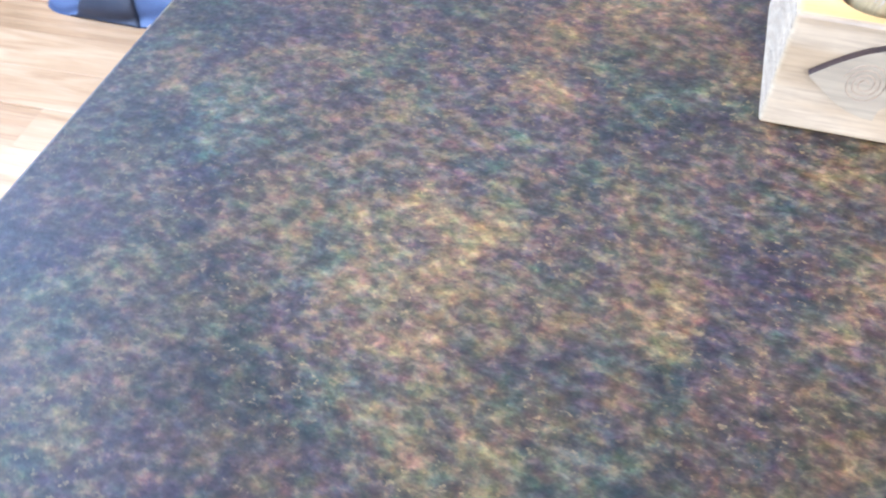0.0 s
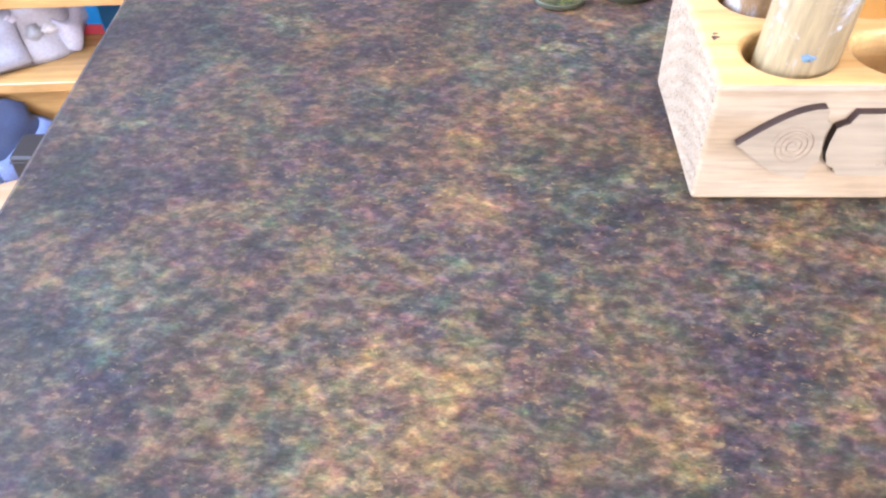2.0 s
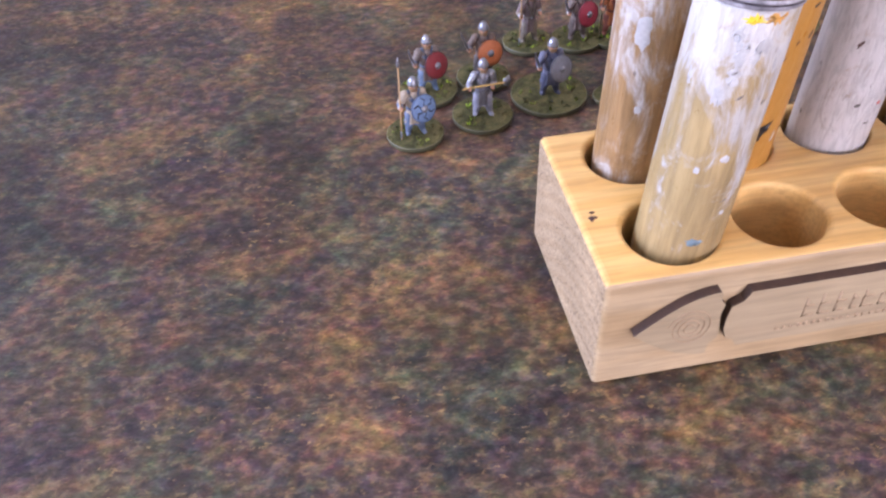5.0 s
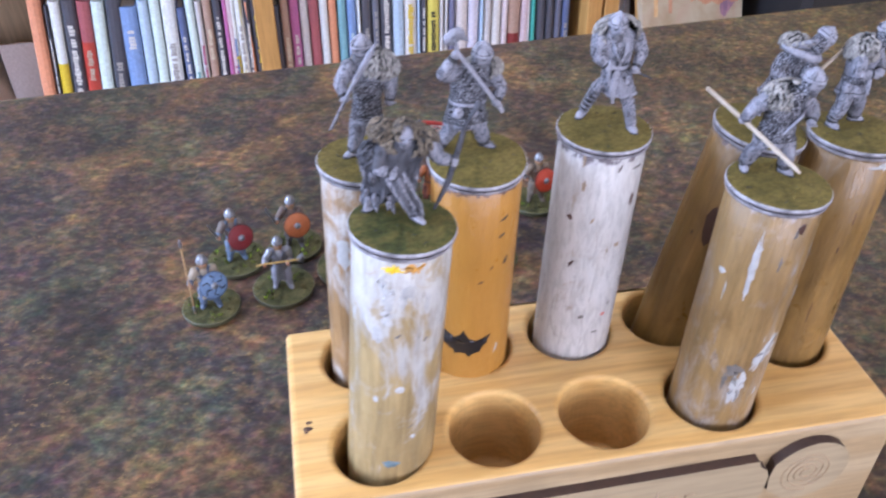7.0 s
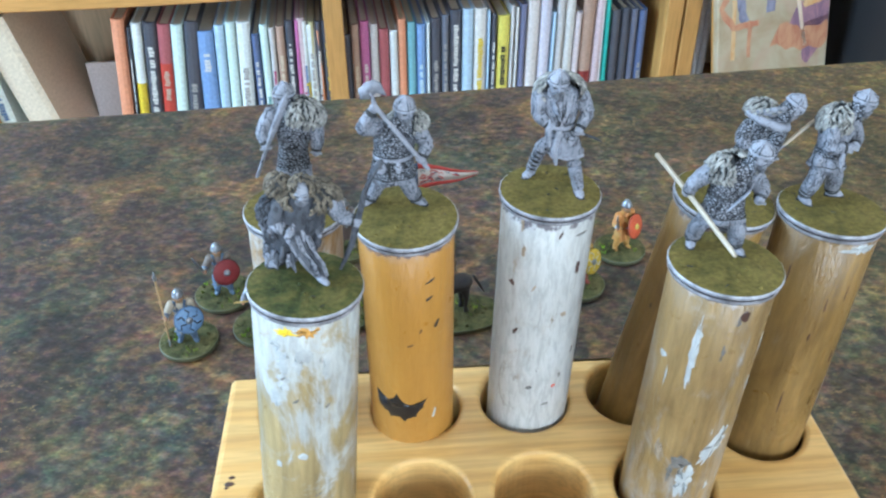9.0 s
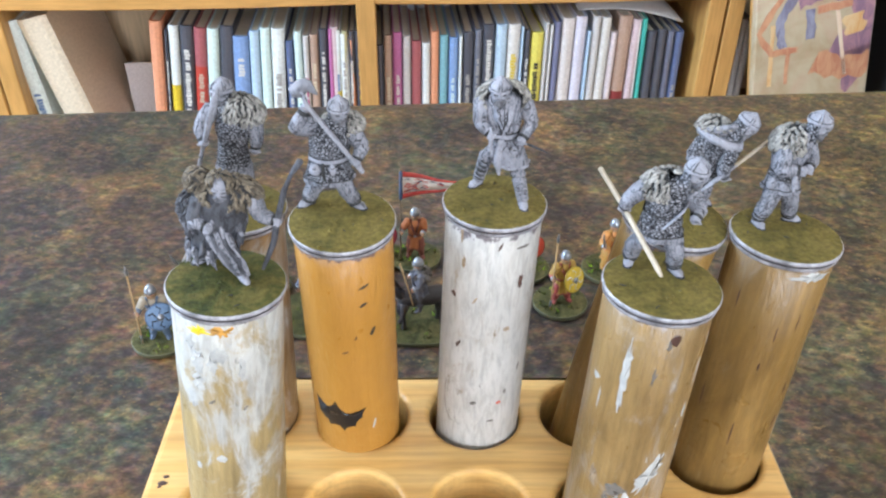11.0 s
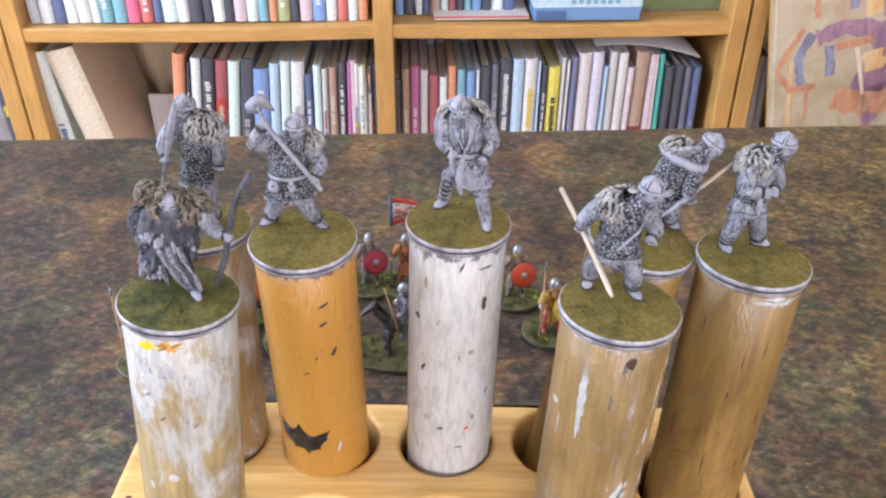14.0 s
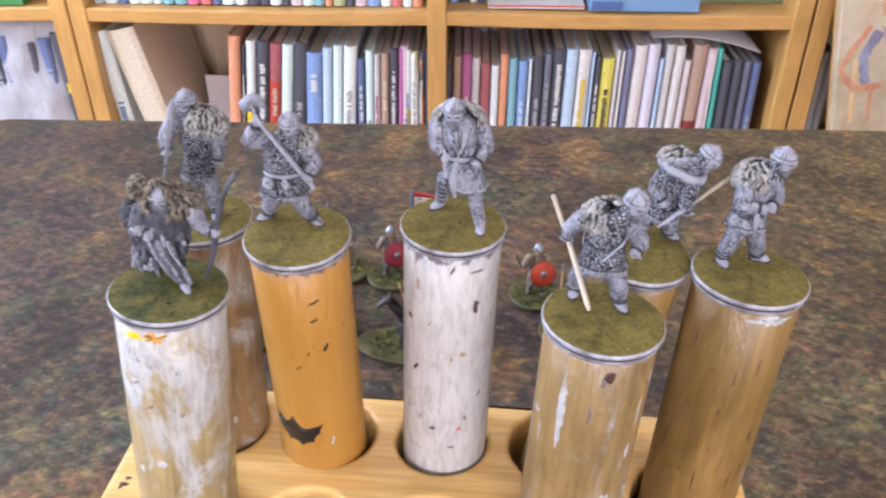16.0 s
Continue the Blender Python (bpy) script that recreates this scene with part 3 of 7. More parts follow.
def blob(w, h, seed, n=14, rough=0.35):
    g = random.Random(seed)
    return [(w * math.cos(t) * g.uniform(1 - rough, 1), h * math.sin(t) * g.uniform(1 - rough, 1)) for t in np.linspace(0, 2 * math.pi, n, endpoint=False)]


def handle(foot, top, r, mat, label):
    """A stick leaning in its hole; its frame runs along the stick, z from its foot."""
    foot, top = Vector(foot), Vector(top)
    d = top - foot
    q = Vector((0, 0, 1)).rotation_difference(d.normalized()).to_matrix().to_4x4()
    h = holder("painting_handle", Matrix.Translation(foot) @ q, label=label, category="painting handle", group="painting handles in the rack")
    s = Shape()
    L = d.length
    prof = [(0, r - 0.0012), (0.0012, r), (L * 0.25, r), (L * 0.5, r * 1.004), (L * 0.75, r * 0.998), (L - 0.0008, r), (L, r - 0.0008)]
    s.rings([[(p * math.cos(t), p * math.sin(t), z) for t in np.linspace(0, 2 * math.pi, 40, endpoint=False)] for z, p in prof], mat)
    s.part("stick", h)
    return h, L


FOOT_Z, R_ST = 0.0125, 0.0116
WOOD = (0.46, 0.29, 0.125)
STICKS = {
    "F1": ((0.0005, -0.0005), (0.0088, 0.0034, 0.1102), dowel_wood("stick_white_tan", (0.40, 0.30, 0.14), 0.92, 0.65, 0.76, 1, 2.9, tint=(0.44, 0.445, 0.44), grimy=0.4, streaky=0.10), "wooden stick smeared with white primer and yellow paint"),
    "F4": ((0.0955, 0.0000), (0.1000, 0.0024, 0.1104), dowel_wood("stick_patchy", (0.33, 0.215, 0.085), 0.75, 0.47, 0.62, 4, -0.6, tint=(0.37, 0.355, 0.345), streaky=0.14, spray_on=0.7), "wooden stick with white primer patches and grey smears"),
    "B1": ((0.0003, 0.0342), (0.0040, 0.0362, 0.1082), dowel_wood("stick_half_white", (0.37, 0.23, 0.10), 0.85, 0.52, 0.66, 2, 0.8, tint=(0.50, 0.50, 0.49), streaky=0.14), "wooden stick with white primer flaking at its top"),
    "B2": ((0.0308, 0.0330), (0.0312, 0.0258, 0.1114), dowel_wood("stick_orange", (0.375, 0.182, 0.030), 0.0, 0.5, 0.6, 3, grimy=0.12, spray_on=0.12, figured=0.3), "smooth orange-brown stick with a black paint splash"),
    "B3": ((0.0640, 0.0340), (0.0668, 0.0330, 0.1120), dowel_wood("stick_white", (0.38, 0.26, 0.14), 0.94, 0.22, 0.33, 5, -1.6, tint=(0.48, 0.475, 0.465), grimy=0.28, streaky=0.20), "wooden stick coated in streaky white primer"),
    "B4": ((0.0950, 0.0340), (0.1090, 0.0290, 0.1102), dowel_wood("stick_stained", (0.29, 0.175, 0.05), 0.7, 0.54, 0.70, 6, -0.8), "wooden stick leaning in its hole, brown-stained"),
    "R": ((0.1285, 0.0185), (0.1328, 0.0214, 0.1102), dowel_wood("stick_plain", (0.265, 0.158, 0.045), 0.2, 0.56, 0.72, 7, spray_on=0.9), "plain weathered wooden stick with dark grain streaks"),
}
TOPS, HANDLES = {}, {}
for key, (ft, tp, mt, lab) in STICKS.items():
    hd, length = handle((ft[0], ft[1], FOOT_Z), tp, R_ST, mt, lab)
    HANDLES[key], TOPS[key] = (hd, length), tp

FRONT = -math.pi / 2
hd, L = HANDLES["B2"]
stain(hd, R_ST, FRONT - 0.28, 0.0458, [(u * 1.2, w * 1.3) for u, w in [(-0.0075, 0.0035), (-0.0050, 0.0012), (-0.0028, 0.0018), (-0.0010, 0.0042), (0.0004, 0.0016), (0.0030, 0.0006), (0.0058, 0.0016), (0.0068, 0.0026),
                                       (0.0054, -0.0006), (0.0035, -0.0034), (0.0008, -0.0050), (-0.0030, -0.0042), (-0.0062, -0.0022)]], MAT["black"], "paint_splash")
for da, z, w, h, k in ((0.46, 0.0900, 0.0017, 0.0005, 1), (0.42, 0.0845, 0.0012, 0.0006, 2), (0.60, 0.0752, 0.0008, 0.0016, 3), (0.22, 0.0742, 0.0004, 0.0008, 4), (-0.02, 0.0695, 0.0010, 0.0003, 5)):
    stain(hd, R_ST, FRONT + da, z, [(u + v * 0.4, v + u * 0.35) for u, v in blob(w, h, k, 10)], MAT["black" if k < 4 else "brownstain"])
stain(hd, R_ST, FRONT + 0.50, 0.0415, [(u + v * 0.25, v) for u, v in blob(0.0005, 0.0026, 9, 10)], MAT["whitestain"])
hd, L = HANDLES["B3"]
for da, z, w, h, mt, k in ((-0.69, 0.0645, 0.0008, 0.0018, "brownstain", 1), (0.37, 0.0455, 0.0008, 0.0009, "redstain", 2), (0.20, 0.0390, 0.0014, 0.0006, "greystain", 3), (-0.22, 0.0455, 0.0012, 0.0009, "greystain", 4),
                           (0.84, 0.0560, 0.0004, 0.0014, "brownstain", 5), (0.62, 0.0955, 0.0022, 0.0006, "greystain", 6), (-0.35, 0.0800, 0.0004, 0.0014, "tanstain", 7), (0.1, 0.0965, 0.0004, 0.0016, "brownstain", 9)):
    stain(hd, R_ST, FRONT + da, z, [(u + v * 0.4, v) for u, v in blob(w, h, k + 20, 12, 0.55)], MAT[mt])
g = random.Random(5)
for k in range(6):
    z = L - 0.0015 - 0.030 * g.random() ** 1.8
    stain(hd, R_ST, FRONT + g.uniform(-1.3, 1.3), z, blob(g.uniform(0.0003, 0.0014), g.uniform(0.0008, 0.0036), k + 200, 16, 0.65), MAT["tanstain" if k % 5 else "brownstain"], lift=0.00006)
hd, L = HANDLES["F4"]
for k in range(22):
    z = g.uniform(0.040, L - 0.004)
    stain(hd, R_ST, FRONT + g.uniform(-1.4, 1.3), z, blob(g.uniform(0.0003, 0.0016), g.uniform(0.0012, 0.0050), k + 240, 20, 0.7), MAT[("whitestain", "tanstain", "whitestain", "greystain")[k % 4]], lift=0.00006)
hd, L = HANDLES["R"]
for k in range(8):
    stain(hd, R_ST, FRONT + g.uniform(-1.4, 1.3), g.uniform(0.040, L - 0.003), blob(g.uniform(0.0002, 0.0005), g.uniform(0.0015, 0.0060), k + 280, 12, 0.6), MAT["brownstain" if k % 3 else "tanstain"], lift=0.00006)
hd, L = HANDLES["F1"]
for k in range(9):
    stain(hd, R_ST, FRONT + g.uniform(-1.3, 1.3), g.uniform(0.060, L - 0.004), blob(g.uniform(0.0005, 0.0024), g.uniform(0.0012, 0.0048), k + 320, 22, 0.65), MAT["whitestain"], lift=0.00006)
stain(hd, R_ST, FRONT - 0.30, L - 0.0022, blob(0.0034, 0.0016, 31, 26, 0.7), MAT["yellowstain"])
stain(hd, R_ST, FRONT + 0.10, L - 0.0020, blob(0.0046, 0.0017, 32, 30, 0.75), MAT["orangestain"])
stain(hd, R_ST, FRONT - 0.15, 0.0335, blob(0.0030, 0.0016, 33, 16, 0.55), MAT["bluestain"])
for da, z, w, h, k in ((0.25, 0.047, 0.0012, 0.0005, 1), (-0.40, 0.083, 0.0010, 0.0006, 2), (-0.15, 0.077, 0.0012, 0.0007, 3), (0.45, 0.075, 0.0006, 0.0009, 4)):
    stain(hd, R_ST, FRONT + da, z, [(u + v * 0.5, v + u * 0.5) for u, v in blob(w, h, k + 40, 10, 0.5)], MAT["greystain"])
for da, z, w, h, k in ((-0.55, 0.056, 0.0011, 0.0013, 1), (0.30, 0.043, 0.0010, 0.0012, 2), (-0.05, 0.060, 0.0016, 0.0015, 3), (0.05, 0.090, 0.0018, 0.0026, 4)):
    stain(hd, R_ST, FRONT + da, z, blob(w, h, k + 50, 12, 0.45), MAT["whitestain"])
hd, L = HANDLES["F4"]
stain(hd, R_ST, FRONT + 0.12, L - 0.0035, blob(0.0013, 0.0020, 61, 12, 0.4), MAT["brownstain"])
stain(hd, R_ST, FRONT - 0.35, 0.049, blob(0.0036, 0.0032, 62, 18, 0.6), MAT["greystain"])
stain(hd, R_ST, FRONT + 0.30, 0.0545, [(u + v * 0.3, v + u * 0.5) for u, v in blob(0.0040, 0.0075, 63, 34, 0.6)], MAT["whitestain"])
stain(hd, R_ST, FRONT - 0.15, 0.043, blob(0.0034, 0.0080, 64, 34, 0.6), MAT["whitestain"])
stain(hd, R_ST, FRONT - 0.62, 0.082, blob(0.0012, 0.0130, 65, 34, 0.6), MAT["whitestain"])
hd, L = HANDLES["B4"]
stain(hd, R_ST, FRONT - 0.75, 0.074, blob(0.0030, 0.0075, 71, 16, 0.3), MAT["brownstain"])
hd, L = HANDLES["R"]
for da, z, w, h, k in ((0.62, 0.062, 0.0005, 0.0022, 1), (0.66, 0.050, 0.0003, 0.0040, 2), (-0.2, 0.07, 0.0003, 0.0016, 3)):
    stain(hd, R_ST, FRONT + da, z, blob(w, h, k + 80, 12, 0.5), MAT["brownstain"])
stain(hd, R_ST, FRONT + 0.25, L - 0.0020, blob(0.0070, 0.0016, 84, 34, 0.7), MAT["whitestain"])
hd, L = HANDLES["B1"]
for da, z, w, h, k in ((-0.7, 0.075, 0.0028, 0.0060, 1), (0.55, 0.040, 0.0012, 0.0016, 2), (-0.5, 0.052, 0.0012, 0.0020, 3), (0.45, 0.030, 0.0008, 0.0020, 4)):
    stain(hd, R_ST, FRONT + da, z, blob(w, h, k + 90, 14, 0.4), MAT["whitestain"])


# ---- cast figures ----
def round_base(s, r, mat_top, rims, seed, h=2.4, cx=0.0, cy=0.0, stretch=1.0):
    """A round base: stepped rims and an uneven painted top. Millimetres."""
    n = 44
    ts = np.linspace(0, 2 * math.pi, n, endpoint=False)

    def ring(q, z):
        return [(cx + q * math.cos(t) * stretch, cy + q * math.sin(t), z) for t in ts]

    a, b = rims
    s.rings([ring(r - 0.5, 0), ring(r - 0.35, 0.1), ring(r - 0.25, h * 0.38)], a, True, False)
    s.rings([ring(r - 0.25, h * 0.38), ring(r - 0.75, h * 0.44), ring(r - 0.75, h * 0.56)], b, False, False)
    s.rings([ring(r - 0.75, h * 0.56), ring(r, h * 0.64), ring(r, h * 0.90), ring(r - 0.25, h)], a, False, False)
    loops = []
    for q in (1.0, 0.85, 0.68, 0.5, 0.32, 0.15, 0.01):
        loops.append([(cx + (r - 0.25) * q * math.cos(t) * stretch, cy + (r - 0.25) * q * math.sin(t), h + (0.0 if q == 1 else 0.35 * noise.noise(Vector((math.cos(t) * q * 2.2 + seed, math.sin(t) * q * 2.2, seed * 1.7))) + 0.2)) for t in ts])
    s.rings(loops, mat_top, False, True)
    g = random.Random(seed)
    for k in range(16):
        t, q = g.uniform(0, 6.28), r * math.sqrt(g.uniform(0, 0.85))
        if k < 7:
            s.tube([(cx + q * math.cos(t) * stretch * 0.9, cy + q * math.sin(t) * 0.9, h + 0.22), (cx + (q * math.cos(t) + g.uniform(-1.4, 1.4)) * 0.9 * stretch, cy + (q * math.sin(t) + g.uniform(-1.2, 1.2)) * 0.9, h + 0.26)], 0.14, MAT["dark"], 5)
        s.ball((cx + q * math.cos(t) * stretch, cy + q * math.sin(t), h + 0.15), g.uniform(0.18, 0.5), mat_top, 6, 4, wob=0.4)


def limb(s, pts, radii, mat, bands=0, band_mat=None):
    s.tube(pts, radii, mat, 10, wob=0.05)
    if bands:
        a, b = Vector(pts[0]), Vector(pts[-1])
        for k in range(bands):
            q = (k + 0.6) / bands
            p = a.lerp(b, q)
            r = radii[0] + (radii[-1] - radii[0]) * q
            d = (b - a).normalized()
            s.tube([p - d * 0.30, p + d * 0.30], r * 1.16, band_mat, 10)


def mantle(s, centre, rx, ry, rise, count, mat, seed, length=2.6, width=0.62, a0=0, a1=360, lean=Vector((0, 0, 0))):
    """A shaggy pelt: rows of overlapping locks over the shoulders."""
    g = random.Random(seed)
    for k in range(count):
        row = g.random()
        t = radians(g.uniform(a0, a1))
        q = 0.35 + 0.65 * row
        p = Vector(centre) + lean * (1 - row) + Vector((rx * q * math.cos(t), ry * q * math.sin(t), rise * (1 - row) - 0.4 * row))
        d = Vector((math.cos(t) * 0.8, math.sin(t) * 0.8, -0.75 - 0.5 * row + g.uniform(-0.25, 0.25)))
        s.tuft(p, d, length * g.uniform(0.7, 1.2), width * g.uniform(0.7, 1.25), mat)


def skirt(s, top, bottom, r0, r1, mat, folds=9, depth=0.12, flat=0.75, hem=None):
    """Hanging cloth with folds between a waist and a hem."""
    top, bottom = Vector(top), Vector(bottom)
    loops = []
    for k in range(7):
        q = k / 6
        c = top.lerp(bottom, q)
        r = r0 + (r1 - r0) * q ** 0.8
        loops.append([c + Vector((r * math.cos(t) * (1 + depth * q * math.sin(folds * t)), r * flat * math.sin(t) * (1 + depth * q * math.sin(folds * t)), 0)) for t in np.linspace(0, 2 * math.pi, 36, endpoint=False)])
    s.rings(loops, mat)
    if hem:
        s.rings([[p + (p - bottom) * e + Vector((0, 0, z)) for p in loops[-1]] for e, z in ((0.02, 0.6), (0.07, 0.45), (0.07, 0.1), (0.02, -0.05))], hem, True, True)


def head(s, c, face, skin, metal, beard, style="helm"):
    """A helmeted head as plain forms, turned to face (a level direction)."""
    c, face = Vector(c), Vector(face).normalized()
    side = face.cross(Vector((0, 0, 1))).normalized()
    up = side.cross(face).normalized()
    turn = Matrix((side, face, up)).transposed()
    s.ball(c, (1.75, 1.95, 2.3), skin, 14, 9, turn)
    s.ball(c + face * 1.85 - up * 0.2, (0.36, 0.5, 0.55), skin, 8, 5, turn)
    for k in (-1, 1):
        s.ball(c + face * 1.62 + side * 0.72 * k + up * 0.22, (0.42, 0.28, 0.20), MAT["dark"], 8, 5, turn)
    for k in range(9):
        a = (k - 4) * 0.33
        s.tuft(c + face * 1.25 * math.cos(a) + side * 1.35 * math.sin(a) - up * 0.85, face * 0.45 * math.cos(a) + side * 0.35 * math.sin(a) - up, 1.7 if abs(a) < 0.8 else 1.1, 0.42, beard)
    if style == "hood":
        s.ball(c + up * 0.35 - face * 0.35, (2.25, 2.35, 2.5), metal, 14, 9, turn, wob=0.12)
        return
    s.ball(c + up * 0.55, (2.02, 2.22, 2.75), metal, 18, 8, turn, 0, 90)
    s.rings([[c + turn @ Vector((2.2 * q * math.cos(t), 2.4 * q * math.sin(t), z)) for t in np.linspace(0, 2 * math.pi, 20, endpoint=False)] for q, z in ((0.95, 0.25), (1.0, 0.35), (1.0, 0.85), (0.95, 0.95))], metal)
    s.tube([c + up * 0.7 + face * 2.2, c + up * 2.55 + face * 1.25, c + up * 3.3, c + up * 2.55 - face * 1.25, c + up * 0.7 - face * 2.2], 0.26, metal, 6)
    s.tube([c + up * 0.7 - side * 2.0, c + up * 2.55 - side * 1.15, c + up * 3.28, c + up * 2.55 + side * 1.15, c + up * 0.7 + side * 2.0], 0.22, metal, 6)
    s.rings([[c + turn @ Vector((2.1 * q * math.cos(t), 2.3 * q * math.sin(t), z)) for t in np.linspace(0, 2 * math.pi, 20, endpoint=False)] for q, z in ((0.9, -0.1), (0.98, 0.0), (0.98, 0.24))], MAT["dark"], False, False)
    s.tube([c + face * 2.2 + up * 0.5, c + face * 2.25 - up * 0.5], 0.24, metal, 6)
    for k in range(7):
        a = math.pi + (k - 3) * 0.42
        s.tuft(c + face * 1.5 * math.cos(a) + side * 1.6 * math.sin(a) - up * 0.2, -up + face * 0.3 * math.cos(a), 1.4, 0.5, beard)


def gripping(s, p, mat):
    """A closed fist of plain lobes."""
    p = Vector(p)
    s.ball(p, (0.95, 0.9, 0.95), mat, 8, 6)
    for k in range(4):
        s.ball(p + Vector((0.15, -0.72, 0.6 - 0.4 * k)), (0.62, 0.32, 0.24), mat, 6, 4)


def warrior(pal, feet, hips, chest, neck, headc, face, arms, elbows=None, mail=True, wraps=True, skirt_len=7.2, fur=110, seed=1, style="helm", pouch=True, bulk=1.0):
    """A cast foot figure in millimetres on its base top (z = 0 at the ground it stands on)."""
    s = Shape(0.001)
    cloth, coat, pelt, skin, metal, beard = pal
    hips, chest, neck = Vector(hips), Vector(chest), Vector(neck)
    for k, ft in enumerate(feet):
        ft = Vector(ft)
        hip = hips + Vector((-1.7 if k == 0 else 1.7, 0, -0.5))
        knee = ft.lerp(hip, 0.52) + Vector(face).normalized() * 0.7
        toe = Vector((face[0], face[1], 0)).normalized() * 1.1 + Vector((-0.35 if k == 0 else 0.35, 0, 0))
        s.ball(ft + toe * 0.7 + Vector((0, 0, 0.75)), (1.15, 1.35, 0.85), cloth, 10, 6)
        s.ball(ft + toe * 1.5 + Vector((0, 0, 0.55)), (0.95, 1.0, 0.6), cloth, 10, 6)
        limb(s, [ft + Vector((0, 0, 1.2)), ft.lerp(knee, 0.5) + Vector((0, 0, 0.4)), knee], [1.05, 1.45, 1.5], MAT["dark"] if wraps else cloth, 4 if wraps else 0, pal[3])
        s.tube([knee, knee.lerp(hip, 0.5), hip], [1.6, 1.95, 2.25], cloth, 12, wob=0.05)
    dz = Vector((0, 0, skirt_len))
    skirt(s, hips + Vector((0, 0, 2.6)), hips + Vector((0, 0, 2.6)) - dz, 3.1 * bulk, 4.1 * bulk, coat, 8, 0.17, 0.78, cloth)
    s.tube([hips + Vector((0, 0, 1.5)), hips.lerp(chest, 0.5), chest, neck - Vector((0, 0, 0.8))], [3.1 * bulk, 3.3 * bulk, 3.75 * bulk, 2.2], coat, 18, 0.78, 0.03)
    s.rings([[hips + Vector((q * 3.3 * bulk * math.cos(t), q * 2.65 * bulk * math.sin(t), z)) for t in np.linspace(0, 2 * math.pi, 24, endpoint=False)] for q, z in ((0.96, 2.1), (1.05, 2.25), (1.05, 3.0), (0.96, 3.15))], pal[0])
    fd = Vector((face[0], face[1], 0)).normalized()
    sd = fd.cross(Vector((0, 0, 1)))
    for q, z in ((1.035, 3.25), (1.035, 2.0)):
        s.rings([[hips + Vector((w * 3.3 * bulk * math.cos(t), w * 2.65 * bulk * math.sin(t), z + e)) for t in np.linspace(0, 2 * math.pi, 24, endpoint=False)] for w, e in ((q - 0.05, -0.12), (q, 0.0), (q - 0.05, 0.12))], MAT["dark"])
    s.tube([chest + fd * 2.9 + sd * 2.4 + Vector((0, 0, 2.2)), chest + fd * 3.3 + sd * 0.2 - Vector((0, 0, 1.0)), hips + fd * 2.8 - sd * 2.2 + Vector((0, 0, 3.2))], 0.42, pal[0], 7, 0.6)
    s.ball(hips + fd * 2.8 + Vector((0, 0, 2.65)), (0.65, 0.65, 0.6), pal[4], 8, 6)
    if pouch:
        s.ball(hips + fd * 2.3 - sd * 2.2 + Vector((0, 0, 1.2)), (1.1, 0.8, 1.3), pal[0], 12, 8)
        s.ball(hips + fd * 2.5 + sd * 1.6 + Vector((0, 0, 1.3)), (0.7, 0.6, 1.2), pal[0], 10, 6)
        s.tube([hips + sd * 3.0 + fd * 1.0 + Vector((0, 0, 1.8)), hips + sd * 3.6 - fd * 1.6 + Vector((0, 0, -2.5))], [0.5, 0.32], pal[0], 8)
    for k, hand_at in enumerate(arms):
        sh = neck + sd * (-3.6 if k == 0 else 3.6) * -1 * bulk + Vector((0, 0, -1.8))
        hand_at = Vector(hand_at)
        el = Vector(elbows[k]) if elbows else sh.lerp(hand_at, 0.5) + sd * (0.9 if k == 0 else -0.9) - fd * 0.8 + Vector((0, 0, -1.2))
        s.ball(sh, (1.9, 1.9, 1.9), coat, 12, 8)
        s.tube([sh, sh.lerp(el, 0.5), el], [1.7, 1.6, 1.4], coat, 12, wob=0.06)
        s.tube([el, el.lerp(hand_at, 0.5), el.lerp(hand_at, 0.85)], [1.4, 1.15, 0.95], cloth, 10, wob=0.06)
        q = el.lerp(hand_at, 0.78)
        d = (hand_at - el).normalized()
        s.tube([q - d * 0.3, q + d * 0.3], 1.2, pal[4], 10)
        gripping(s, hand_at, skin)
    if fur:
        ahead = math.degrees(math.atan2(fd.y, fd.x))
        mantle(s, neck + Vector((0, 0, -0.7)) - fd * 0.6, 5.3 * bulk, 3.9 * bulk, 1.1, int(fur * 2.4), pelt, seed, 1.7, 0.5, ahead + 36, ahead + 324)
        mantle(s, neck + Vector((0, 0, -2.6)) - fd * 1.2, 4.5 * bulk, 3.5 * bulk, 0.6, fur, pelt, seed + 7, 1.9, 0.5, ahead + 58, ahead + 302)
    for k in (-1, 1):
        s.tube([neck + sd * 2.0 * k + fd * 0.6, chest + fd * 3.05 + sd * 1.1 * k + Vector((0, 0, 1.5)), hips + fd * 2.75 + sd * 0.2 * k + Vector((0, 0, 3.4))], [0.7, 0.55, 0.4], cloth, 8, 0.6)
    head(s, headc, face, skin, metal, beard, style)
    return s


RIMS = (MAT["rim"], MAT["rim_dark"])


def lifted(s, z):
    s.v = [(p[0], p[1], p[2] + z) for p in s.v]
    return s


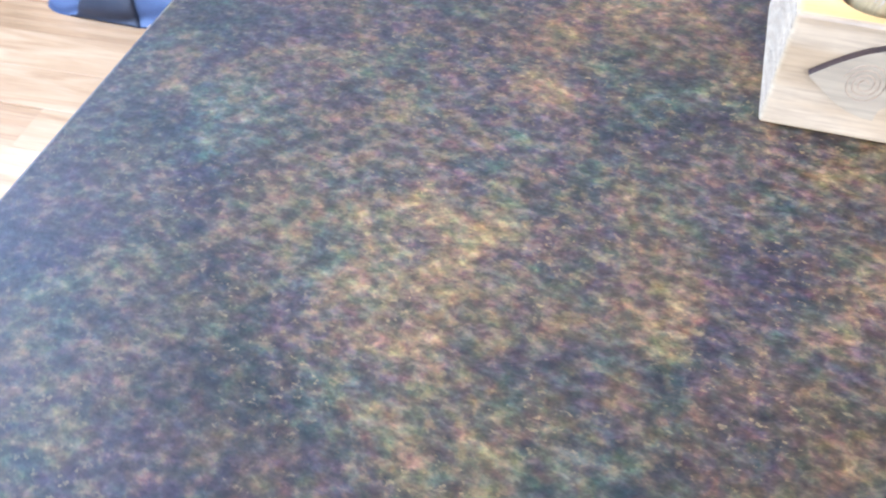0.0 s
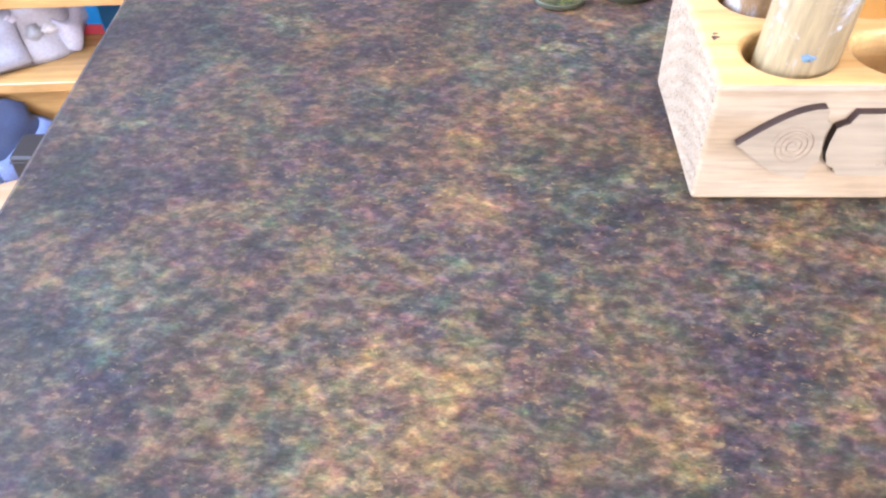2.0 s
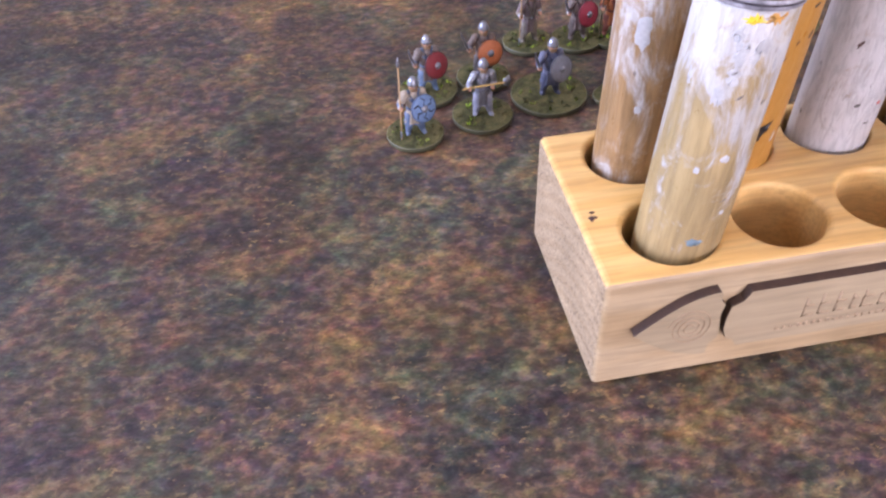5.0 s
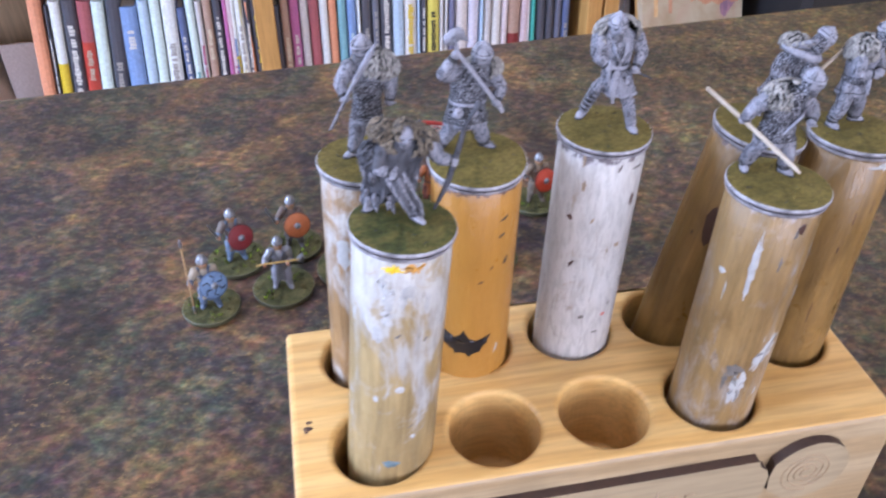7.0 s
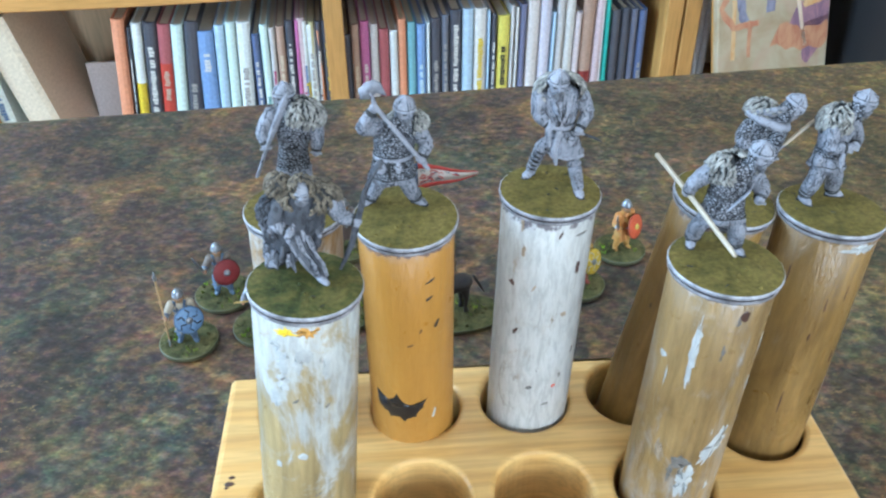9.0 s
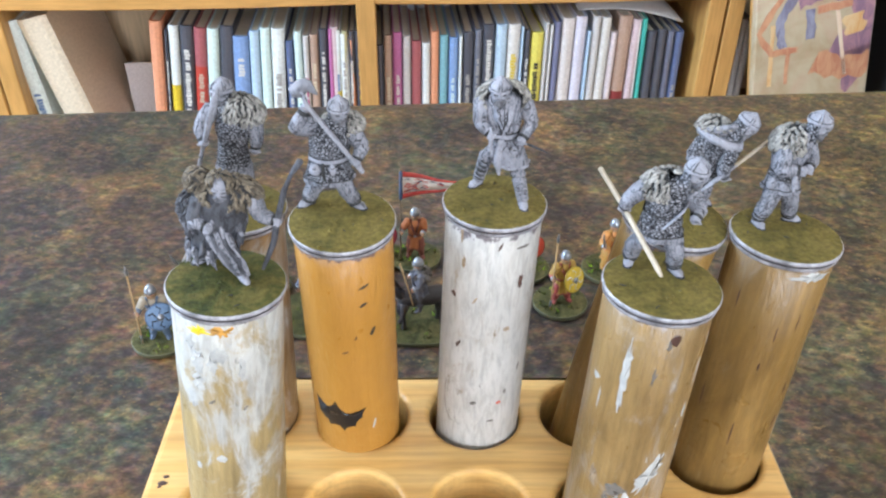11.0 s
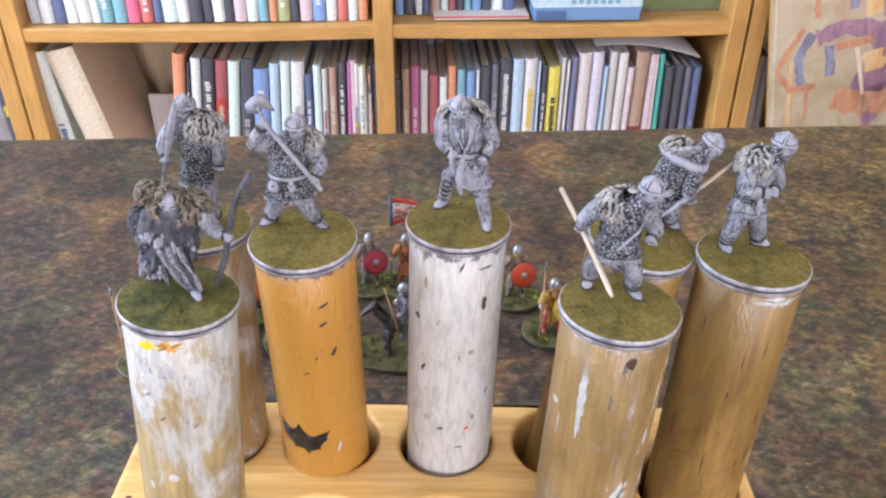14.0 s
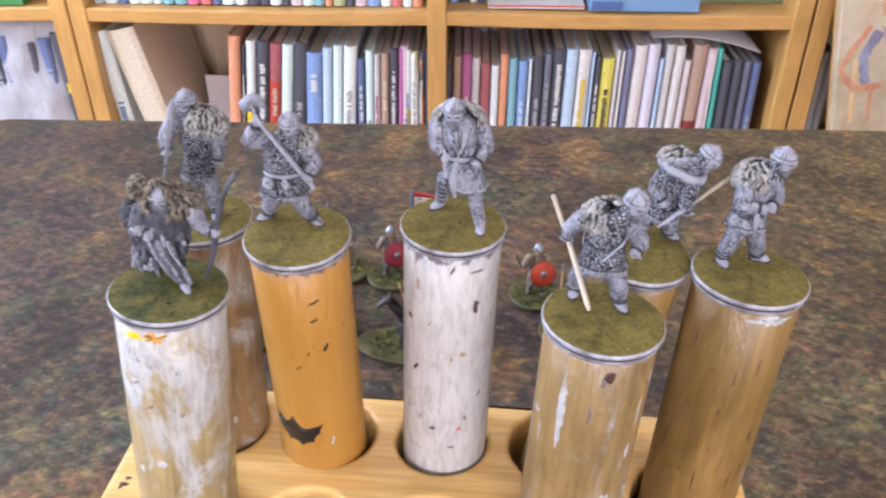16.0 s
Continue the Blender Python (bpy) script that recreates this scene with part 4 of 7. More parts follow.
def loft(s, stations, mat, folds=0, depth=0.0, n=40, top=True):
    """A body skin through (centre, half width, half depth) stations; folds deepen towards the first one."""
    loops, count = [], len(stations)
    for i in range(count - 1):
        (c0, a0, b0), (c1, a1, b1) = stations[i], stations[i + 1]
        for k in range(4):
            q = k / 4
            e = q * q * (3 - 2 * q)
            c = Vector(c0).lerp(Vector(c1), q)
            rx, ry = a0 + (a1 - a0) * e, b0 + (b1 - b0) * e
            d = depth * max(0.0, 1 - (i + q) / 1.6)
            loops.append([c + Vector((rx * math.cos(t), ry * math.sin(t), 0)) * (1 + d * math.sin(folds * t + 0.7 * math.sin(3 * t))) for t in np.linspace(0, 2 * math.pi, n, endpoint=False)])
    c, rx, ry = stations[-1]
    loops.append([Vector(c) + Vector((rx * math.cos(t), ry * math.sin(t), 0)) for t in np.linspace(0, 2 * math.pi, n, endpoint=False)])
    s.rings(loops, mat, True, top)
    return loops


def hoop(s, loop, mat, out=0.18, half=0.3, shift=0.0):
    """A raised band that follows a body ring."""
    mid = sum((Vector(p) for p in loop), Vector()) / len(loop)
    rows = []
    for e, z in ((0.0, -half), (out, -half * 0.7), (out, half * 0.7), (0.0, half)):
        rows.append([Vector(p) + (Vector(p) - mid).normalized() * e + Vector((0, 0, z + shift)) for p in loop])
    s.rings(rows, mat, False, False)


def pelt(s, c, r, seed, mat, under, gap=(0, 0), rows=8, length=2.3, width=0.40, turn=None):
    """A fur cape: a dark shell under rows of wavy locks that run down over it; gap is the open stretch in degrees."""
    g = random.Random(seed)
    c, t3 = Vector(c), turn or Matrix.Identity(3)
    start, sweep = (math.radians(gap[1]), radians(360 - (gap[1] - gap[0]) % 360)) if gap[1] else (0.0, 2 * math.pi)
    vs, n, k = [], 22, 9
    for i in range(k + 1):
        la = radians(84 - 112 * i / k)
        for j in range(n + 1):
            lo = start + sweep * j / n
            vs.append(c + t3 @ (Vector((r[0] * math.cos(la) * math.cos(lo), r[1] * math.cos(la) * math.sin(lo), r[2] * math.sin(la))) * 0.95))
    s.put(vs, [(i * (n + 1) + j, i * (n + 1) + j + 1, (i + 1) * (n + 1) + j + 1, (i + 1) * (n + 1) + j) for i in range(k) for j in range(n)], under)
    rows += 2
    for i in range(rows):
        la = radians(76 - i * 104 / rows)
        count = max(5, int(6.28 * max(r[0], r[1]) * math.cos(la) / (width * 2.9)))
        for k in range(count):
            lo = (k + 0.5 * (i % 2) + g.uniform(-0.25, 0.25)) / count * 2 * math.pi
            deg = math.degrees(lo) % 360
            if gap[1] and (deg - gap[0]) % 360 < (gap[1] - gap[0]) % 360 and i > 0:
                continue
            p = Vector((r[0] * math.cos(la) * math.cos(lo), r[1] * math.cos(la) * math.sin(lo), r[2] * math.sin(la)))
            down = Vector((r[0] * math.sin(la) * math.cos(lo), r[1] * math.sin(la) * math.sin(lo), -r[2] * math.cos(la))).normalized()
            nrm = Vector((p.x / r[0] ** 2, p.y / r[1] ** 2, p.z / r[2] ** 2)).normalized()
            side = down.cross(nrm)
            sw = g.uniform(-0.9, 0.9)
            ln, wd = length * g.uniform(0.42, 0.78), width * g.uniform(0.7, 1.15)
            pts = []
            for q in (0.0, 0.34, 0.68, 1.0):
                pts.append(c + t3 @ (p + down * ln * q + side * (sw * q + 0.22 * math.sin(q * 5 + k)) - nrm * (0.10 - 0.12 * q + 0.20 * q * q * (ln / r[2]))))
            s.tube(pts, [wd * 0.7, wd, wd * 0.8, wd * 0.22], mat, 6)


def helmet_head(s, c, face, up=(0, 0, 1), hood=None, tall=1.0, size=1.0):
    """A head in a ridged conical helmet with a brow guard, a beard and a mail curtain, as plain forms."""
    skin, metal, beard, shade = MAT["bare"], MAT["bare"], MAT["hair"], MAT["dark"]
    c, face, up = Vector(c), Vector(face).normalized(), Vector(up).normalized()
    side = face.cross(up).normalized()
    up = side.cross(face).normalized()
    t3 = Matrix((side, face, up)).transposed()
    z = size

    def at(a, b, d):
        return c + t3 @ Vector((a * z, b * z, d * z))

    s.ball(at(0, 0, -0.4), (2.0 * z, 2.15 * z, 2.6 * z), skin, 16, 10, t3)
    s.ball(at(0, 2.1, -0.45), (0.42 * z, 0.55 * z, 0.75 * z), skin, 8, 6, t3)
    for k in (-1, 1):
        s.ball(at(0.85 * k, 1.72, 0.0), (0.55 * z, 0.42 * z, 0.34 * z), shade, 10, 6, t3)
        s.tube([at(0.2 * k, 2.15, 0.45), at(0.9 * k, 2.05, 0.55), at(1.7 * k, 1.45, 0.25)], [0.26 * z, 0.3 * z, 0.22 * z], metal, 7)
        s.tube([at(0.15 * k, 2.2, -1.1), at(0.9 * k, 1.95, -1.5), at(1.35 * k, 1.5, -2.3)], [0.3 * z, 0.36 * z, 0.15 * z], beard, 7)
    for k in range(11):
        a = (k - 5) * 0.27
        s.tube([at(1.6 * math.sin(a), 1.75 * math.cos(a), -1.5), at(1.5 * math.sin(a), 1.85 * math.cos(a), -2.6), at(0.9 * math.sin(a), 1.75 * math.cos(a), -3.6 + abs(a) * 0.8)], [0.34 * z, 0.4 * z, 0.12 * z], beard, 6)
    if hood is not None:
        pelt(s, at(0, -0.5, 0.5), (2.7 * z, 2.6 * z, 2.9 * z), 7, hood, shade, (55, 125), 7, 1.7, 0.36, t3)
        return
    prof = [(2.28, 0.30), (2.34, 0.55), (2.30, 1.1), (2.08, 1.9), (1.62, 2.7 * tall), (0.98, 3.35 * tall), (0.35, 3.75 * tall), (0.12, 4.1 * tall)]
    s.rings([[at(r * math.cos(t), r * 1.07 * math.sin(t), h) for t in np.linspace(0, 2 * math.pi, 24, endpoint=False)] for r, h in prof], metal)
    s.rings([[at(r * math.cos(t), r * 1.07 * math.sin(t), h) for t in np.linspace(0, 2 * math.pi, 24, endpoint=False)] for r, h in ((2.3, 0.30), (2.50, 0.42), (2.50, 0.95), (2.3, 1.08))], metal, False, False)
    s.rings([[at(r * math.cos(t), r * 1.07 * math.sin(t), h) for t in np.linspace(0, 2 * math.pi, 24, endpoint=False)] for r, h in ((2.28, 1.06), (2.37, 1.12), (2.28, 1.24))], shade, False, False)
    for k in range(4):
        a = k * math.pi / 2 + math.pi / 2
        s.tube([at(r * 1.02 * math.cos(a), r * 1.09 * math.sin(a), h) for r, h in prof[2:]], [0.24 * z] * 5 + [0.18 * z], metal, 6)
        for e in (-0.16, 0.16):
            s.tube([at(r * 1.01 * math.cos(a + e), r * 1.08 * math.sin(a + e), h) for r, h in prof[2:6]], 0.10 * z, shade, 4)
    s.tube([at(0, 2.5, 0.8), at(0, 2.62, 0.0), at(0, 2.55, -0.7)], [0.34 * z, 0.30 * z, 0.2 * z], metal, 7)
    fan = [math.pi * 1.5 + d for d in np.linspace(-1.75, 1.75, 17)]
    outer = [[at(r * math.cos(t), r * 1.05 * math.sin(t), h) for t in fan] for r, h in ((2.2, 0.4), (2.3, -1.0), (2.5, -2.4), (2.9, -3.5))]
    inner = [[at((r - 0.4) * math.cos(t), (r - 0.4) * 1.05 * math.sin(t), h) for t in fan] for r, h in ((2.9, -3.5), (2.5, -2.4), (2.3, -1.0), (2.2, 0.4))]
    vs = [p for lp in outer + inner for p in lp]
    n = len(fan)
    s.put(vs, [(i * n + j, i * n + j + 1, (i + 1) * n + j + 1, (i + 1) * n + j) for i in range(7) for j in range(n - 1)], MAT["mail"])


def leg(s, hip, knee, foot, toe, mat, wraps=False):
    hip, knee, foot, toe = Vector(hip), Vector(knee), Vector(foot), Vector((toe[0], toe[1], 0)).normalized()
    ankle = foot + Vector((0, 0, 1.5)) - toe * 0.3
    if wraps:
        s.tube([ankle, ankle.lerp(knee, 0.55), knee, hip], [1.15, 1.5, 1.55, 1.9], MAT["dark"], 12)
        for k in range(9):
            q = (k + 0.5) / 9
            p = ankle.lerp(knee, q / 0.62) if q < 0.62 else knee.lerp(hip, (q - 0.62) / 0.38)
            d = (knee - ankle).normalized() if q < 0.62 else (hip - knee).normalized()
            d = (d + Vector((0.18, 0, 0))).normalized()
            s.tube([p - d * 0.26, p + d * 0.26], 1.42 + 0.5 * q, MAT["cloth"], 12)
    else:
        s.tube([ankle + Vector((0, 0, 0.2)), ankle.lerp(knee, 0.35), ankle.lerp(knee, 0.75), knee, knee.lerp(hip, 0.5), hip], [1.35, 1.75, 1.95, 1.9, 2.1, 2.3], mat, 14, wob=0.05)
        for q in (0.1, 0.32):
            p, d = ankle.lerp(knee, q), (knee - ankle).normalized()
            s.tube([p - d * 0.07, p + d * 0.07], 1.66 + q * 0.7, MAT["dark"], 12)
    s.tube([foot - toe * 0.9 + Vector((0, 0, 0.8)), foot + toe * 0.5 + Vector((0, 0, 0.85)), foot + toe * 1.7 + Vector((0, 0, 0.62)), foot + toe * 2.3 + Vector((0, 0, 0.45))], [1.0, 1.15, 1.05, 0.6], MAT["bare"], 12, 0.8)
    s.tube([foot - toe * 1.1 + Vector((0, 0, 0.18)), foot + toe * 2.4 + Vector((0, 0, 0.18))], [1.1, 1.0], MAT["dark"], 10, 0.25)


def arm(s, shoulder, elbow, fist, sleeve, fat=1.0):
    a, b, c = Vector(shoulder), Vector(elbow), Vector(fist)
    s.tube([a, a.lerp(b, 0.5), b], [2.0 * fat, 1.95 * fat, 1.65 * fat], sleeve, 14, wob=0.05)
    w = b.lerp(c, 0.78)
    s.tube([b, b.lerp(c, 0.4), w], [1.65 * fat, 1.55 * fat, 1.25 * fat], MAT["cloth"], 14, wob=0.05)
    d = (c - b).normalized()
    s.tube([w - d * 0.12, w + d * 0.12], 1.36 * fat, MAT["dark"], 12)
    s.ball(c, (1.15, 1.1, 1.15), MAT["bare"], 10, 7)
    side = d.cross(Vector((0, 1, 0.2))).normalized()
    for k in range(4):
        s.tube([c + side * (0.75 - 0.5 * k) + Vector((-0.5, -0.75, 0.1)), c + side * (0.75 - 0.5 * k) + Vector((0.55, -0.95, 0.0))], 0.27, MAT["bare"], 6)


def finish(s, key, turf, seed, label):
    """Sets a figure on its base and the base on the stick's top."""
    s.unit = 0.001
    lifted(s, 2.5)
    round_base(s, 12.5, turf, RIMS, seed)
    hd, L = HANDLES[key]
    m = hd.matrix_world @ Matrix.Translation((0, 0, L + 0.00005))
    return s.thing("miniature_figure", m, label=label, category="miniature", group="primed miniatures on painting handles")


def pouch(s, p, r):
    s.ball(p, r, MAT["bare"], 12, 8)
    s.tube([Vector(p) + Vector((-r[0], 0, r[2] * 0.5)), Vector(p) + Vector((0, -r[1], r[2] * 0.35)), Vector(p) + Vector((r[0], 0, r[2] * 0.5))], 0.14, MAT["dark"], 5)


bpy.context.view_layer.update()
CLOTH, MAIL, FUR, BARE, DARK = MAT["cloth"], MAT["mail"], MAT["fur"], MAT["bare"], MAT["dark"]

# striding at ease, knee-length tunic, bound legs, scabbard at the hip
s = Shape(0.001)
leg(s, (-0.4, 2.6, 12.0), (-2.6, 2.6, 10.6), (-4.0, 7.0, 0), (-0.7, -0.7), CLOTH, True)
leg(s, (4.2, 1.4, 11.0), (5.2, -1.0, 6.4), (6.4, -2.2, 0), (0.1, -1), CLOTH, True)
rg = loft(s, [((2.9, 1.6, 9.4), 4.3, 3.5), ((2.0, 1.7, 13.0), 4.0, 3.3), ((0.9, 1.8, 17.2), 3.5, 2.9), ((0.4, 1.9, 21.5), 4.5, 3.3), ((0.1, 2.0, 25.4), 4.3, 3.1), ((-0.2, 1.8, 27.4), 2.0, 2.0)], CLOTH, 7, 0.10)
hoop(s, rg[0], BARE, 0.22, 0.35, 0.3)
hoop(s, rg[8], BARE, 0.30, 0.55)
hoop(s, rg[8], DARK, 0.22, 0.16, 0.75)
hoop(s, rg[8], DARK, 0.22, 0.16, -0.75)
s.tube([(0.2, -1.6, 16.6), (-0.4, -1.7, 12.0), (0.2, -1.9, 8.2)], [0.8, 0.9, 0.4], BARE, 8, 0.5)
for k in (-1, 1):
    s.tube([(-0.4 + 2.2 * k, 0.2, 26.6), (0.3 + 1.6 * k, -1.4, 22.5), (0.7 - 0.2 * k, -1.35, 18.2)], [0.75, 0.75, 0.5], BARE, 8, 0.5)
    s.tube([(-0.4 + 1.5 * k, -0.1, 26.2), (0.3 + 0.9 * k, -1.65, 22.0), (0.7 - 0.6 * k, -1.5, 18.2)], 0.16, DARK, 5)
for k in range(5):
    s.tube([(-1.6 + k, -1.25, 24.0 - 0.5 * abs(k - 2)), (-0.9 + k * 0.75, -1.42, 21.0), (0.0 + k * 0.4, -1.25, 18.4)], 0.11, DARK, 4)
arm(s, (-4.5, 1.7, 24.8), (-4.7, 0.6, 20.2), (-2.1, -1.4, 18.0), CLOTH, 0.95)
arm(s, (5.2, 1.7, 24.4), (7.0, 0.8, 20.4), (4.7, -1.8, 17.0), CLOTH, 0.95)
pouch(s, (3.2, -1.8, 14.4), (0.9, 0.7, 1.1))
s.tube([(3.4, -2.4, 17.4), (6.6, -0.6, 15.4), (9.6, 0.6, 13.6), (11.4, 1.2, 12.4)], [0.5, 0.55, 0.5, 0.22], MAT["rag"], 8, 0.6)
s.tube([(-2.4, -2.0, 20.0), (-2.2, -2.4, 16.0), (-1.7, -2.4, 13.4)], [0.3, 0.5, 0.3], BARE, 6)
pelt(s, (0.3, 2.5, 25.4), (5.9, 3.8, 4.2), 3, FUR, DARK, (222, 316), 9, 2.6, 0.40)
helmet_head(s, (-0.8, 0.4, 27.9), (-0.05, -1, -0.12), tall=0.9)
finish(s, "B3", MAT["turf"], 3, "grey-primed warrior miniature with cross-bound legs and a sword")

# broad axeman in mail, axe raised across the body
s = Shape(0.001)
leg(s, (-4.4, 4.2, 9.6), (-6.8, 4.4, 5.4), (-8.4, 5.8, 0), (-0.8, -0.6), CLOTH)
leg(s, (-0.4, 4.0, 9.6), (1.4, 3.4, 5.4), (3.0, 5.0, 0), (0.85, -0.55), CLOTH)
rg = loft(s, [((-2.6, 3.9, 9.2), 5.5, 4.1), ((-2.5, 3.9, 12.0), 4.9, 3.7), ((-2.2, 3.9, 15.0), 4.4, 3.4), ((-1.5, 3.9, 19.6), 4.9, 3.6), ((-0.9, 3.9, 23.0), 4.2, 3.1), ((0.0, 3.6, 24.8), 2.0, 2.0)], MAIL, 6, 0.07)
hoop(s, rg[0], CLOTH, 0.12, 0.65, 0.0)
hoop(s, rg[0], DARK, 0.2, 0.12, 0.85)
hoop(s, rg[8], BARE, 0.3, 0.5)
hoop(s, rg[8], DARK, 0.2, 0.14, 0.7)
hoop(s, rg[8], DARK, 0.2, 0.14, -0.7)
pouch(s, (-5.2, 0.5, 13.2), (1.35, 0.9, 1.55))
pouch(s, (-1.2, 0.2, 13.4), (0.75, 0.7, 1.5))
s.tube([(-3.4, 0.2, 14.6), (-3.2, 0.0, 10.6)], [0.5, 0.3], DARK, 6)
arm(s, (-5.0, 3.6, 22.4), (-8.8, 2.4, 22.6), (-5.9, 1.6, 28.0), CLOTH)
arm(s, (3.0, 3.6, 21.8), (5.4, 2.8, 18.0), (4.0, 0.4, 15.4), CLOTH)
s.tube([(-6.4, 1.2, 32.2), (-5.6, 0.9, 29.0), (3.9, -0.5, 15.6), (5.4, -0.6, 13.4)], 0.55, BARE, 8)
s.rings([[(x, 1.2 + y, z) for x, z in ((-9.0, 32.8), (-7.4, 34.3), (-5.6, 35.0), (-4.2, 34.2), (-3.1, 31.4), (-5.2, 32.2), (-6.6, 30.8), (-8.6, 30.9))] for y in (-0.45, 0.45)], BARE)
pelt(s, (1.2, 4.6, 22.6), (4.8, 3.6, 3.0), 5, FUR, DARK, (200, 285), 6, 2.0, 0.42)
helmet_head(s, (0.7, 3.2, 26.6), (0.5, -1, -0.1), tall=0.86)
finish(s, "B2", MAT["turf"], 5, "grey-primed axeman miniature in mail with a raised axe")

# spearman turned half away under a fur cape
s = Shape(0.001)
leg(s, (-1.0, 0.8, 11.4), (-2.0, 0.2, 6.0), (-2.8, 1.6, 0), (-0.9, -0.4), CLOTH)
leg(s, (2.6, 0.8, 11.4), (3.4, 0.4, 6.0), (3.8, 0.4, 0), (0.2, -1), CLOTH)
rg = loft(s, [((0.7, 0.4, 11.2), 4.0, 3.3), ((0.8, 0.4, 13.6), 3.7, 3.0), ((1.0, 0.4, 16.6), 3.4, 2.8), ((1.7, 0.4, 21.6), 4.4, 3.2), ((2.0, 0.4, 25.6), 4.0, 3.0), ((0.6, 0.2, 27.6), 2.0, 2.0)], MAIL, 6, 0.06)
hoop(s, rg[0], CLOTH, 0.12, 0.55, 0.0)
for z in (0.8, 2.4, 4.0):
    hoop(s, rg[int(z)], DARK, 0.06, 0.10, z * 0.3)
arm(s, (6.2, 0.0, 23.8), (6.8, -0.4, 19.4), (6.3, -0.9, 16.0), CLOTH)
arm(s, (-2.8, 0.0, 25.6), (-5.6, -1.2, 21.6), (-4.7, -3.4, 18.6), CLOTH)
s.tube([(-8.2, 0.4, 8.6), (-4.6, -3.8, 18.4), (-2.2, -6.6, 24.8), (0.8, -10.2, 32.4), (1.9, -11.4, 35.4)], [0.45, 0.55, 0.9, 0.95, 0.25], BARE, 8, 0.7)
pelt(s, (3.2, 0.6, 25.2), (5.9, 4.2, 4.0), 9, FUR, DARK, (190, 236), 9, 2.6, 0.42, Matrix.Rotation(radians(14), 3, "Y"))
helmet_head(s, (-0.2, 0.2, 29.6), (-0.85, -0.5, 0.0), tall=0.86)
finish(s, "B1", MAT["turf"], 9, "grey-primed spearman miniature with a shaggy fur cape")

# crouching archer wrapped in furs and rags
s = Shape(0.001)
RAG = MAT["rag"]
loft(s, [((-3.4, 4.6, 4.6), 4.2, 3.4), ((-3.0, 4.4, 8.0), 4.8, 3.8), ((-1.8, 3.8, 12.0), 5.2, 4.0), ((-0.6, 3.2, 16.6), 5.4, 3.9), ((0.2, 3.0, 19.6), 4.4, 3.2), ((-0.2, 2.4, 21.4), 2.0, 2.0)], RAG, 9, 0.16)
leg(s, (-4.0, 5.0, 6.0), (-6.4, 4.6, 4.6), (-6.2, 6.8, 0), (-0.7, -0.6), CLOTH)
g = random.Random(77)
for k in range(5):
    q = k - 2
    s.tube([(-2.2 + q * 1.05, 0.6 + 0.25 * abs(q), 13.2 - 0.5 * abs(q)), (-0.4 + q * 1.0, -0.4 + 0.3 * abs(q), 9.0), (1.8 + q * 0.85, -0.6 + 0.3 * abs(q), 4.6), (3.2 + q * 0.62, 0.3 + 0.2 * abs(q), 1.4)], [0.75, 0.95, 0.85, 0.5], RAG if k % 2 else CLOTH, 9, 0.75, 0.06)
s.tube([(2.6, 1.4, 1.0), (3.6, 0.2, 0.9), (4.6, -1.2, 0.6)], [0.9, 1.1, 0.7], BARE, 10, 0.8)
for k in range(90):
    t = g.uniform(0, 6.28)
    z = g.uniform(5.0, 17.0)
    r = 5.6 - abs(z - 12) * 0.12
    p = Vector((-2.6 + (z - 11) * 0.18 + r * math.cos(t), 4.2 + r * 0.78 * math.sin(t), z))
    if p.y < 2.4 and -2.5 < p.x < 3.4 and z < 13:
        continue
    s.tube([p, p + Vector((0.3 * math.cos(t), 0.3 * math.sin(t), -1.4)), p + Vector((g.uniform(-0.9, 0.9), 0.5 * math.sin(t), -3.0))], [0.5, 0.62, 0.16], RAG if k % 3 else CLOTH, 6)
for k in range(6):
    x = -8.4 + k * 0.8
    s.tube([(x, 3.2 - 0.2 * k, 17.0 + 0.5 * k), (x - 0.5 + 0.2 * k, 3.0, 12.6), (x + 0.9, 3.6, 8.2), (x + 1.6, 4.2, 6.0)], [0.55, 0.75, 0.65, 0.25], RAG if k % 2 else CLOTH, 7, 0.7)
arm(s, (5.4, 2.2, 18.8), (7.4, 1.2, 15.8), (10.6, 0.6, 15.2), CLOTH)
arm(s, (-5.0, 2.0, 18.0), (-6.2, 0.6, 14.0), (-3.0, -0.6, 13.0), RAG, 0.9)
pelt(s, (0.8, 3.4, 19.2), (6.6, 4.6, 3.8), 23, MAT["fur_brown"], DARK, (235, 280), 8, 2.4, 0.44)
pelt(s, (-5.2, 3.2, 21.6), (2.8, 2.6, 2.8), 24, MAT["fur_brown"], DARK, (0, 0), 7, 1.8, 0.40)
pelt(s, (-6.8, 3.4, 15.2), (3.0, 3.0, 3.8), 26, RAG, DARK, (0, 0), 7, 2.4, 0.46)
helmet_head(s, (-0.4, 0.8, 22.0), (0.05, -1, -0.3), hood=MAT["fur_brown"], size=0.95)
s.tube([(7.4, 1.6, 2.6), (8.4, 1.4, 5.4), (9.8, 1.0, 9.6), (10.6, 0.4, 14.6), (11.4, 0.4, 18.4), (12.2, 0.6, 22.4), (13.6, 0.8, 26.0), (15.2, 1.2, 28.6)], [0.35, 0.55, 0.68, 0.75, 0.7, 0.6, 0.5, 0.75], RAG, 9)
finish(s, "F1", MAT["turf_dark"], 13, "dark-washed crouching archer miniature in ragged furs")

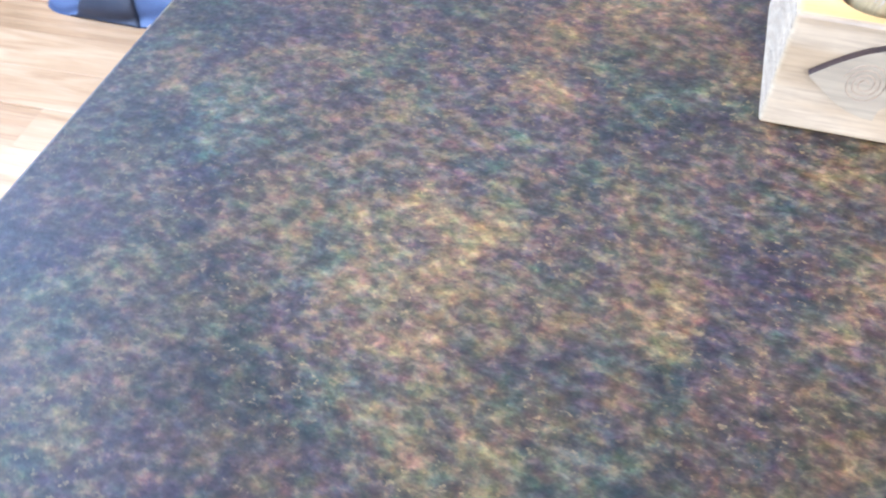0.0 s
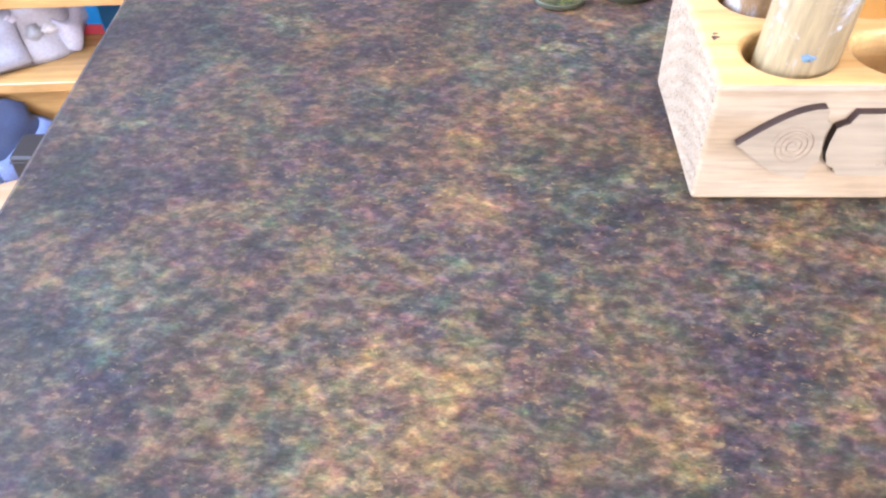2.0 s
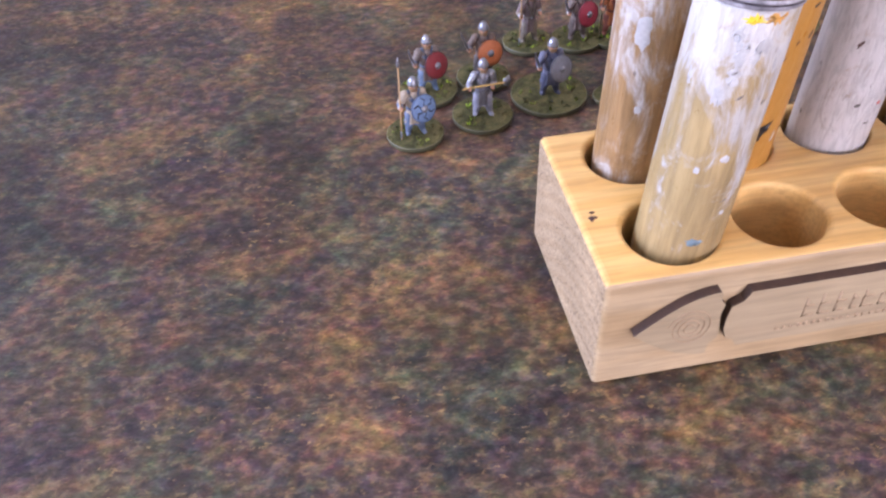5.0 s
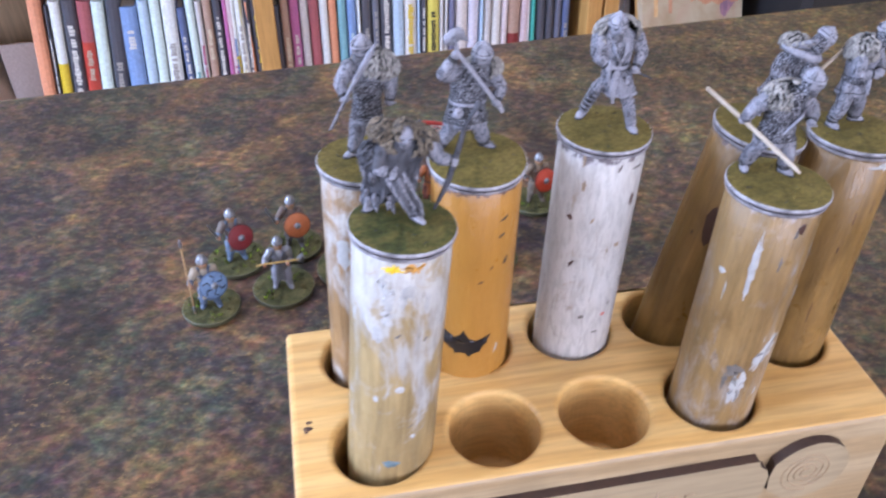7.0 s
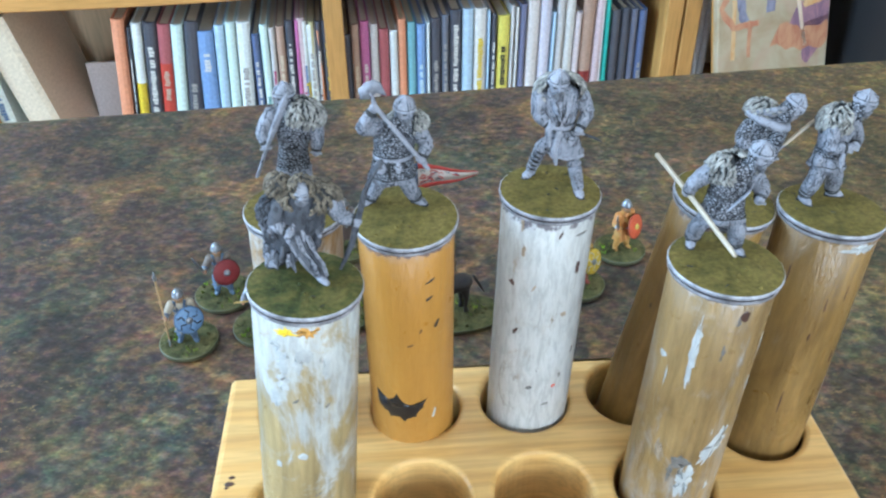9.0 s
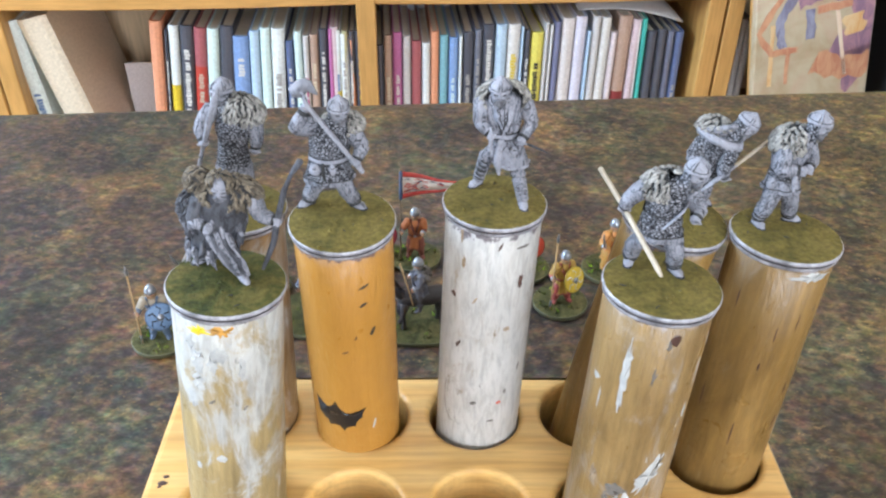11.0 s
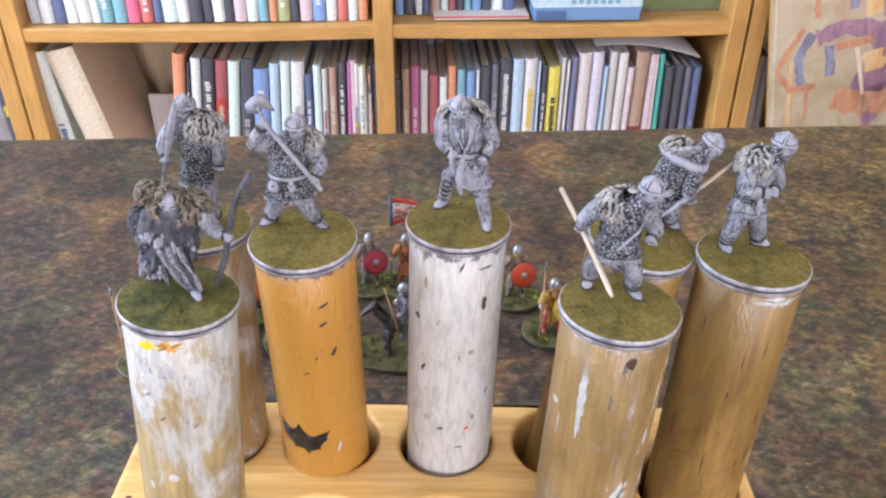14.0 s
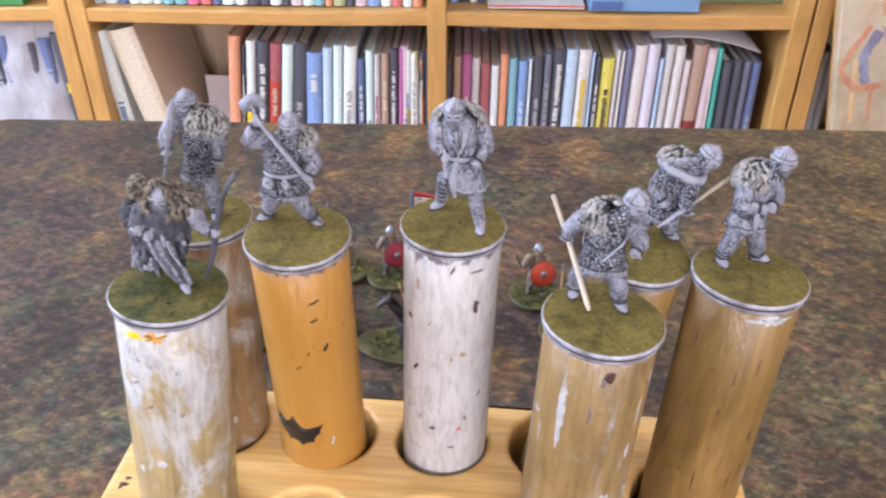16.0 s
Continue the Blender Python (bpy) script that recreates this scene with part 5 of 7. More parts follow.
# stalking spearman in mail, bent forward under a fur cape
s = Shape(0.001)
leg(s, (-3.6, 4.8, 10.0), (-6.0, 5.0, 6.2), (-5.6, 7.4, 0), (-0.35, -0.9), CLOTH)
leg(s, (1.0, 4.2, 10.0), (2.4, 3.4, 5.8), (3.4, 4.2, 0), (0.45, -0.9), CLOTH)
rg = loft(s, [((-1.6, 4.6, 9.6), 5.0, 3.9), ((-1.6, 4.6, 12.0), 4.5, 3.5), ((-1.6, 4.5, 14.8), 4.1, 3.2), ((-1.3, 4.3, 18.6), 4.5, 3.4), ((-0.4, 4.1, 21.6), 3.8, 3.0), ((1.2, 3.4, 23.0), 2.0, 2.0)], MAIL, 6, 0.06)
hoop(s, rg[0], CLOTH, 0.12, 0.6, -0.1)
hoop(s, rg[0], DARK, 0.2, 0.12, 0.7)
hoop(s, rg[8], DARK, 0.2, 0.16, 0.2)
s.tube([(3.0, 1.6, 21.0), (1.2, 0.9, 17.0), (-2.0, 1.0, 12.6)], [0.45, 0.5, 0.4], BARE, 7, 0.5)
arm(s, (-6.0, 4.6, 20.2), (-8.6, 5.6, 16.8), (-9.0, 7.6, 13.4), CLOTH)
arm(s, (2.6, 3.0, 19.8), (4.9, 2.4, 16.8), (3.8, 0.6, 15.4), CLOTH)
s.tube([(-11.6, 22.0, 14.8), (-8.9, 9.0, 13.2), (-5.4, -10.5, 10.6), (-5.1, -12.4, 10.3)], [0.55, 0.55, 0.55, 0.35], MAT["wire"], 8)
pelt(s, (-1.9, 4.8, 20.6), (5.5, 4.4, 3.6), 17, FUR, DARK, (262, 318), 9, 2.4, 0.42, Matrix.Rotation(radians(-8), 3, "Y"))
helmet_head(s, (2.5, 2.7, 24.8), (0.72, -0.8, -0.15), tall=0.84)
finish(s, "F4", MAT["turf"], 17, "grey-primed spearman miniature stalking with a pale wire spear")

# figure leaning forward, rolled hood and cloak over its shoulders
s = Shape(0.001)
leg(s, (5.6, 6.4, 7.4), (6.8, 5.8, 4.4), (7.8, 7.4, 0), (0.9, -0.4), CLOTH)
leg(s, (2.8, 6.4, 7.4), (1.4, 5.6, 4.4), (0.4, 6.6, 0), (0.7, -0.7), CLOTH)
rg = loft(s, [((4.2, 6.2, 6.4), 4.2, 3.5), ((4.6, 5.8, 9.2), 3.9, 3.3), ((5.0, 5.0, 13.8), 3.8, 3.3), ((4.8, 4.0, 18.2), 4.3, 3.5), ((5.4, 3.4, 21.2), 3.6, 3.0), ((6.8, 2.6, 23.0), 2.0, 2.0)], MAIL, 6, 0.06)
hoop(s, rg[0], CLOTH, 0.12, 0.5, 0.0)
hoop(s, rg[6], DARK, 0.2, 0.16, 0.0)
arm(s, (7.2, 1.4, 18.6), (6.8, 0.4, 14.0), (8.0, 1.0, 11.4), MAIL)
arm(s, (1.8, 4.4, 18.2), (0.0, 3.6, 14.6), (2.6, 1.6, 12.2), MAIL)
s.tube([(-0.4, 3.4, 21.2), (2.0, 0.8, 20.8), (5.4, -0.2, 20.2), (8.4, 0.8, 19.6), (9.2, 3.2, 19.8), (8.0, 6.2, 20.8), (4.0, 7.2, 21.8), (0.4, 5.8, 22.0), (-0.4, 3.4, 21.2)], [0.9, 1.0, 1.05, 1.0, 0.95, 1.0, 1.0, 1.0, 0.9], BARE, 10, wob=0.06)
for k in range(5):
    s.tube([(0.6 + k * 0.5, 2.2 - 0.4 * k, 22.4 + 0.35 * k), (3.0 + k * 0.6, 1.0 - 0.1 * k, 22.8 + 0.4 * k), (5.8 + k * 0.4, 1.4, 22.4 + 0.5 * k)], [0.55, 0.75, 0.5], FUR if k % 2 else CLOTH, 8)
pelt(s, (3.0, 4.6, 21.8), (4.0, 3.4, 2.7), 41, FUR, DARK, (0, 0), 6, 2.0, 0.42)
helmet_head(s, (8.4, 1.8, 24.8), (1, -0.35, -0.45), (0.25, 0.1, 1), tall=0.80)
finish(s, "B4", MAT["turf"], 21, "grey-primed miniature leaning forward with a rolled cloak")

# striding figure in a fur collar, spear trailed behind
s = Shape(0.001)
leg(s, (-4.0, 3.8, 10.0), (-5.0, 2.6, 6.4), (-5.8, 3.4, 0), (0.25, -1), CLOTH)
leg(s, (-1.0, 4.2, 10.0), (0.6, 4.0, 6.2), (2.6, 6.0, 0), (1, -0.15), CLOTH)
rg = loft(s, [((-2.6, 3.9, 9.7), 4.1, 3.3), ((-2.6, 3.9, 12.0), 3.7, 3.0), ((-2.6, 3.9, 14.2), 3.5, 2.9), ((-2.7, 3.8, 18.6), 4.1, 3.2), ((-2.0, 3.8, 22.4), 3.6, 3.0), ((-0.2, 3.4, 24.2), 2.0, 2.0)], CLOTH, 7, 0.09)
hoop(s, rg[0], CLOTH, 0.15, 0.45, 0.1)
hoop(s, rg[8], MAIL, 0.25, 0.7, -1.0)
hoop(s, rg[8], DARK, 0.2, 0.16, 0.1)
hoop(s, rg[0], DARK, 0.16, 0.12, 0.7)
pouch(s, (-5.9, 2.2, 11.6), (1.0, 1.0, 1.5))
arm(s, (-5.0, 1.8, 20.0), (-5.6, 0.4, 16.0), (-1.2, -0.4, 16.2), CLOTH)
arm(s, (0.6, 4.6, 20.6), (2.0, 3.0, 17.2), (0.4, 0.2, 16.4), CLOTH)
s.tube([(-2.5, -0.5, 16.4), (-2.2, -0.9, 13.4), (-1.9, -0.9, 11.4)], [0.5, 0.55, 0.3], BARE, 7)
s.tube([(-13.0, 6.6, 13.4), (-5.0, 7.2, 21.4)], 0.45, MAT["wire"], 8)
s.tube([(-20.4, 5.8, 6.2), (-16.6, 6.2, 9.8), (-12.8, 6.6, 13.6)], [0.3, 0.75, 0.5], BARE, 8, 0.6)
pelt(s, (-2.9, 4.0, 21.2), (5.0, 4.0, 3.9), 45, FUR, DARK, (290, 345), 9, 2.4, 0.42, Matrix.Rotation(radians(-10), 3, "Y"))
helmet_head(s, (1.0, 3.0, 25.8), (1, -0.45, -0.1), tall=0.80)
finish(s, "R", MAT["turf"], 25, "grey-primed striding miniature with a fur collar and trailed spear")


# ---- painted miniatures standing on the mat ----
STEEL = tone((0.30, 0.32, 0.36), 0.35, 0.8)
SKIN = tone((0.52, 0.28, 0.17))
SHAFT = tone((0.42, 0.27, 0.12))
EDGE = tone((0.10, 0.10, 0.05))


def shield(s, centre, facing, r, field, boss, rim, device=None):
    """A dished round shield with a boss, a bound rim and painted bars."""
    c, f = Vector(centre), Vector(facing).normalized()
    a = f.cross(Vector((0, 0, 1))).normalized()
    b = a.cross(f).normalized()

    def ring(q, d):
        return [c + (a * math.cos(t) + b * math.sin(t)) * q + f * d for t in np.linspace(0, 2 * math.pi, 28, endpoint=False)]

    s.rings([ring(r, -0.5), ring(r, 0.0), ring(r * 0.85, 0.25), ring(r * 0.3, 0.75), ring(0.05, 0.8)], field)
    s.rings([ring(r * 0.96, 0.02), ring(r * 1.04, 0.1), ring(r * 1.04, -0.4), ring(r * 0.96, -0.52)], rim, False, False)
    s.rings([ring(r * 0.27, 0.7), ring(r * 0.25, 1.1), ring(r * 0.12, 1.5), ring(0.03, 1.55)], boss)
    if device is not None:
        for k in range(6):
            t = k * math.pi / 3 + 0.4
            d = a * math.cos(t) + b * math.sin(t)
            e = a * math.cos(t + 0.35) + b * math.sin(t + 0.35)
            s.tube([c + d * r * 0.34 + f * 0.62, c + e * r * 0.62 + f * 0.52, c + d * r * 0.84 + f * 0.3], 0.32, device, 5)


def flock(s, r, seed, count=26, stretch=1.0):
    g = random.Random(seed)
    for k in range(count):
        t, q = g.uniform(0, 6.28), r * math.sqrt(g.uniform(0.15, 0.8))
        p = Vector((q * math.cos(t) * stretch, q * math.sin(t), 2.0))
        mat = MAT["lime"] if k % 11 == 0 else MAT["tuft"] if k % 3 == 0 else MAT["grass"]
        for j in range(4):
            s.tuft(p + Vector((g.uniform(-0.6, 0.6), g.uniform(-0.6, 0.6), 0)), (g.uniform(-0.6, 0.6), g.uniform(-0.6, 0.6), 1), g.uniform(1.2, 2.6), 0.28, mat, 4)


def soldier(x, y, turn, tunic, coat, shield_col, label, seed, weapon="spear", device=None, base_r=11.5, boss=STEEL, extra=None):
    pal = (tone(tunic), tone(coat) if coat else STEEL, tone((0.20, 0.13, 0.08)), SKIN, STEEL, tone((0.25, 0.15, 0.07)))
    s = warrior(pal, [(-2.8, 0.4, 0), (2.8, -0.8, 0)], (0, 0, 9.6), (0, -0.2, 15.6), (0, -0.3, 20.0), (0, -0.9, 22.6), (0, -1, 0), [(-6.0, -3.4, 14.6), (3.2, -4.0, 14.4)], seed=seed, fur=0, wraps=False, pouch=False, bulk=0.92)
    if shield_col:
        shield(s, (2.6, -5.2, 13.6), (0.35, -1, 0.28), 5.4, tone(shield_col), boss, tone(tuple(c * 0.5 for c in shield_col)), device)
    if weapon == "spear":
        s.tube([(-6.6, -3.9, 0.6), (-6.3, -3.9, 14.6), (-6.0, -3.9, 33.0)], 0.34, SHAFT, 7)
        s.tube([(-6.0, -3.9, 33.0), (-6.0, -3.9, 34.4), (-5.9, -3.9, 37.0)], [0.35, 0.7, 0.1], STEEL, 6)
        s.tube([(-6.62, -3.9, 0.5), (-6.58, -3.9, 4.2)], [0.3, 0.5], STEEL, 6)
    elif weapon == "axe":
        s.tube([(-9.0, -5.0, 15.6), (-6.0, -4.2, 15.4), (3.4, -5.2, 16.4), (7.8, -5.4, 16.8)], 0.38, tone((0.55, 0.36, 0.10)), 7)
        s.rings([[(px, -5.4 + e, pz) for px, pz in ((7.0, 18.0), (9.4, 20.0), (10.0, 17.0), (9.2, 14.4), (7.0, 15.8))] for e in (-0.25, 0.25)], STEEL)
    elif weapon == "sword":
        s.tube([(-6.0, -3.8, 14.4), (-8.6, -5.6, 21.0), (-9.4, -6.4, 24.0)], [0.45, 0.5, 0.15], STEEL, 6)
    elif weapon == "banner":
        s.tube([(-6.4, -3.6, 0.6), (-6.2, -3.8, 20.0), (-5.8, -3.9, 46.5)], 0.32, tone((0.16, 0.11, 0.06)), 7)
        red, pale, navy = tone((0.50, 0.05, 0.04)), tone((0.62, 0.55, 0.50)), tone((0.06, 0.08, 0.14))
        n = 14

        def cloth_at(u, w):
            half = 6.6 * (1 - 0.88 * u)
            return (-5.4 + 26.0 * u, -3.9 + 0.8 * math.sin(u * 7), 38.6 + 0.6 * u + half * w)

        for w0, w1, mt in ((-1, -0.62, red), (-0.62, 0.62, pale), (0.62, 1, red)):
            vs, fs = [], []
            for k in range(n + 1):
                for w in (w0, w1):
                    px, py, pz = cloth_at(k / n, w)
                    vs += [(px, py - 0.14, pz), (px, py + 0.14, pz)]
            for k in range(n):
                i = 4 * k
                fs += [(i, i + 2, i + 6, i + 4), (i + 1, i + 5, i + 7, i + 3), (i + 2, i + 3, i + 7, i + 6), (i, i + 4, i + 5, i + 1)]
            s.put(vs, fs, mt)
        g = random.Random(4)
        for k in range(30):
            u = 0.07 + 0.62 * g.random()
            w = g.uniform(-0.48, 0.48)
            ends = [cloth_at(u + e * 0.035, w + g.uniform(-0.14, 0.14)) for e in (-1, 0, 1)]
            s.tube([(px, py - 0.2, pz) for px, py, pz in ends], 0.24, red if k % 3 else navy, 5)
        s.tube([(-5.7, -4.0, 32.0), (-5.5, -4.0, 45.2)], 0.75, navy, 6)
    lifted(s, 2.3)
    rot = Matrix.Rotation(radians(turn), 3, "Z")
    s.v = [tuple(rot @ Vector(p)) for p in s.v]
    round_base(s, base_r, MAT["grass"], (EDGE, EDGE), seed, 2.2)
    flock(s, base_r - 1, seed)
    return s.thing("painted_miniature", Matrix.Translation((x, y, 0.0003)), label=label, category="miniature", group="painted miniatures on the mat")


soldier(-0.0550, 0.1140, 8, (0.10, 0.14, 0.22), (0.36, 0.30, 0.22), (0.17, 0.27, 0.46), "painted spearman miniature with a blue and black round shield", 51, device=tone((0.02, 0.025, 0.03)))
soldier(-0.0450, 0.1430, 10, (0.12, 0.18, 0.28), (0.16, 0.13, 0.11), (0.23, 0.025, 0.03), "painted warrior miniature with a dark red round shield", 52, "sword", base_r=12.5)
soldier(-0.0262, 0.1205, 0, (0.28, 0.29, 0.36), None, None, "painted axeman miniature in silver mail", 53, "axe", base_r=12.5)
soldier(-0.0200, 0.1480, -8, (0.10, 0.09, 0.09), (0.14, 0.10, 0.08), (0.52, 0.16, 0.05), "painted warrior miniature with an orange round shield", 54, "sword")
soldier(0.0040, 0.1290, 5, (0.06, 0.07, 0.12), (0.11, 0.12, 0.18), (0.26, 0.28, 0.33), "painted warrior miniature with a steel-grey round shield on a wide base", 55, "sword", base_r=16.0)
soldier(0.0060, 0.1720, 15, (0.20, 0.17, 0.13), (0.16, 0.12, 0.12), None, "painted miniature in a drab tunic holding a spear", 56)
soldier(0.0280, 0.1690, 5, (0.14, 0.11, 0.10), (0.20, 0.16, 0.14), (0.36, 0.03, 0.06), "painted warrior miniature with a crimson round shield", 57, "sword")
soldier(0.0440, 0.1690, 0, (0.20, 0.06, 0.04), (0.44, 0.15, 0.05), None, "painted standard bearer miniature with a red and white pennant", 58, "banner")
soldier(0.0920, 0.1610, 0, (0.16, 0.13, 0.10), (0.20, 0.15, 0.10), (0.55, 0.06, 0.02), "painted warrior miniature with a bright red round shield", 59, "sword")
soldier(0.1050, 0.1365, 20, (0.30, 0.06, 0.05), (0.40, 0.24, 0.04), (0.62, 0.44, 0.03), "painted warrior miniature with a yellow patterned shield", 60, "spear", device=tone((0.65, 0.63, 0.55)))
soldier(0.1290, 0.1600, 25, (0.45, 0.25, 0.06), (0.50, 0.22, 0.05), (0.52, 0.09, 0.03), "painted warrior miniature in ochre with a red shield", 61, "sword", boss=tone((0.60, 0.45, 0.08)))


def rider(x, y, turn):
    """A mounted miniature: dark horse and cloaked rider on an oval base."""
    s = Shape(0.001)
    coat, mane, cloak = tone((0.035, 0.03, 0.035)), tone((0.015, 0.014, 0.016)), tone((0.10, 0.10, 0.13))
    s.tube([(-9, 0, 15), (-4, 0, 14.6), (3, 0, 14.4), (8, 0, 15.6)], [4.2, 4.4, 4.2, 3.6], coat, 14, 0.85, 0.03)
    s.tube([(8, 0, 17), (11.5, 0, 21), (13, 0, 24.5)], [3.2, 2.4, 1.9], coat, 12, 0.7)
    s.tube([(12.6, 0, 25), (15.0, 0, 23.4), (17.4, 0, 21.2)], [1.9, 1.6, 1.1], coat, 10, 0.75)
    for k in (-1, 1):
        s.tuft((12.2, k * 0.9, 26), (-0.1, k * 0.2, 1), 1.8, 0.45, coat)
    for lx, ly, sw in ((-8, 2, -1.5), (-8, -2, 1.0), (7, 2, 1.5), (7, -2, 3.0)):
        s.tube([(lx, ly, 13), (lx + sw * 0.6, ly, 7), (lx + sw * 0.2, ly, 3), (lx + sw * 0.5, ly, 0.7)], [2.2, 1.1, 0.8, 1.1], coat, 9)
    for k in range(12):
        s.tuft((8.6 + k * 0.36, 0, 19.4 + k * 0.6), (-1, 0.2 * (-1) ** k, -0.3), 2.6, 0.5, mane)
    for k in range(8):
        s.tuft((-12.4, (k - 4) * 0.3, 17), (-0.6, (k - 4) * 0.06, -1), 8.5, 0.6, mane)
    pal = (tone((0.09, 0.09, 0.11)), cloak, tone((0.12, 0.10, 0.09)), SKIN, STEEL, tone((0.22, 0.20, 0.18)))
    up = warrior(pal, [(-4.2, 1, 10), (4.2, -1, 10)], (0, 0, 18.5), (0, 0, 24), (0, -0.2, 28.2), (0, -0.8, 30.8), (0, -1, 0), [(-4.6, -3.4, 22), (4.4, -3.6, 21.6)], seed=71, fur=40, wraps=False, pouch=False, skirt_len=4.0)
    rot = Matrix.Rotation(radians(90), 3, "Z")
    up.v = [tuple(rot @ Vector(p)) for p in up.v]
    for mt in up.slots:
        idx = up.slots.index(mt)
        keep = [fc for fc, mi in zip(up.f, up.m) if mi == idx]
        k0 = len(s.v)
        s.v += up.v
        sl = s.slot(mt)
        for fc in keep:
            s.f.append([k0 + i for i in fc])
            s.m.append(sl)
    s.tube([(4, 4.5, 14), (6, 4.8, 24), (9, 5.2, 36)], 0.35, SHAFT, 6)
    lifted(s, 2.2)
    rot = Matrix.Rotation(radians(turn), 3, "Z")
    s.v = [tuple(rot @ Vector(p)) for p in s.v]
    round_base(s, 13.0, MAT["grass"], (EDGE, EDGE), 72, 2.2, stretch=2.1)
    flock(s, 12, 73, 44, 2.0)
    s.thing("painted_miniature", Matrix.Translation((x, y, 0.0003)) @ Matrix.Scale(0.96, 4), label="painted mounted miniature on a dark horse with an oval base", category="miniature", group="painted miniatures on the mat")


rider(0.0470, 0.1215, 192)

# ---- bookshelf ----
SY0, SY1 = 1.080, 1.385
SH_T, SH_B = -0.1640, -0.1850
LOW, TOPZ = -0.470, 0.130


def bookcase(x0, x1, mids, label):
    case = holder("bookcase", ROOM, label=label, category="bookcase", group="bookcases along the wall")
    for a, b in [(x0, x0 + 0.026)] + [(m - 0.0145, m + 0.0145) for m in mids] + [(x1 - 0.026, x1)]:
        s = Shape()
        s.box((a, SY0, FLOOR_Z - 0.005), (b, SY1, 0.62), MAT["shelf_post"], 0.0015)
        s.part("upright", case, False)
    xs = [x0 + 0.026] + [v for m in mids for v in (m - 0.0145, m + 0.0145)] + [x1 - 0.026]
    for a, b in zip(xs[0::2], xs[1::2]):
        for z0, z1 in ((SH_B, SH_T), (LOW - 0.021, LOW), (TOPZ, TOPZ + 0.021), (0.40, 0.421), (-0.655, -0.634)):
            s = Shape()
            n = 14
            sag = -0.003 if z1 == SH_T else 0.0
            loops = []
            for k in range(n + 1):
                u = a + (b - a) * k / n
                dz = sag * math.sin(k / n * math.pi)
                loops.append([(u, SY0 + 0.002, z0 + dz + 0.002), (u, SY0 + 0.002, z1 + dz - 0.002), (u, SY0 + 0.004, z1 + dz), (u, SY1, z1 + dz), (u, SY1, z0 + dz), (u, SY0 + 0.004, z0 + dz)])
            s.rings(loops, MAT["shelf"])
            s.part("shelf", case, False)
    s = Shape()
    s.box((x0 + 0.026, SY0 + 0.02, FLOOR_Z - 0.005), (x1 - 0.026, SY0 + 0.038, -0.655), MAT["shelf"], 0.001)
    s.part("plinth", case, False)
    s = Shape()
    s.box((x0 + 0.002, SY1, FLOOR_Z - 0.005), (x1 - 0.002, SY1 + 0.006, 0.62), MAT["back"])
    s.part("back_panel", case, False)
    return case


bookcase(-0.538, 0.569, [0.018], "honey-coloured wooden bookcase crammed with books")
bookcase(-1.60, -0.541, [-1.06], "honey-coloured wooden bookcase beside the first one")
bookcase(0.573, 1.60, [1.08], "honey-coloured wooden bookcase partly hidden by a canvas")


def book(x, w, h, colour, z=LOW, lean=0.0, depth=0.17, inset=0.025, marks=None, band=None, name="book", label="", rough=0.45):
    """A hardback standing on a shelf, spine to the room; lean in degrees to its right."""
    m = ROOM @ Matrix.Translation((x, SY0 + inset, z + 0.0005)) @ Matrix.Rotation(radians(lean), 4, "Y")
    cov = tone(tuple(round(min(0.86, c ** 0.62 * q), 3) for c, q in zip(colour, (0.96, 1.03, 1.20))), rough)
    s = Shape()
    th = min(0.0022, w * 0.16)
    prof = [(0, 0.0045), (w * 0.2, 0.001), (w * 0.5, 0.0), (w * 0.8, 0.001), (w, 0.0045)]
    outer = prof + [(w, depth), (w - th, depth), (w - th, 0.007), (th, 0.007), (th, depth), (0, depth)]
    s.rings([[(px, py, pz) for px, py in outer] for pz in (0.0, h)][::-1], cov)
    ob = s.thing(name, m, False, label=label or "hardback book with a plain printed spine", category="book", group="books on the shelves")
    s = Shape()
    s.box((th * 0.9, 0.0072, 0.003), (w - th * 0.9, depth - 0.004, h - 0.0035), MAT["pages"])
    s.part("page_block", ob, False)
    if band:
        c, z0, z1 = band
        s = Shape()
        s.rings([[(px, py - 0.0003, h * pz) for px, py in prof + [(w, 0.006), (0, 0.006)]] for pz in (z0, z1)][::-1], tone(c, rough))
        s.part("spine_band", ob, False)
    if marks:
        c, z0, z1 = marks
        g = random.Random(int(x * 10000) + 17)
        s = Shape()
        zz = h * z1
        while zz > h * z0:
            ln = g.uniform(0.0022, 0.0048)
            s.box((w * g.uniform(0.26, 0.36), -0.0004, zz - ln), (w * g.uniform(0.62, 0.74), 0.0012, zz), tone(c, rough))
            zz -= ln + (0.0011 if g.random() < 0.8 else 0.005)
        s.part("spine_lettering", ob, False)
    return ob


WHITE, CREAM, BLACK, NAVY, TEAL = (0.72, 0.72, 0.70), (0.66, 0.58, 0.44), (0.018, 0.018, 0.022), (0.035, 0.05, 0.12), (0.10, 0.28, 0.28)
RED, DKRED, ORANGE, YELLOW, SKYB = (0.50, 0.06, 0.04), (0.24, 0.03, 0.03), (0.66, 0.16, 0.05), (0.72, 0.55, 0.03), (0.36, 0.50, 0.66)
BLUE, PINK, BROWN, GREEN, GREYC = (0.11, 0.20, 0.42), (0.56, 0.36, 0.32), (0.30, 0.15, 0.08), (0.02, 0.28, 0.18), (0.38, 0.37, 0.36)
PALEB, MAGENTA, BEIGE = (0.60, 0.76, 0.80), (0.36, 0.05, 0.16), (0.52, 0.45, 0.36)


def left_x(c):
    return 0.003 - (1310 - c) * 0.000450


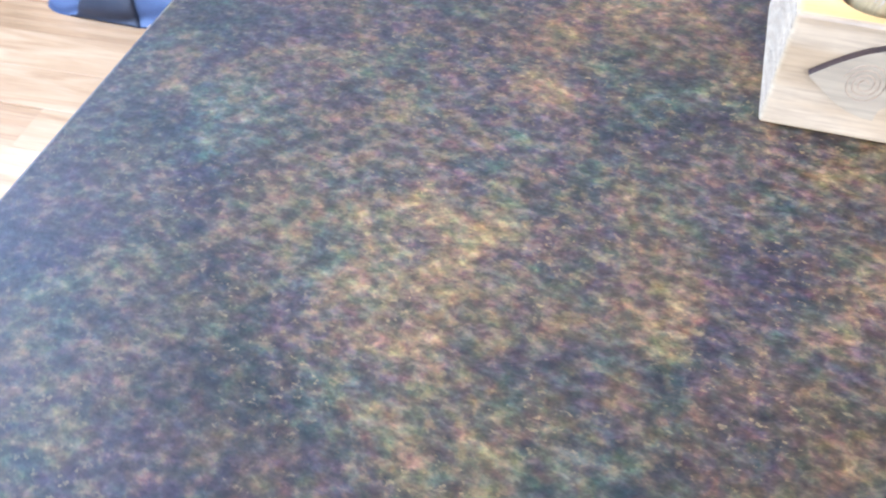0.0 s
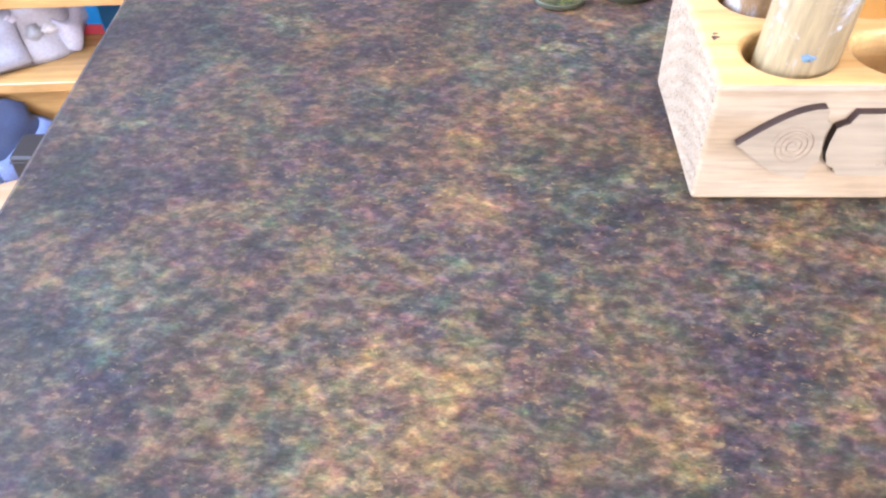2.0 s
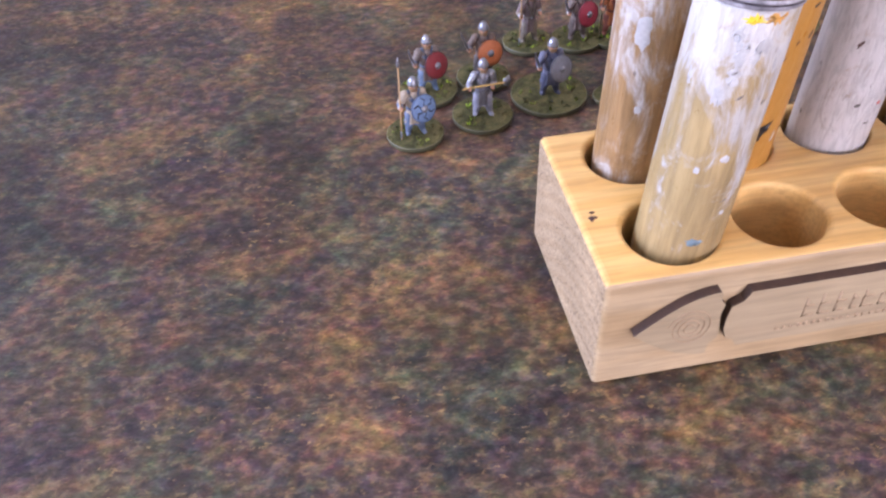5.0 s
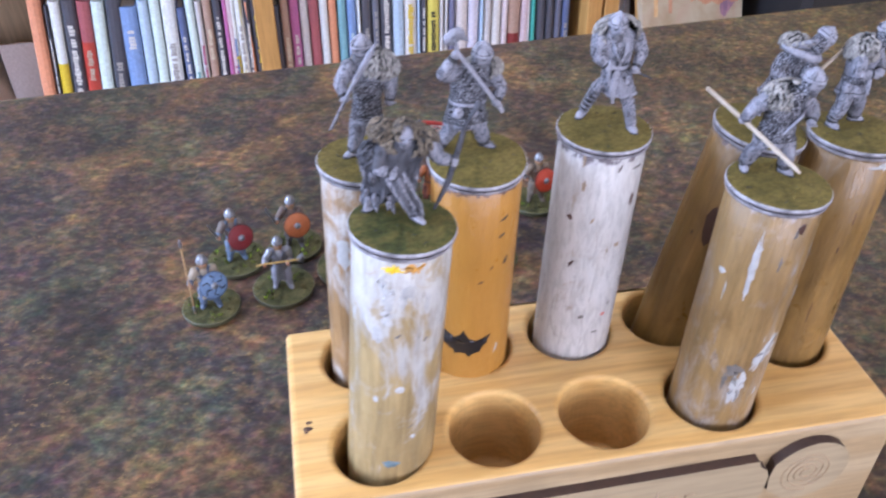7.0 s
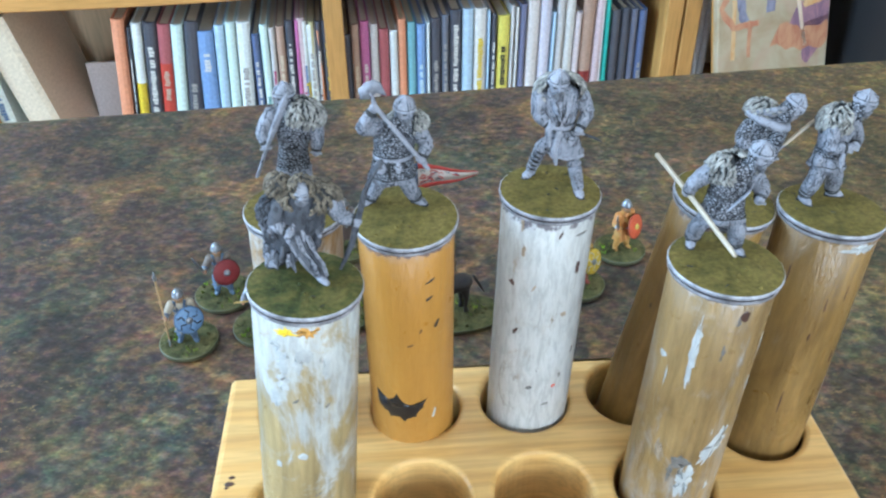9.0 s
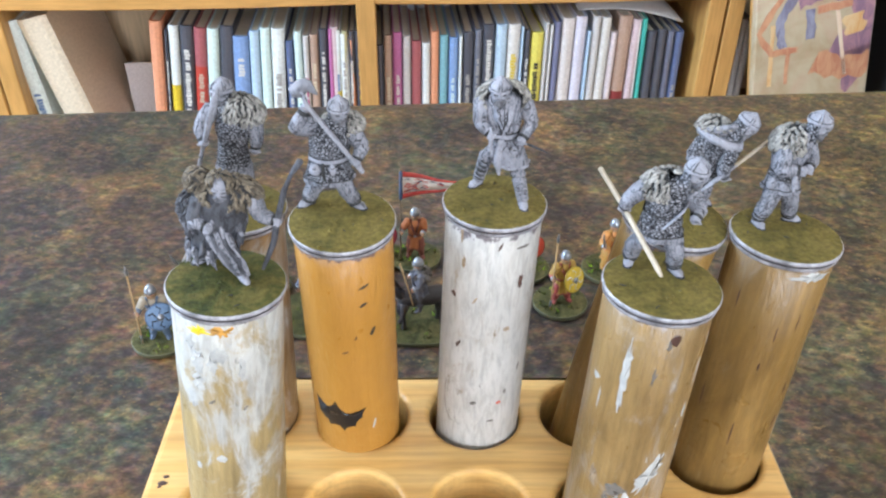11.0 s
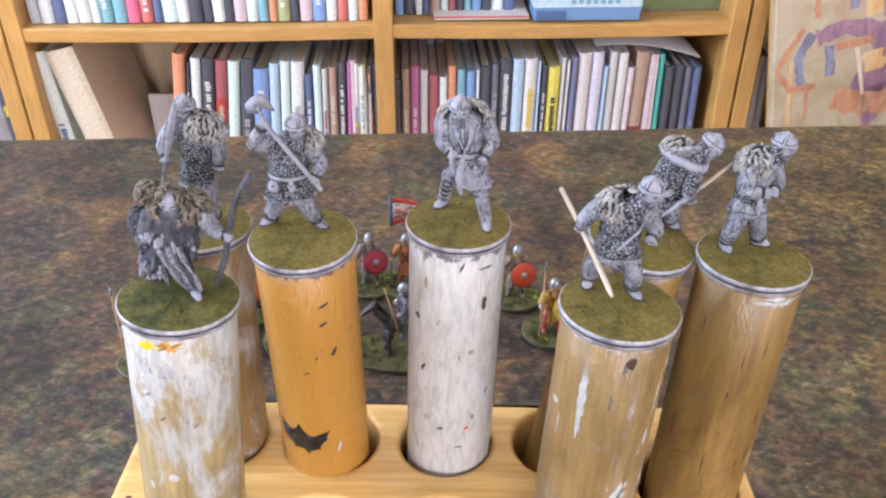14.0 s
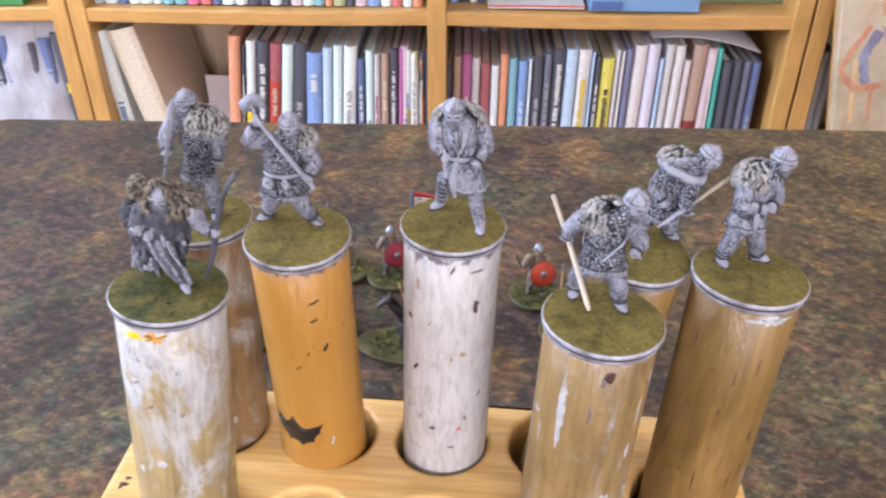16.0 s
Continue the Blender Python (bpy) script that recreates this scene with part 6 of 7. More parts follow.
def right_x(c):
    return 0.543 + (c - 1010) * 0.000436


# lower left bay: two leaning volumes, a pale folder, then a packed row
book(-0.500, 0.022, 0.262, (0.70, 0.78, 0.80), lean=-5, marks=(BLUE, 0.2, 0.55), label="pale blue book leaning against the upright")
book(-0.444, 0.045, 0.268, (0.60, 0.43, 0.22), lean=-12, depth=0.22, inset=0.02, label="thick cream-spined box file leaning over")
s = Shape()
s.box((0, 0, 0), (0.075, 0.004, 0.135), tone((0.80, 0.79, 0.84)), 0.001)
s.thing("folder", ROOM @ Matrix.Translation((-0.405, SY0 + 0.17, LOW + 0.0005)), False, label="white paper folder standing at the back of the shelf", category="folder")
LEFT = [
    (600, 42, 0.260, ORANGE, None, None), (648, 12, 0.245, BLACK, (WHITE, 0.2, 0.8), None), (662, 34, 0.252, WHITE, None, (YELLOW, 0.30, 0.62)), (700, 44, 0.252, BLACK, (WHITE, 0.15, 0.85), None),
    (746, 42, 0.248, DKRED, (BEIGE, 0.5, 0.7), (RED, 0.2, 0.75)), (790, 40, 0.246, PALEB, None, None), (834, 46, 0.250, BLACK, (GREYC, 0.3, 0.6), None), (882, 56, 0.232, BLUE, (WHITE, 0.72, 0.85), None),
    (941, 34, 0.240, SKYB, None, None), (978, 34, 0.244, PALEB, None, None), (1015, 46, 0.243, WHITE, (GREYC, 0.4, 0.7), None), (1064, 26, 0.222, NAVY, (WHITE, 0.4, 0.8), None), (1093, 28, 0.236, PALEB, (TEAL, 0.2, 0.5), None),
    (1123, 22, 0.230, BEIGE, (MAGENTA, 0.4, 0.7), None), (1147, 30, 0.232, BROWN, (CREAM, 0.6, 0.8), None), (1179, 30, 0.240, BLACK, (WHITE, 0.2, 0.85), None), (1211, 20, 0.240, MAGENTA, None, None),
    (1233, 22, 0.238, WHITE, (BLUE, 0.3, 0.7), (YELLOW, 0.42, 0.58)), (1257, 22, 0.236, (0.42, 0.36, 0.12), None, (MAGENTA, 0.1, 0.4)), (1281, 22, 0.236, BLACK, (WHITE, 0.3, 0.8), None),
]
for c, w, h, col, marks, band in LEFT:
    book(left_x(c) - (0.022 if c < 880 else 0.016 if c < 1060 else 0.009), w * 0.000450 - 0.0008, h, col, lean=6.5 if c < 880 else (4.0 if c < 1060 else 2.0), marks=marks, band=band, depth=0.17 + 0.02 * ((c // 7) % 3))
# dark tall volumes standing behind the front row
for c, w, h in ((905, 60, 0.268), (975, 55, 0.272), (1040, 50, 0.272), (1110, 60, 0.275), (1180, 50, 0.270), (1245, 55, 0.262)):
    book(left_x(c), w * 0.000425, h, [BLACK, GREYC, CREAM, NAVY][c % 4], inset=0.215, depth=0.085, label="taller book standing behind the front row")

RIGHT = [
    (-330, 28, 0.243, PINK, (MAGENTA, 0.3, 0.5), None), (-300, 32, 0.232, WHITE, (GREYC, 0.5, 0.8), None), (-266, 18, 0.222, ORANGE, None, None), (-246, 40, 0.236, BLACK, (YELLOW, 0.3, 0.85), None),
    (-204, 30, 0.224, GREYC, None, None), (-172, 28, 0.212, BLACK, None, None), (-142, 30, 0.228, BROWN, (CREAM, 0.5, 0.7), None), (-110, 34, 0.232, MAGENTA, (WHITE, 0.4, 0.7), None), (-74, 30, 0.226, BEIGE, None, None), (-42, 36, 0.218, DKRED, None, None),
    (-4, 30, 0.214, WHITE, None, None), (28, 30, 0.232, ORANGE, None, (WHITE, 0.05, 0.2)), (60, 32, 0.226, TEAL, None, None), (94, 34, 0.222, BLUE, (PALEB, 0.4, 0.7), None), (130, 14, 0.224, WHITE, None, None),
    (146, 38, 0.230, BLACK, (GREYC, 0.3, 0.7), None), (186, 28, 0.234, (0.06, 0.06, 0.07), (GREYC, 0.3, 0.8), None), (216, 44, 0.242, BLACK, (WHITE, 0.15, 0.9), None), (262, 42, 0.242, SKYB, None, None),
    (306, 46, 0.242, CREAM, (YELLOW, 0.3, 0.8), None), (354, 12, 0.238, SKYB, None, None), (368, 22, 0.232, BLACK, (WHITE, 0.3, 0.8), None), (392, 46, 0.228, YELLOW, (BLACK, 0.12, 0.78), None), (440, 16, 0.243, BEIGE, None, None), (458, 14, 0.240, CREAM, None, None),
    (474, 26, 0.244, (0.08, 0.08, 0.14), None, None), (502, 46, 0.250, (0.66, 0.54, 0.42), None, None), (550, 42, 0.252, (0.60, 0.52, 0.54), None, None), (596, 16, 0.228, SKYB, None, None), (613, 30, 0.252, BEIGE, None, None), (645, 36, 0.250, CREAM, None, None),
    (683, 26, 0.226, (0.66, 0.48, 0.40), None, None), (710, 48, 0.252, BROWN, None, (DKRED, 0.4, 0.5)), (760, 34, 0.246, PINK, None, None), (796, 10, 0.240, CREAM, None, None), (808, 22, 0.246, GREEN, None, None), (834, 36, 0.226, BLACK, None, (WHITE, 0.0, 0.45)), (872, 34, 0.228, BLACK, None, None),
    (908, 28, 0.226, (0.05, 0.05, 0.07), None, None), (938, 32, 0.224, NAVY, (GREYC, 0.3, 0.6), None),
]
for c, w, h, col, marks, band in RIGHT:
    book(right_x(c), w * 0.000436 - 0.0008, h, col, lean=-1.0 if c > 780 else 0.6, marks=marks, band=band, depth=0.16 + 0.02 * ((c // 5) % 3))
for c, w, h in ((-310, 60, 0.262), (-230, 60, 0.266), (-150, 60, 0.262), (-80, 70, 0.268), (0, 60, 0.262), (80, 60, 0.260), (170, 60, 0.264), (250, 70, 0.268), (330, 50, 0.264), (400, 60, 0.266), (470, 60, 0.272), (545, 50, 0.274)):
    book(right_x(c), w * 0.000436, h, [GREYC, CREAM, BLACK, BEIGE, BROWN][c % 5], inset=0.20, depth=0.095, label="taller book standing behind the front row")
# pale magazine lying over the row
s = Shape()
loops = []
for k in range(13):
    u = k / 12
    loops.append([(right_x(570) + 0.17 * u, SY0 + y, LOW + 0.2555 + 0.0045 * math.sin(u * math.pi) - 0.022 * u * u + z) for y, z in ((0.045, 0), (0.25, 0.001), (0.25, 0.004), (0.045, 0.003))])
s.rings(loops, tone((0.58, 0.58, 0.60)))
s.thing("magazine", ROOM, True, label="pale floppy magazine lying across the tops of the books", category="magazine")

# upper bays: feet of a packed row, flat boxes
g = random.Random(41)
UP = [GREYC, WHITE, NAVY, WHITE, (0.60, 0.56, 0.40), PALEB, TEAL, TEAL, (0.60, 0.05, 0.10), RED, NAVY, PALEB, WHITE, BLACK, BLACK, WHITE, BLACK, PINK, PALEB, TEAL, ORANGE, (0.28, 0.28, 0.08), BLACK, PINK, BLUE, WHITE, RED, PALEB, ORANGE, WHITE, GREYC]
cx = -0.508
for k, col in enumerate(UP):
    w = g.uniform(0.012, 0.021)
    if cx + w > -0.001:
        break
    book(cx, w - 0.0006, g.uniform(0.20, 0.25), col, SH_T, g.uniform(-1.5, 1.5), marks=(WHITE, 0.1, 0.7) if k % 3 == 0 and sum(col) < 1 else None)
    cx += w + 0.0006
cx = 0.036
for k in range(13):
    w = g.uniform(0.010, 0.018)
    book(cx, w - 0.0006, g.uniform(0.19, 0.24), [BLUE, BLACK, WHITE, NAVY, BROWN, PALEB, DKRED, BLACK, TEAL][k % 9], SH_T, 0, inset=0.05)
    cx += w + 0.0006
for k in range(9):
    w = g.uniform(0.012, 0.019)
    book(0.40 + k * 0.0155, 0.0145, g.uniform(0.18, 0.22), [BEIGE, GREYC, DKRED, CREAM][k % 4], SH_T, 0, inset=0.12, depth=0.14)


def flat_box(x, y, z, w, d, h, cols, label, name="game_box"):
    ob = holder(name, ROOM @ Matrix.Translation((x, y, z)), label=label, category="box")
    s = Shape()
    s.box((0, 0, 0), (w, d, h * 0.45), tone(cols[0]), 0.001)
    s.part("tray", ob, False)
    s = Shape()
    s.box((-0.001, -0.001, h * 0.45), (w + 0.001, d + 0.001, h), tone(cols[1]), 0.0015)
    lid = s.part("lid", ob, False)
    s = Shape()
    for k in range(7):
        s.box((w * 0.34 + k * 0.011, -0.0014, h * 0.60), (w * 0.34 + k * 0.011 + 0.0075, 0.0005, h * 0.84), tone(cols[2]))
    s.part("lettering", lid, False)
    s = Shape()
    s.box((w * 0.02, -0.0013, h * 0.05), (w * 0.30, 0.0005, h * 0.36), tone(cols[3]))
    s.part("printed_panel", ob, False)
    return ob


flat_box(right_x(325), SY0 + 0.012, SH_T + 0.0006, 0.162, 0.22, 0.042, ((0.16, 0.30, 0.52), (0.50, 0.66, 0.76), (0.20, 0.36, 0.50), (0.07, 0.13, 0.30)), "pale blue boxed game lying flat on the shelf")
s = Shape()
s.box((0, 0, 0), (0.145, 0.20, 0.006), tone((0.66, 0.62, 0.60)), 0.001)
s.box((0.0, -0.0006, 0.0035), (0.145, 0.001, 0.0058), tone(RED))
s.thing("pamphlet", ROOM @ Matrix.Translation((right_x(-20), SY0 + 0.02, SH_T + 0.0006)), False, label="thin white pamphlet with a red edge lying flat", category="pamphlet")
s = Shape()
s.box((0, 0, 0), (0.15, 0.006, 0.018), tone((0.16, 0.20, 0.08)), 0.001)
s.thing("green_strip", ROOM @ Matrix.Translation((right_x(690), SY0 + 0.06, SH_T + 0.0006)), False, label="narrow green board standing on the shelf", category="board")

# left bookcase: dark volumes, a green box, a clear plastic bag in front
for k, (w, h, col) in enumerate(((0.020, 0.255, BLACK), (0.018, 0.246, NAVY), (0.016, 0.240, BLACK), (0.020, 0.236, (0.07, 0.09, 0.10)), (0.018, 0.250, NAVY), (0.022, 0.240, BLACK), (0.024, 0.24, GREYC), (0.02, 0.25, WHITE))):
    book(-0.565 - k * 0.0225 - 0.022, w, h, col, lean=-2, marks=((0.30, 0.36, 0.42), 0.2, 0.8) if k % 2 else (YELLOW, 0.62, 0.68), inset=0.03)
flat_box(-0.80, SY0 + 0.01, SH_T + 0.0006, 0.19, 0.2, 0.06, ((0.05, 0.22, 0.06), (0.06, 0.30, 0.08), (0.20, 0.42, 0.16), (0.03, 0.14, 0.04)), "green boxed game lying on the shelf")
for k in range(3):
    book(0.600 + k * 0.0125, 0.0115, 0.245 - 0.004 * k, [(0.46, 0.44, 0.42), (0.60, 0.56, 0.50), (0.56, 0.54, 0.52)][k], inset=0.03, label="pale grey folder-like book", lean=0)
for k in range(3):
    book(0.602 + k * 0.016, 0.014, 0.21, [NAVY, (0.40, 0.40, 0.10), GREYC][k], SH_T, inset=0.03)


def clear_plastic():
    m = Nodes("clear_plastic", 0.22)
    m.bsdf.inputs["Transmission Weight"].default_value = 0.55
    m.bsdf.inputs["IOR"].default_value = 1.2
    v = m.coord()
    m.colour(m.ramp(m.noise(v, 22, 5), [(0.3, (0.60, 0.60, 0.64)), (0.7, (0.80, 0.79, 0.83))]))
    m.bump(m.noise(m.coord((1, 1, 0.4)), 40, 5, 0.6, 1.0), 0.7, 0.01)
    return m.mat


s = Shape()
loops = []
for k in range(20):
    u = k / 19
    lp = []
    for t in np.linspace(0, 2 * math.pi, 40, endpoint=False):
        w = 0.100 * (1 - 0.35 * u ** 2.5) * (1 + 0.10 * noise.noise(Vector((math.cos(t) * 2, math.sin(t) * 2, u * 5))))
        lp.append((w * math.cos(t) + 0.02 * u, 0.045 * math.sin(t) * (1 - 0.6 * u) + 0.012 * noise.noise(Vector((t * 2, u * 6, 3))), 0.275 * u))
    loops.append(lp)
s.rings(loops, clear_plastic())
bag = s.thing("plastic_bag", ROOM @ Matrix.Translation((-0.668, 1.135, LOW + 0.0006)), True, label="crumpled clear plastic bag of odds and ends", category="bag")


# ---- canvas and dark case at the right ----
def canvas_paint():
    m = Nodes("primed_canvas", 0.6)
    v = m.coord()
    ground = m.ramp(m.noise(v, 16, 5, 0.6, 0.8), [(0.3, (0.34, 0.26, 0.155)), (0.5, (0.42, 0.36, 0.25)), (0.7, (0.47, 0.42, 0.31))])
    wash = m.ramp(m.noise(m.coord((1, 1, 0.5), shift=(3, 1, 2)), 12, 5, 0.6, 1.2), [(0.50, 0.0), (0.62, 0.40)])
    m.colour(m.mix(wash, ground, (0.44, 0.27, 0.20)))
    m.bump(m.noise(v, 900, 3), 0.3, 0.0004)
    return m.mat


def brush_colour(name, a, b):
    m = Nodes(name, 0.5)
    m.colour(m.mix(m.ramp(m.noise(m.coord((1, 1, 0.4)), 60, 5, 0.65, 1.0), [(0.4, 0.0), (0.6, 1.0)]), a, b))
    m.bump(m.noise(m.coord((1, 1, 0.3)), 500, 3), 0.5, 0.0006)
    return m.mat


PLUM = brush_colour("plum_brushwork", (0.20, 0.12, 0.19), (0.36, 0.20, 0.24))
RUST = brush_colour("rust_brushwork", (0.40, 0.17, 0.10), (0.50, 0.28, 0.16))
SLATE = brush_colour("slate_brushwork", (0.14, 0.13, 0.20), (0.25, 0.26, 0.36))
OCHRE = brush_colour("ochre_brushwork", (0.56, 0.32, 0.12), (0.60, 0.44, 0.24))
PALE = brush_colour("pale_brushwork", (0.66, 0.56, 0.44), (0.60, 0.46, 0.36))
easel = holder("canvas", ROOM @ Matrix.Translation((0.682, 1.005, FLOOR_Z)) @ Matrix.Rotation(radians(-9), 4, "Y") @ Matrix.Rotation(radians(-3), 4, "X"), label="cream canvas with loose purple and orange brushwork leaning upright", category="canvas")
s = Shape()
s.box((0, 0, 0.002), (0.180, 0.018, 0.90), canvas_paint(), 0.002)
s.part("painted_face", easel, False)


def stroke(pts, half, mat, seed):
    """A ragged ribbon of thick paint on the canvas: points across and up, in metres."""
    g = random.Random(seed)
    curve = []
    for i in range(len(pts) - 1):
        for k in range(5):
            curve.append(Vector(pts[i]).lerp(Vector(pts[i + 1]), k / 5))
    curve.append(Vector(pts[-1]))
    low, high = [], []
    for i, p in enumerate(curve):
        d = (curve[min(i + 1, len(curve) - 1)] - curve[max(i - 1, 0)]).normalized()
        nrm = Vector((-d.y, d.x))
        for side, out in ((1, low), (-1, high)):
            q = p + nrm * side * half * g.uniform(0.65, 1.15)
            out.append((min(0.178, max(0.002, q.x)), q.y))
    s = Shape()
    edge = low + high[::-1]
    n, m = len(edge), len(low)
    y = -0.0004 - 0.0002 * (seed % 5)
    s.put([(u, y, w) for u, w in edge] + [(u, 0.001, w) for u, w in edge], [(i, i + 1, n - 2 - i, n - 1 - i) for i in range(m - 1)] + [(i, (i + 1) % n, (i + 1) % n + n, i + n) for i in range(n)], mat)
    s.part("brushstroke", easel, False)


for i, (pts, half, mat) in enumerate((
        ([(0.130, 0.560), (0.145, 0.500), (0.115, 0.455), (0.140, 0.415)], 0.024, PLUM), ([(0.075, 0.455), (0.110, 0.435), (0.150, 0.440)], 0.015, RUST),
        ([(0.050, 0.552), (0.082, 0.562), (0.125, 0.552), (0.172, 0.570)], 0.0095, PLUM), ([(0.074, 0.535), (0.115, 0.538)], 0.005, RUST),
        ([(0.034, 0.570), (0.003, 0.512), (0.020, 0.478), (0.052, 0.478)], 0.0038, RUST), ([(0.045, 0.560), (0.028, 0.525), (0.034, 0.484)], 0.0055, SLATE),
        ([(0.021, 0.522), (0.020, 0.425)], 0.0026, OCHRE), ([(0.041, 0.484), (0.040, 0.425)], 0.0026, RUST), ([(0.066, 0.538), (0.067, 0.492)], 0.0055, SLATE),
        ([(0.118, 0.520), (0.122, 0.490)], 0.013, OCHRE), ([(0.152, 0.535), (0.150, 0.505)], 0.008, SLATE), ([(0.098, 0.530), (0.114, 0.425)], 0.0024, PALE),
        ([(0.048, 0.615), (0.049, 0.582)], 0.0034, RUST), ([(0.089, 0.640), (0.091, 0.588)], 0.006, SLATE), ([(0.135, 0.640), (0.138, 0.570)], 0.011, PLUM), ([(0.110, 0.600), (0.116, 0.575)], 0.009, OCHRE))):
    stroke([(u * 1.25, w) for u, w in pts], half * 1.35, mat, i)
s = Shape()
for lo, hi in (((0.003, 0.0182, 0.004), (0.035, 0.034, 0.895)), ((0.145, 0.0182, 0.004), (0.177, 0.034, 0.895))):
    s.box(lo, hi, MAT["shelf_post"], 0.002)
s.part("stretcher", easel, False)
s = Shape()
s.box((0, 0, 0), (0.42, 0.30, 0.86), tone((0.014, 0.014, 0.016), 0.6), 0.012)
case = s.thing("equipment_case", ROOM @ Matrix.Translation((0.835, 0.92, FLOOR_Z + 0.0005)), False, label="tall black case standing on the floor", category="case")

# ---- bags on the floor beside the table ----
def sack(name, x, y, rx, ry, h, mats, seed, label, turn=0):
    """A slumped soft bag: a folded body and side panels of other cloth."""
    ob = holder(name, Matrix.Translation((x, y, FLOOR_Z - 0.005)) @ Matrix.Rotation(radians(turn), 4, "Z"), label=label, category="bag")

    def skin_at(t, u, grow=0.0):
        sx = (abs(math.cos(t)) ** 0.7) * math.copysign(1, math.cos(t))
        sy = (abs(math.sin(t)) ** 0.7) * math.copysign(1, math.sin(t))
        w = 1 + 0.16 * noise.noise(Vector((math.cos(t) * 1.8, math.sin(t) * 1.8, u * 2.6 + seed))) - 0.25 * u * u
        return ((rx + grow) * sx * w, (ry + grow) * sy * w, h * u + 0.03 * noise.noise(Vector((math.cos(t) * 2 + seed, math.sin(t) * 2, u))) * (u > 0.05))

    s = Shape()
    ts = np.linspace(0, 2 * math.pi, 48, endpoint=False)
    s.rings([[skin_at(t, u) for t in ts] for u in np.linspace(0, 1, 14)], mats[0])
    s.part("body", ob)
    for t0, t1, u0, u1, mt, nm in ((-0.9, 0.2, 0.05, 0.55, mats[1], "side_pocket"), (-1.9, -1.45, 0.02, 0.9, mats[2], "strap"), (0.9, 1.3, 0.02, 0.9, mats[2], "strap"), (2.2, 3.6, 0.1, 0.6, mats[1], "side_pocket")):
        s = Shape()
        vs, fs = [], []
        n, k = 12, 8
        for i in range(n + 1):
            for j in range(k + 1):
                t, u = t0 + (t1 - t0) * i / n, u0 + (u1 - u0) * j / k
                edge = 0.012 * (1 - abs(2 * i / n - 1) ** 4) * (1 - abs(2 * j / k - 1) ** 4)
                vs.append(skin_at(t, u, 0.003 + edge))
        for i in range(n):
            for j in range(k):
                fs.append((i * (k + 1) + j, (i + 1) * (k + 1) + j, (i + 1) * (k + 1) + j + 1, i * (k + 1) + j + 1))
        s.put(vs, fs, mt)
        o = s.part(nm, ob)
        sol = o.modifiers.new("thickness", "SOLIDIFY")
        sol.thickness = 0.004
    return ob


sack("sports_bag", -1.055, 0.955, 0.195, 0.110, 0.070, (tone((0.05, 0.068, 0.125)), tone((0.17, 0.22, 0.38)), tone((0.018, 0.02, 0.03))), 3, "blue and black sports bag lying on the floor", 4)
s = Shape()
s.box((0, 0, 0), (0.11, 0.070, 0.058), tone((0.030, 0.026, 0.022), 0.6), 0.004)
s.box((-0.001, -0.001, 0.044), (0.111, 0.071, 0.047), tone((0.012, 0.012, 0.012), 0.6), 0.001)
s.thing("storage_box", Matrix.Translation((-0.872, 0.862, FLOOR_Z + 0.0006)), False, label="small dark storage box beside the sports bag", category="box")
loose = sack("crumpled_bag", -0.965, 1.165, 0.125, 0.10, 0.12, (tone((0.50, 0.48, 0.48), 0.3), tone((0.60, 0.58, 0.62), 0.25), tone((0.42, 0.42, 0.46), 0.3)), 8, "crumpled clear bag of pale odds and ends", 25)
loose.location.z = -0.6335
g = random.Random(15)
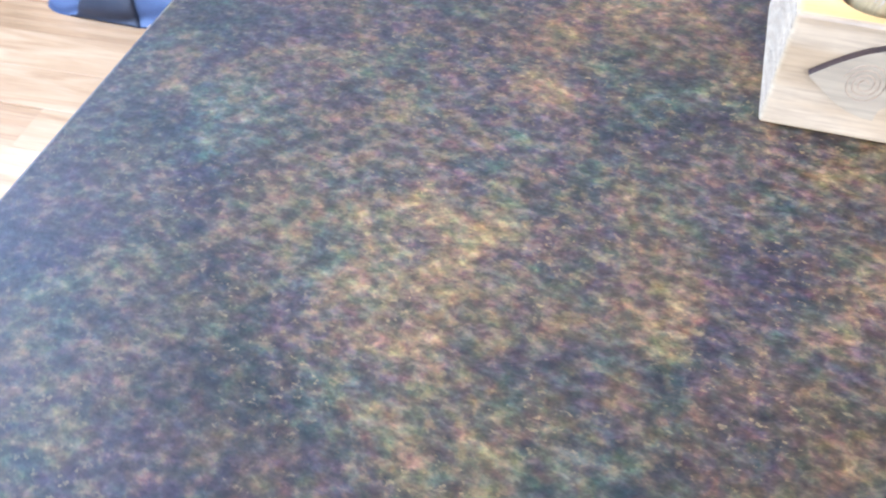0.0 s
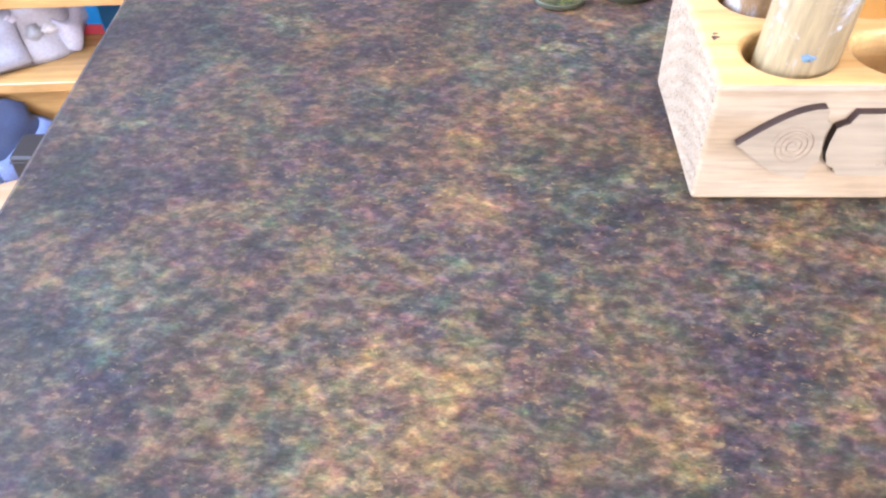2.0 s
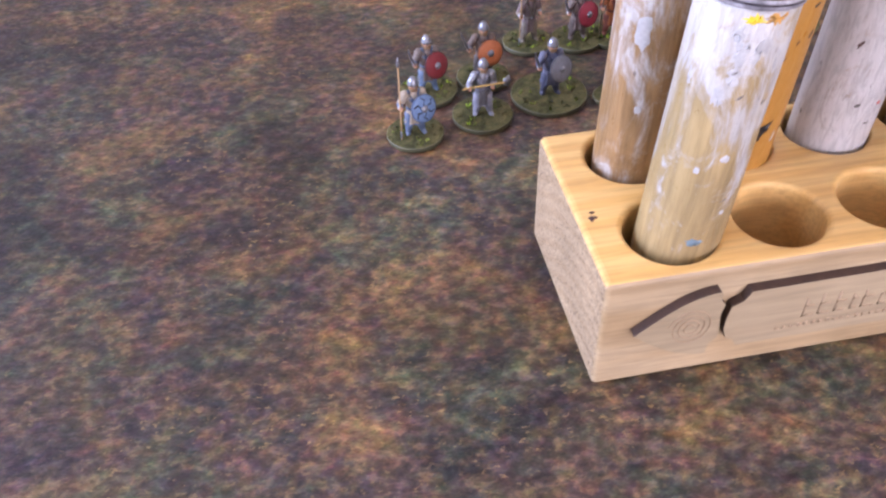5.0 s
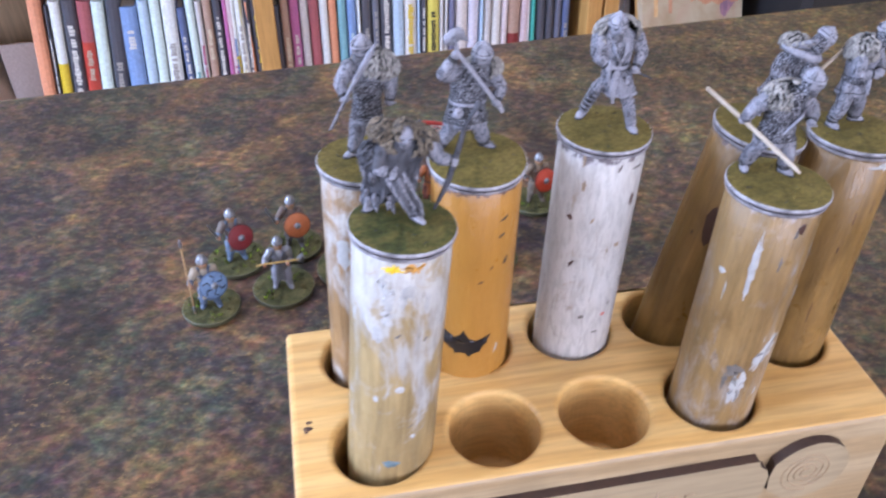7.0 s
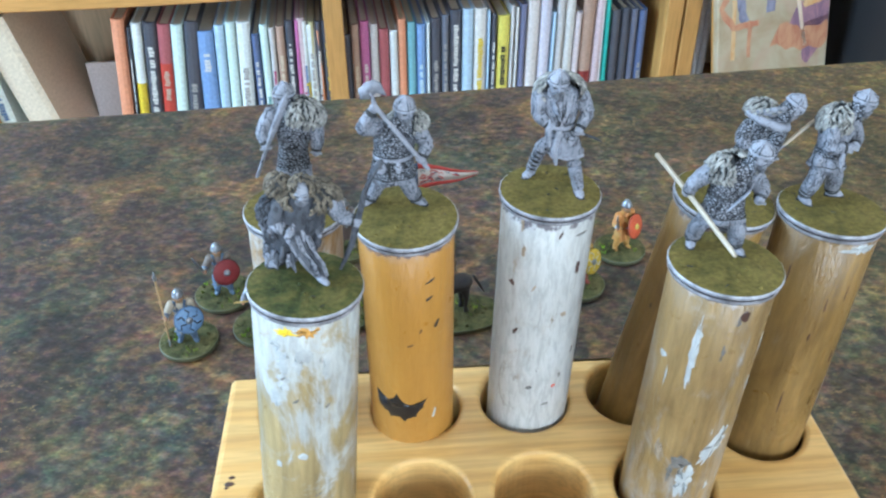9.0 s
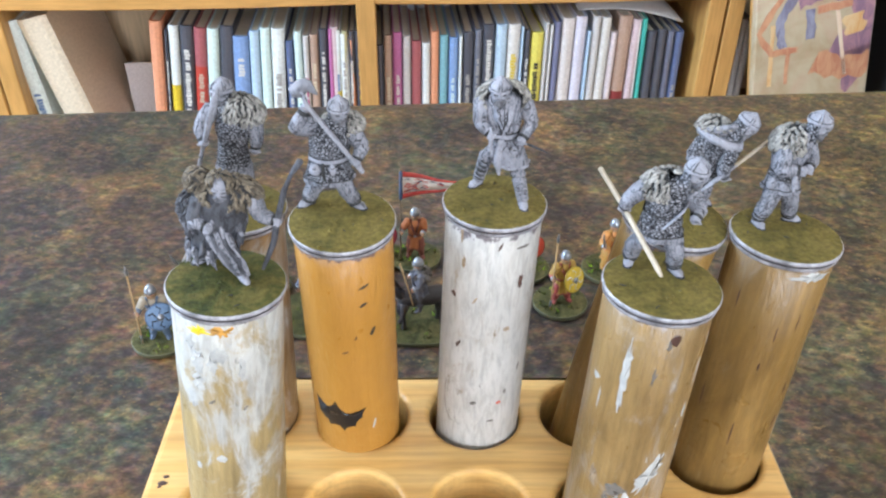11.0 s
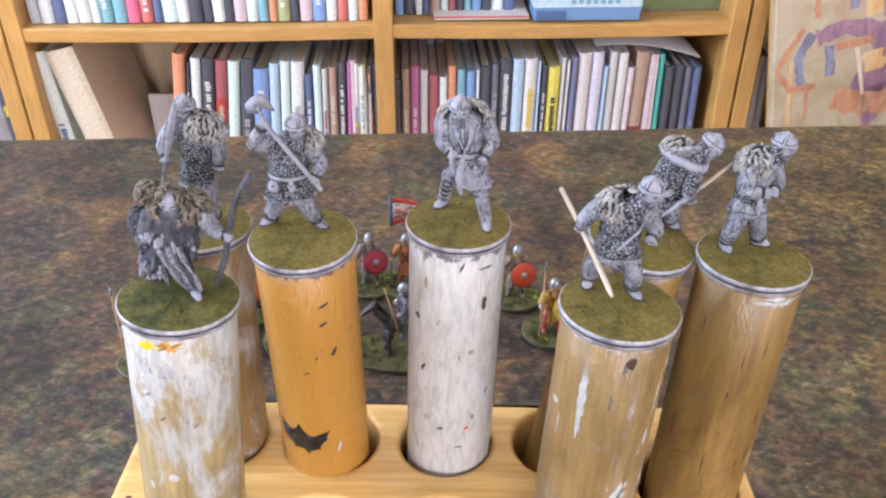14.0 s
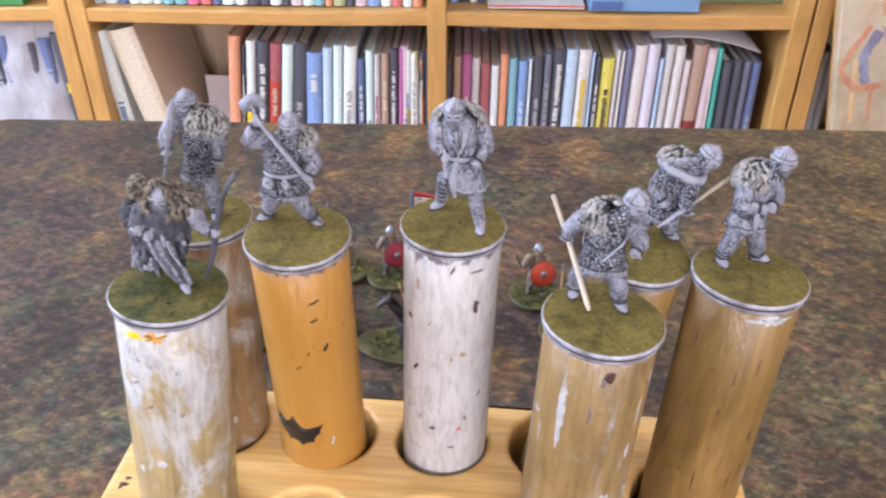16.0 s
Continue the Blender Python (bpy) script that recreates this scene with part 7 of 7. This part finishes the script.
for k in range(26):
    t, u = g.uniform(-2.9, 0.3), g.uniform(0.05, 0.95)
    s = Shape()
    col = ((0.72, 0.68, 0.62), (0.78, 0.78, 0.80), (0.50, 0.45, 0.38), (0.66, 0.54, 0.20), (0.42, 0.42, 0.40), (0.74, 0.70, 0.72))[k % 6]
    s.ball((0.112 * math.cos(t) * (1 - 0.2 * u * u), 0.092 * math.sin(t) * (1 - 0.2 * u * u), 0.008 + 0.11 * u), (g.uniform(0.012, 0.024), g.uniform(0.012, 0.022), g.uniform(0.010, 0.018)), tone(col, 0.4), 12, 8, wob=0.3)
    s.part("odd_piece", loose)
s = Shape()
s.box((0, 0, 0), (0.07, 0.10, 0.13), tone((0.03, 0.28, 0.66), 0.4), 0.003)
s.box((0.001, -0.0015, 0.0), (0.069, 0.001, 0.02), tone((0.55, 0.06, 0.07), 0.4))
s.thing("carton", Matrix.Translation((-0.872, 1.20, -0.6335)), False, label="bright blue carton with a red strip on the bottom shelf", category="box")

# ---- floor boards ----
def laminate():
    m = Nodes("laminate_board", 0.38)
    tone_of = m.random()
    v = m.coord((0.10, 1, 1))
    shift = m.tree.nodes.new("ShaderNodeVectorMath")
    shift.operation = "ADD"
    m.link(v, shift.inputs[0])
    m.link(m.ramp(tone_of, [(0.0, 0.0), (1.0, 1.0)]), shift.inputs[1])
    bands = m.noise(shift.outputs[0], 26, 5, 0.6, 1.2)
    fine = m.noise(m.coord((0.05, 1, 1)), 300, 3)
    col = m.ramp(bands, [(0.34, (0.32, 0.19, 0.085)), (0.5, (0.40, 0.255, 0.125)), (0.66, (0.45, 0.315, 0.17))])
    col = m.mix(1.0, col, m.ramp(tone_of, [(0.0, 0.93), (1.0, 1.05)]), "MULTIPLY")
    m.colour(m.mix(1.0, col, m.ramp(fine, [(0.3, 0.88), (0.65, 1.03)]), "MULTIPLY"))
    m.bump(fine, 0.15, 0.0003)
    return m.mat


board = Shape()
board.box((0, 0, 0), (1.28, 0.0960, 0.0062), laminate(), 0.0005)
board_mesh = board.mesh("floor_board", False)
for i in range(48):
    for j in range(-1, 5):
        x = X0 + j * 1.2805 + (i * 0.45) % 1.2805
        y = Y0 + i * 0.0963
        if x < X0 - 0.1 or x + 1.28 > X1 + 0.1 or y + 0.096 > Y1:
            continue
        ob = new("floor_board", board_mesh)
        ob.parent = floor
        ob.matrix_local = Matrix.Translation((x, y, FLOOR_Z - 0.0059))
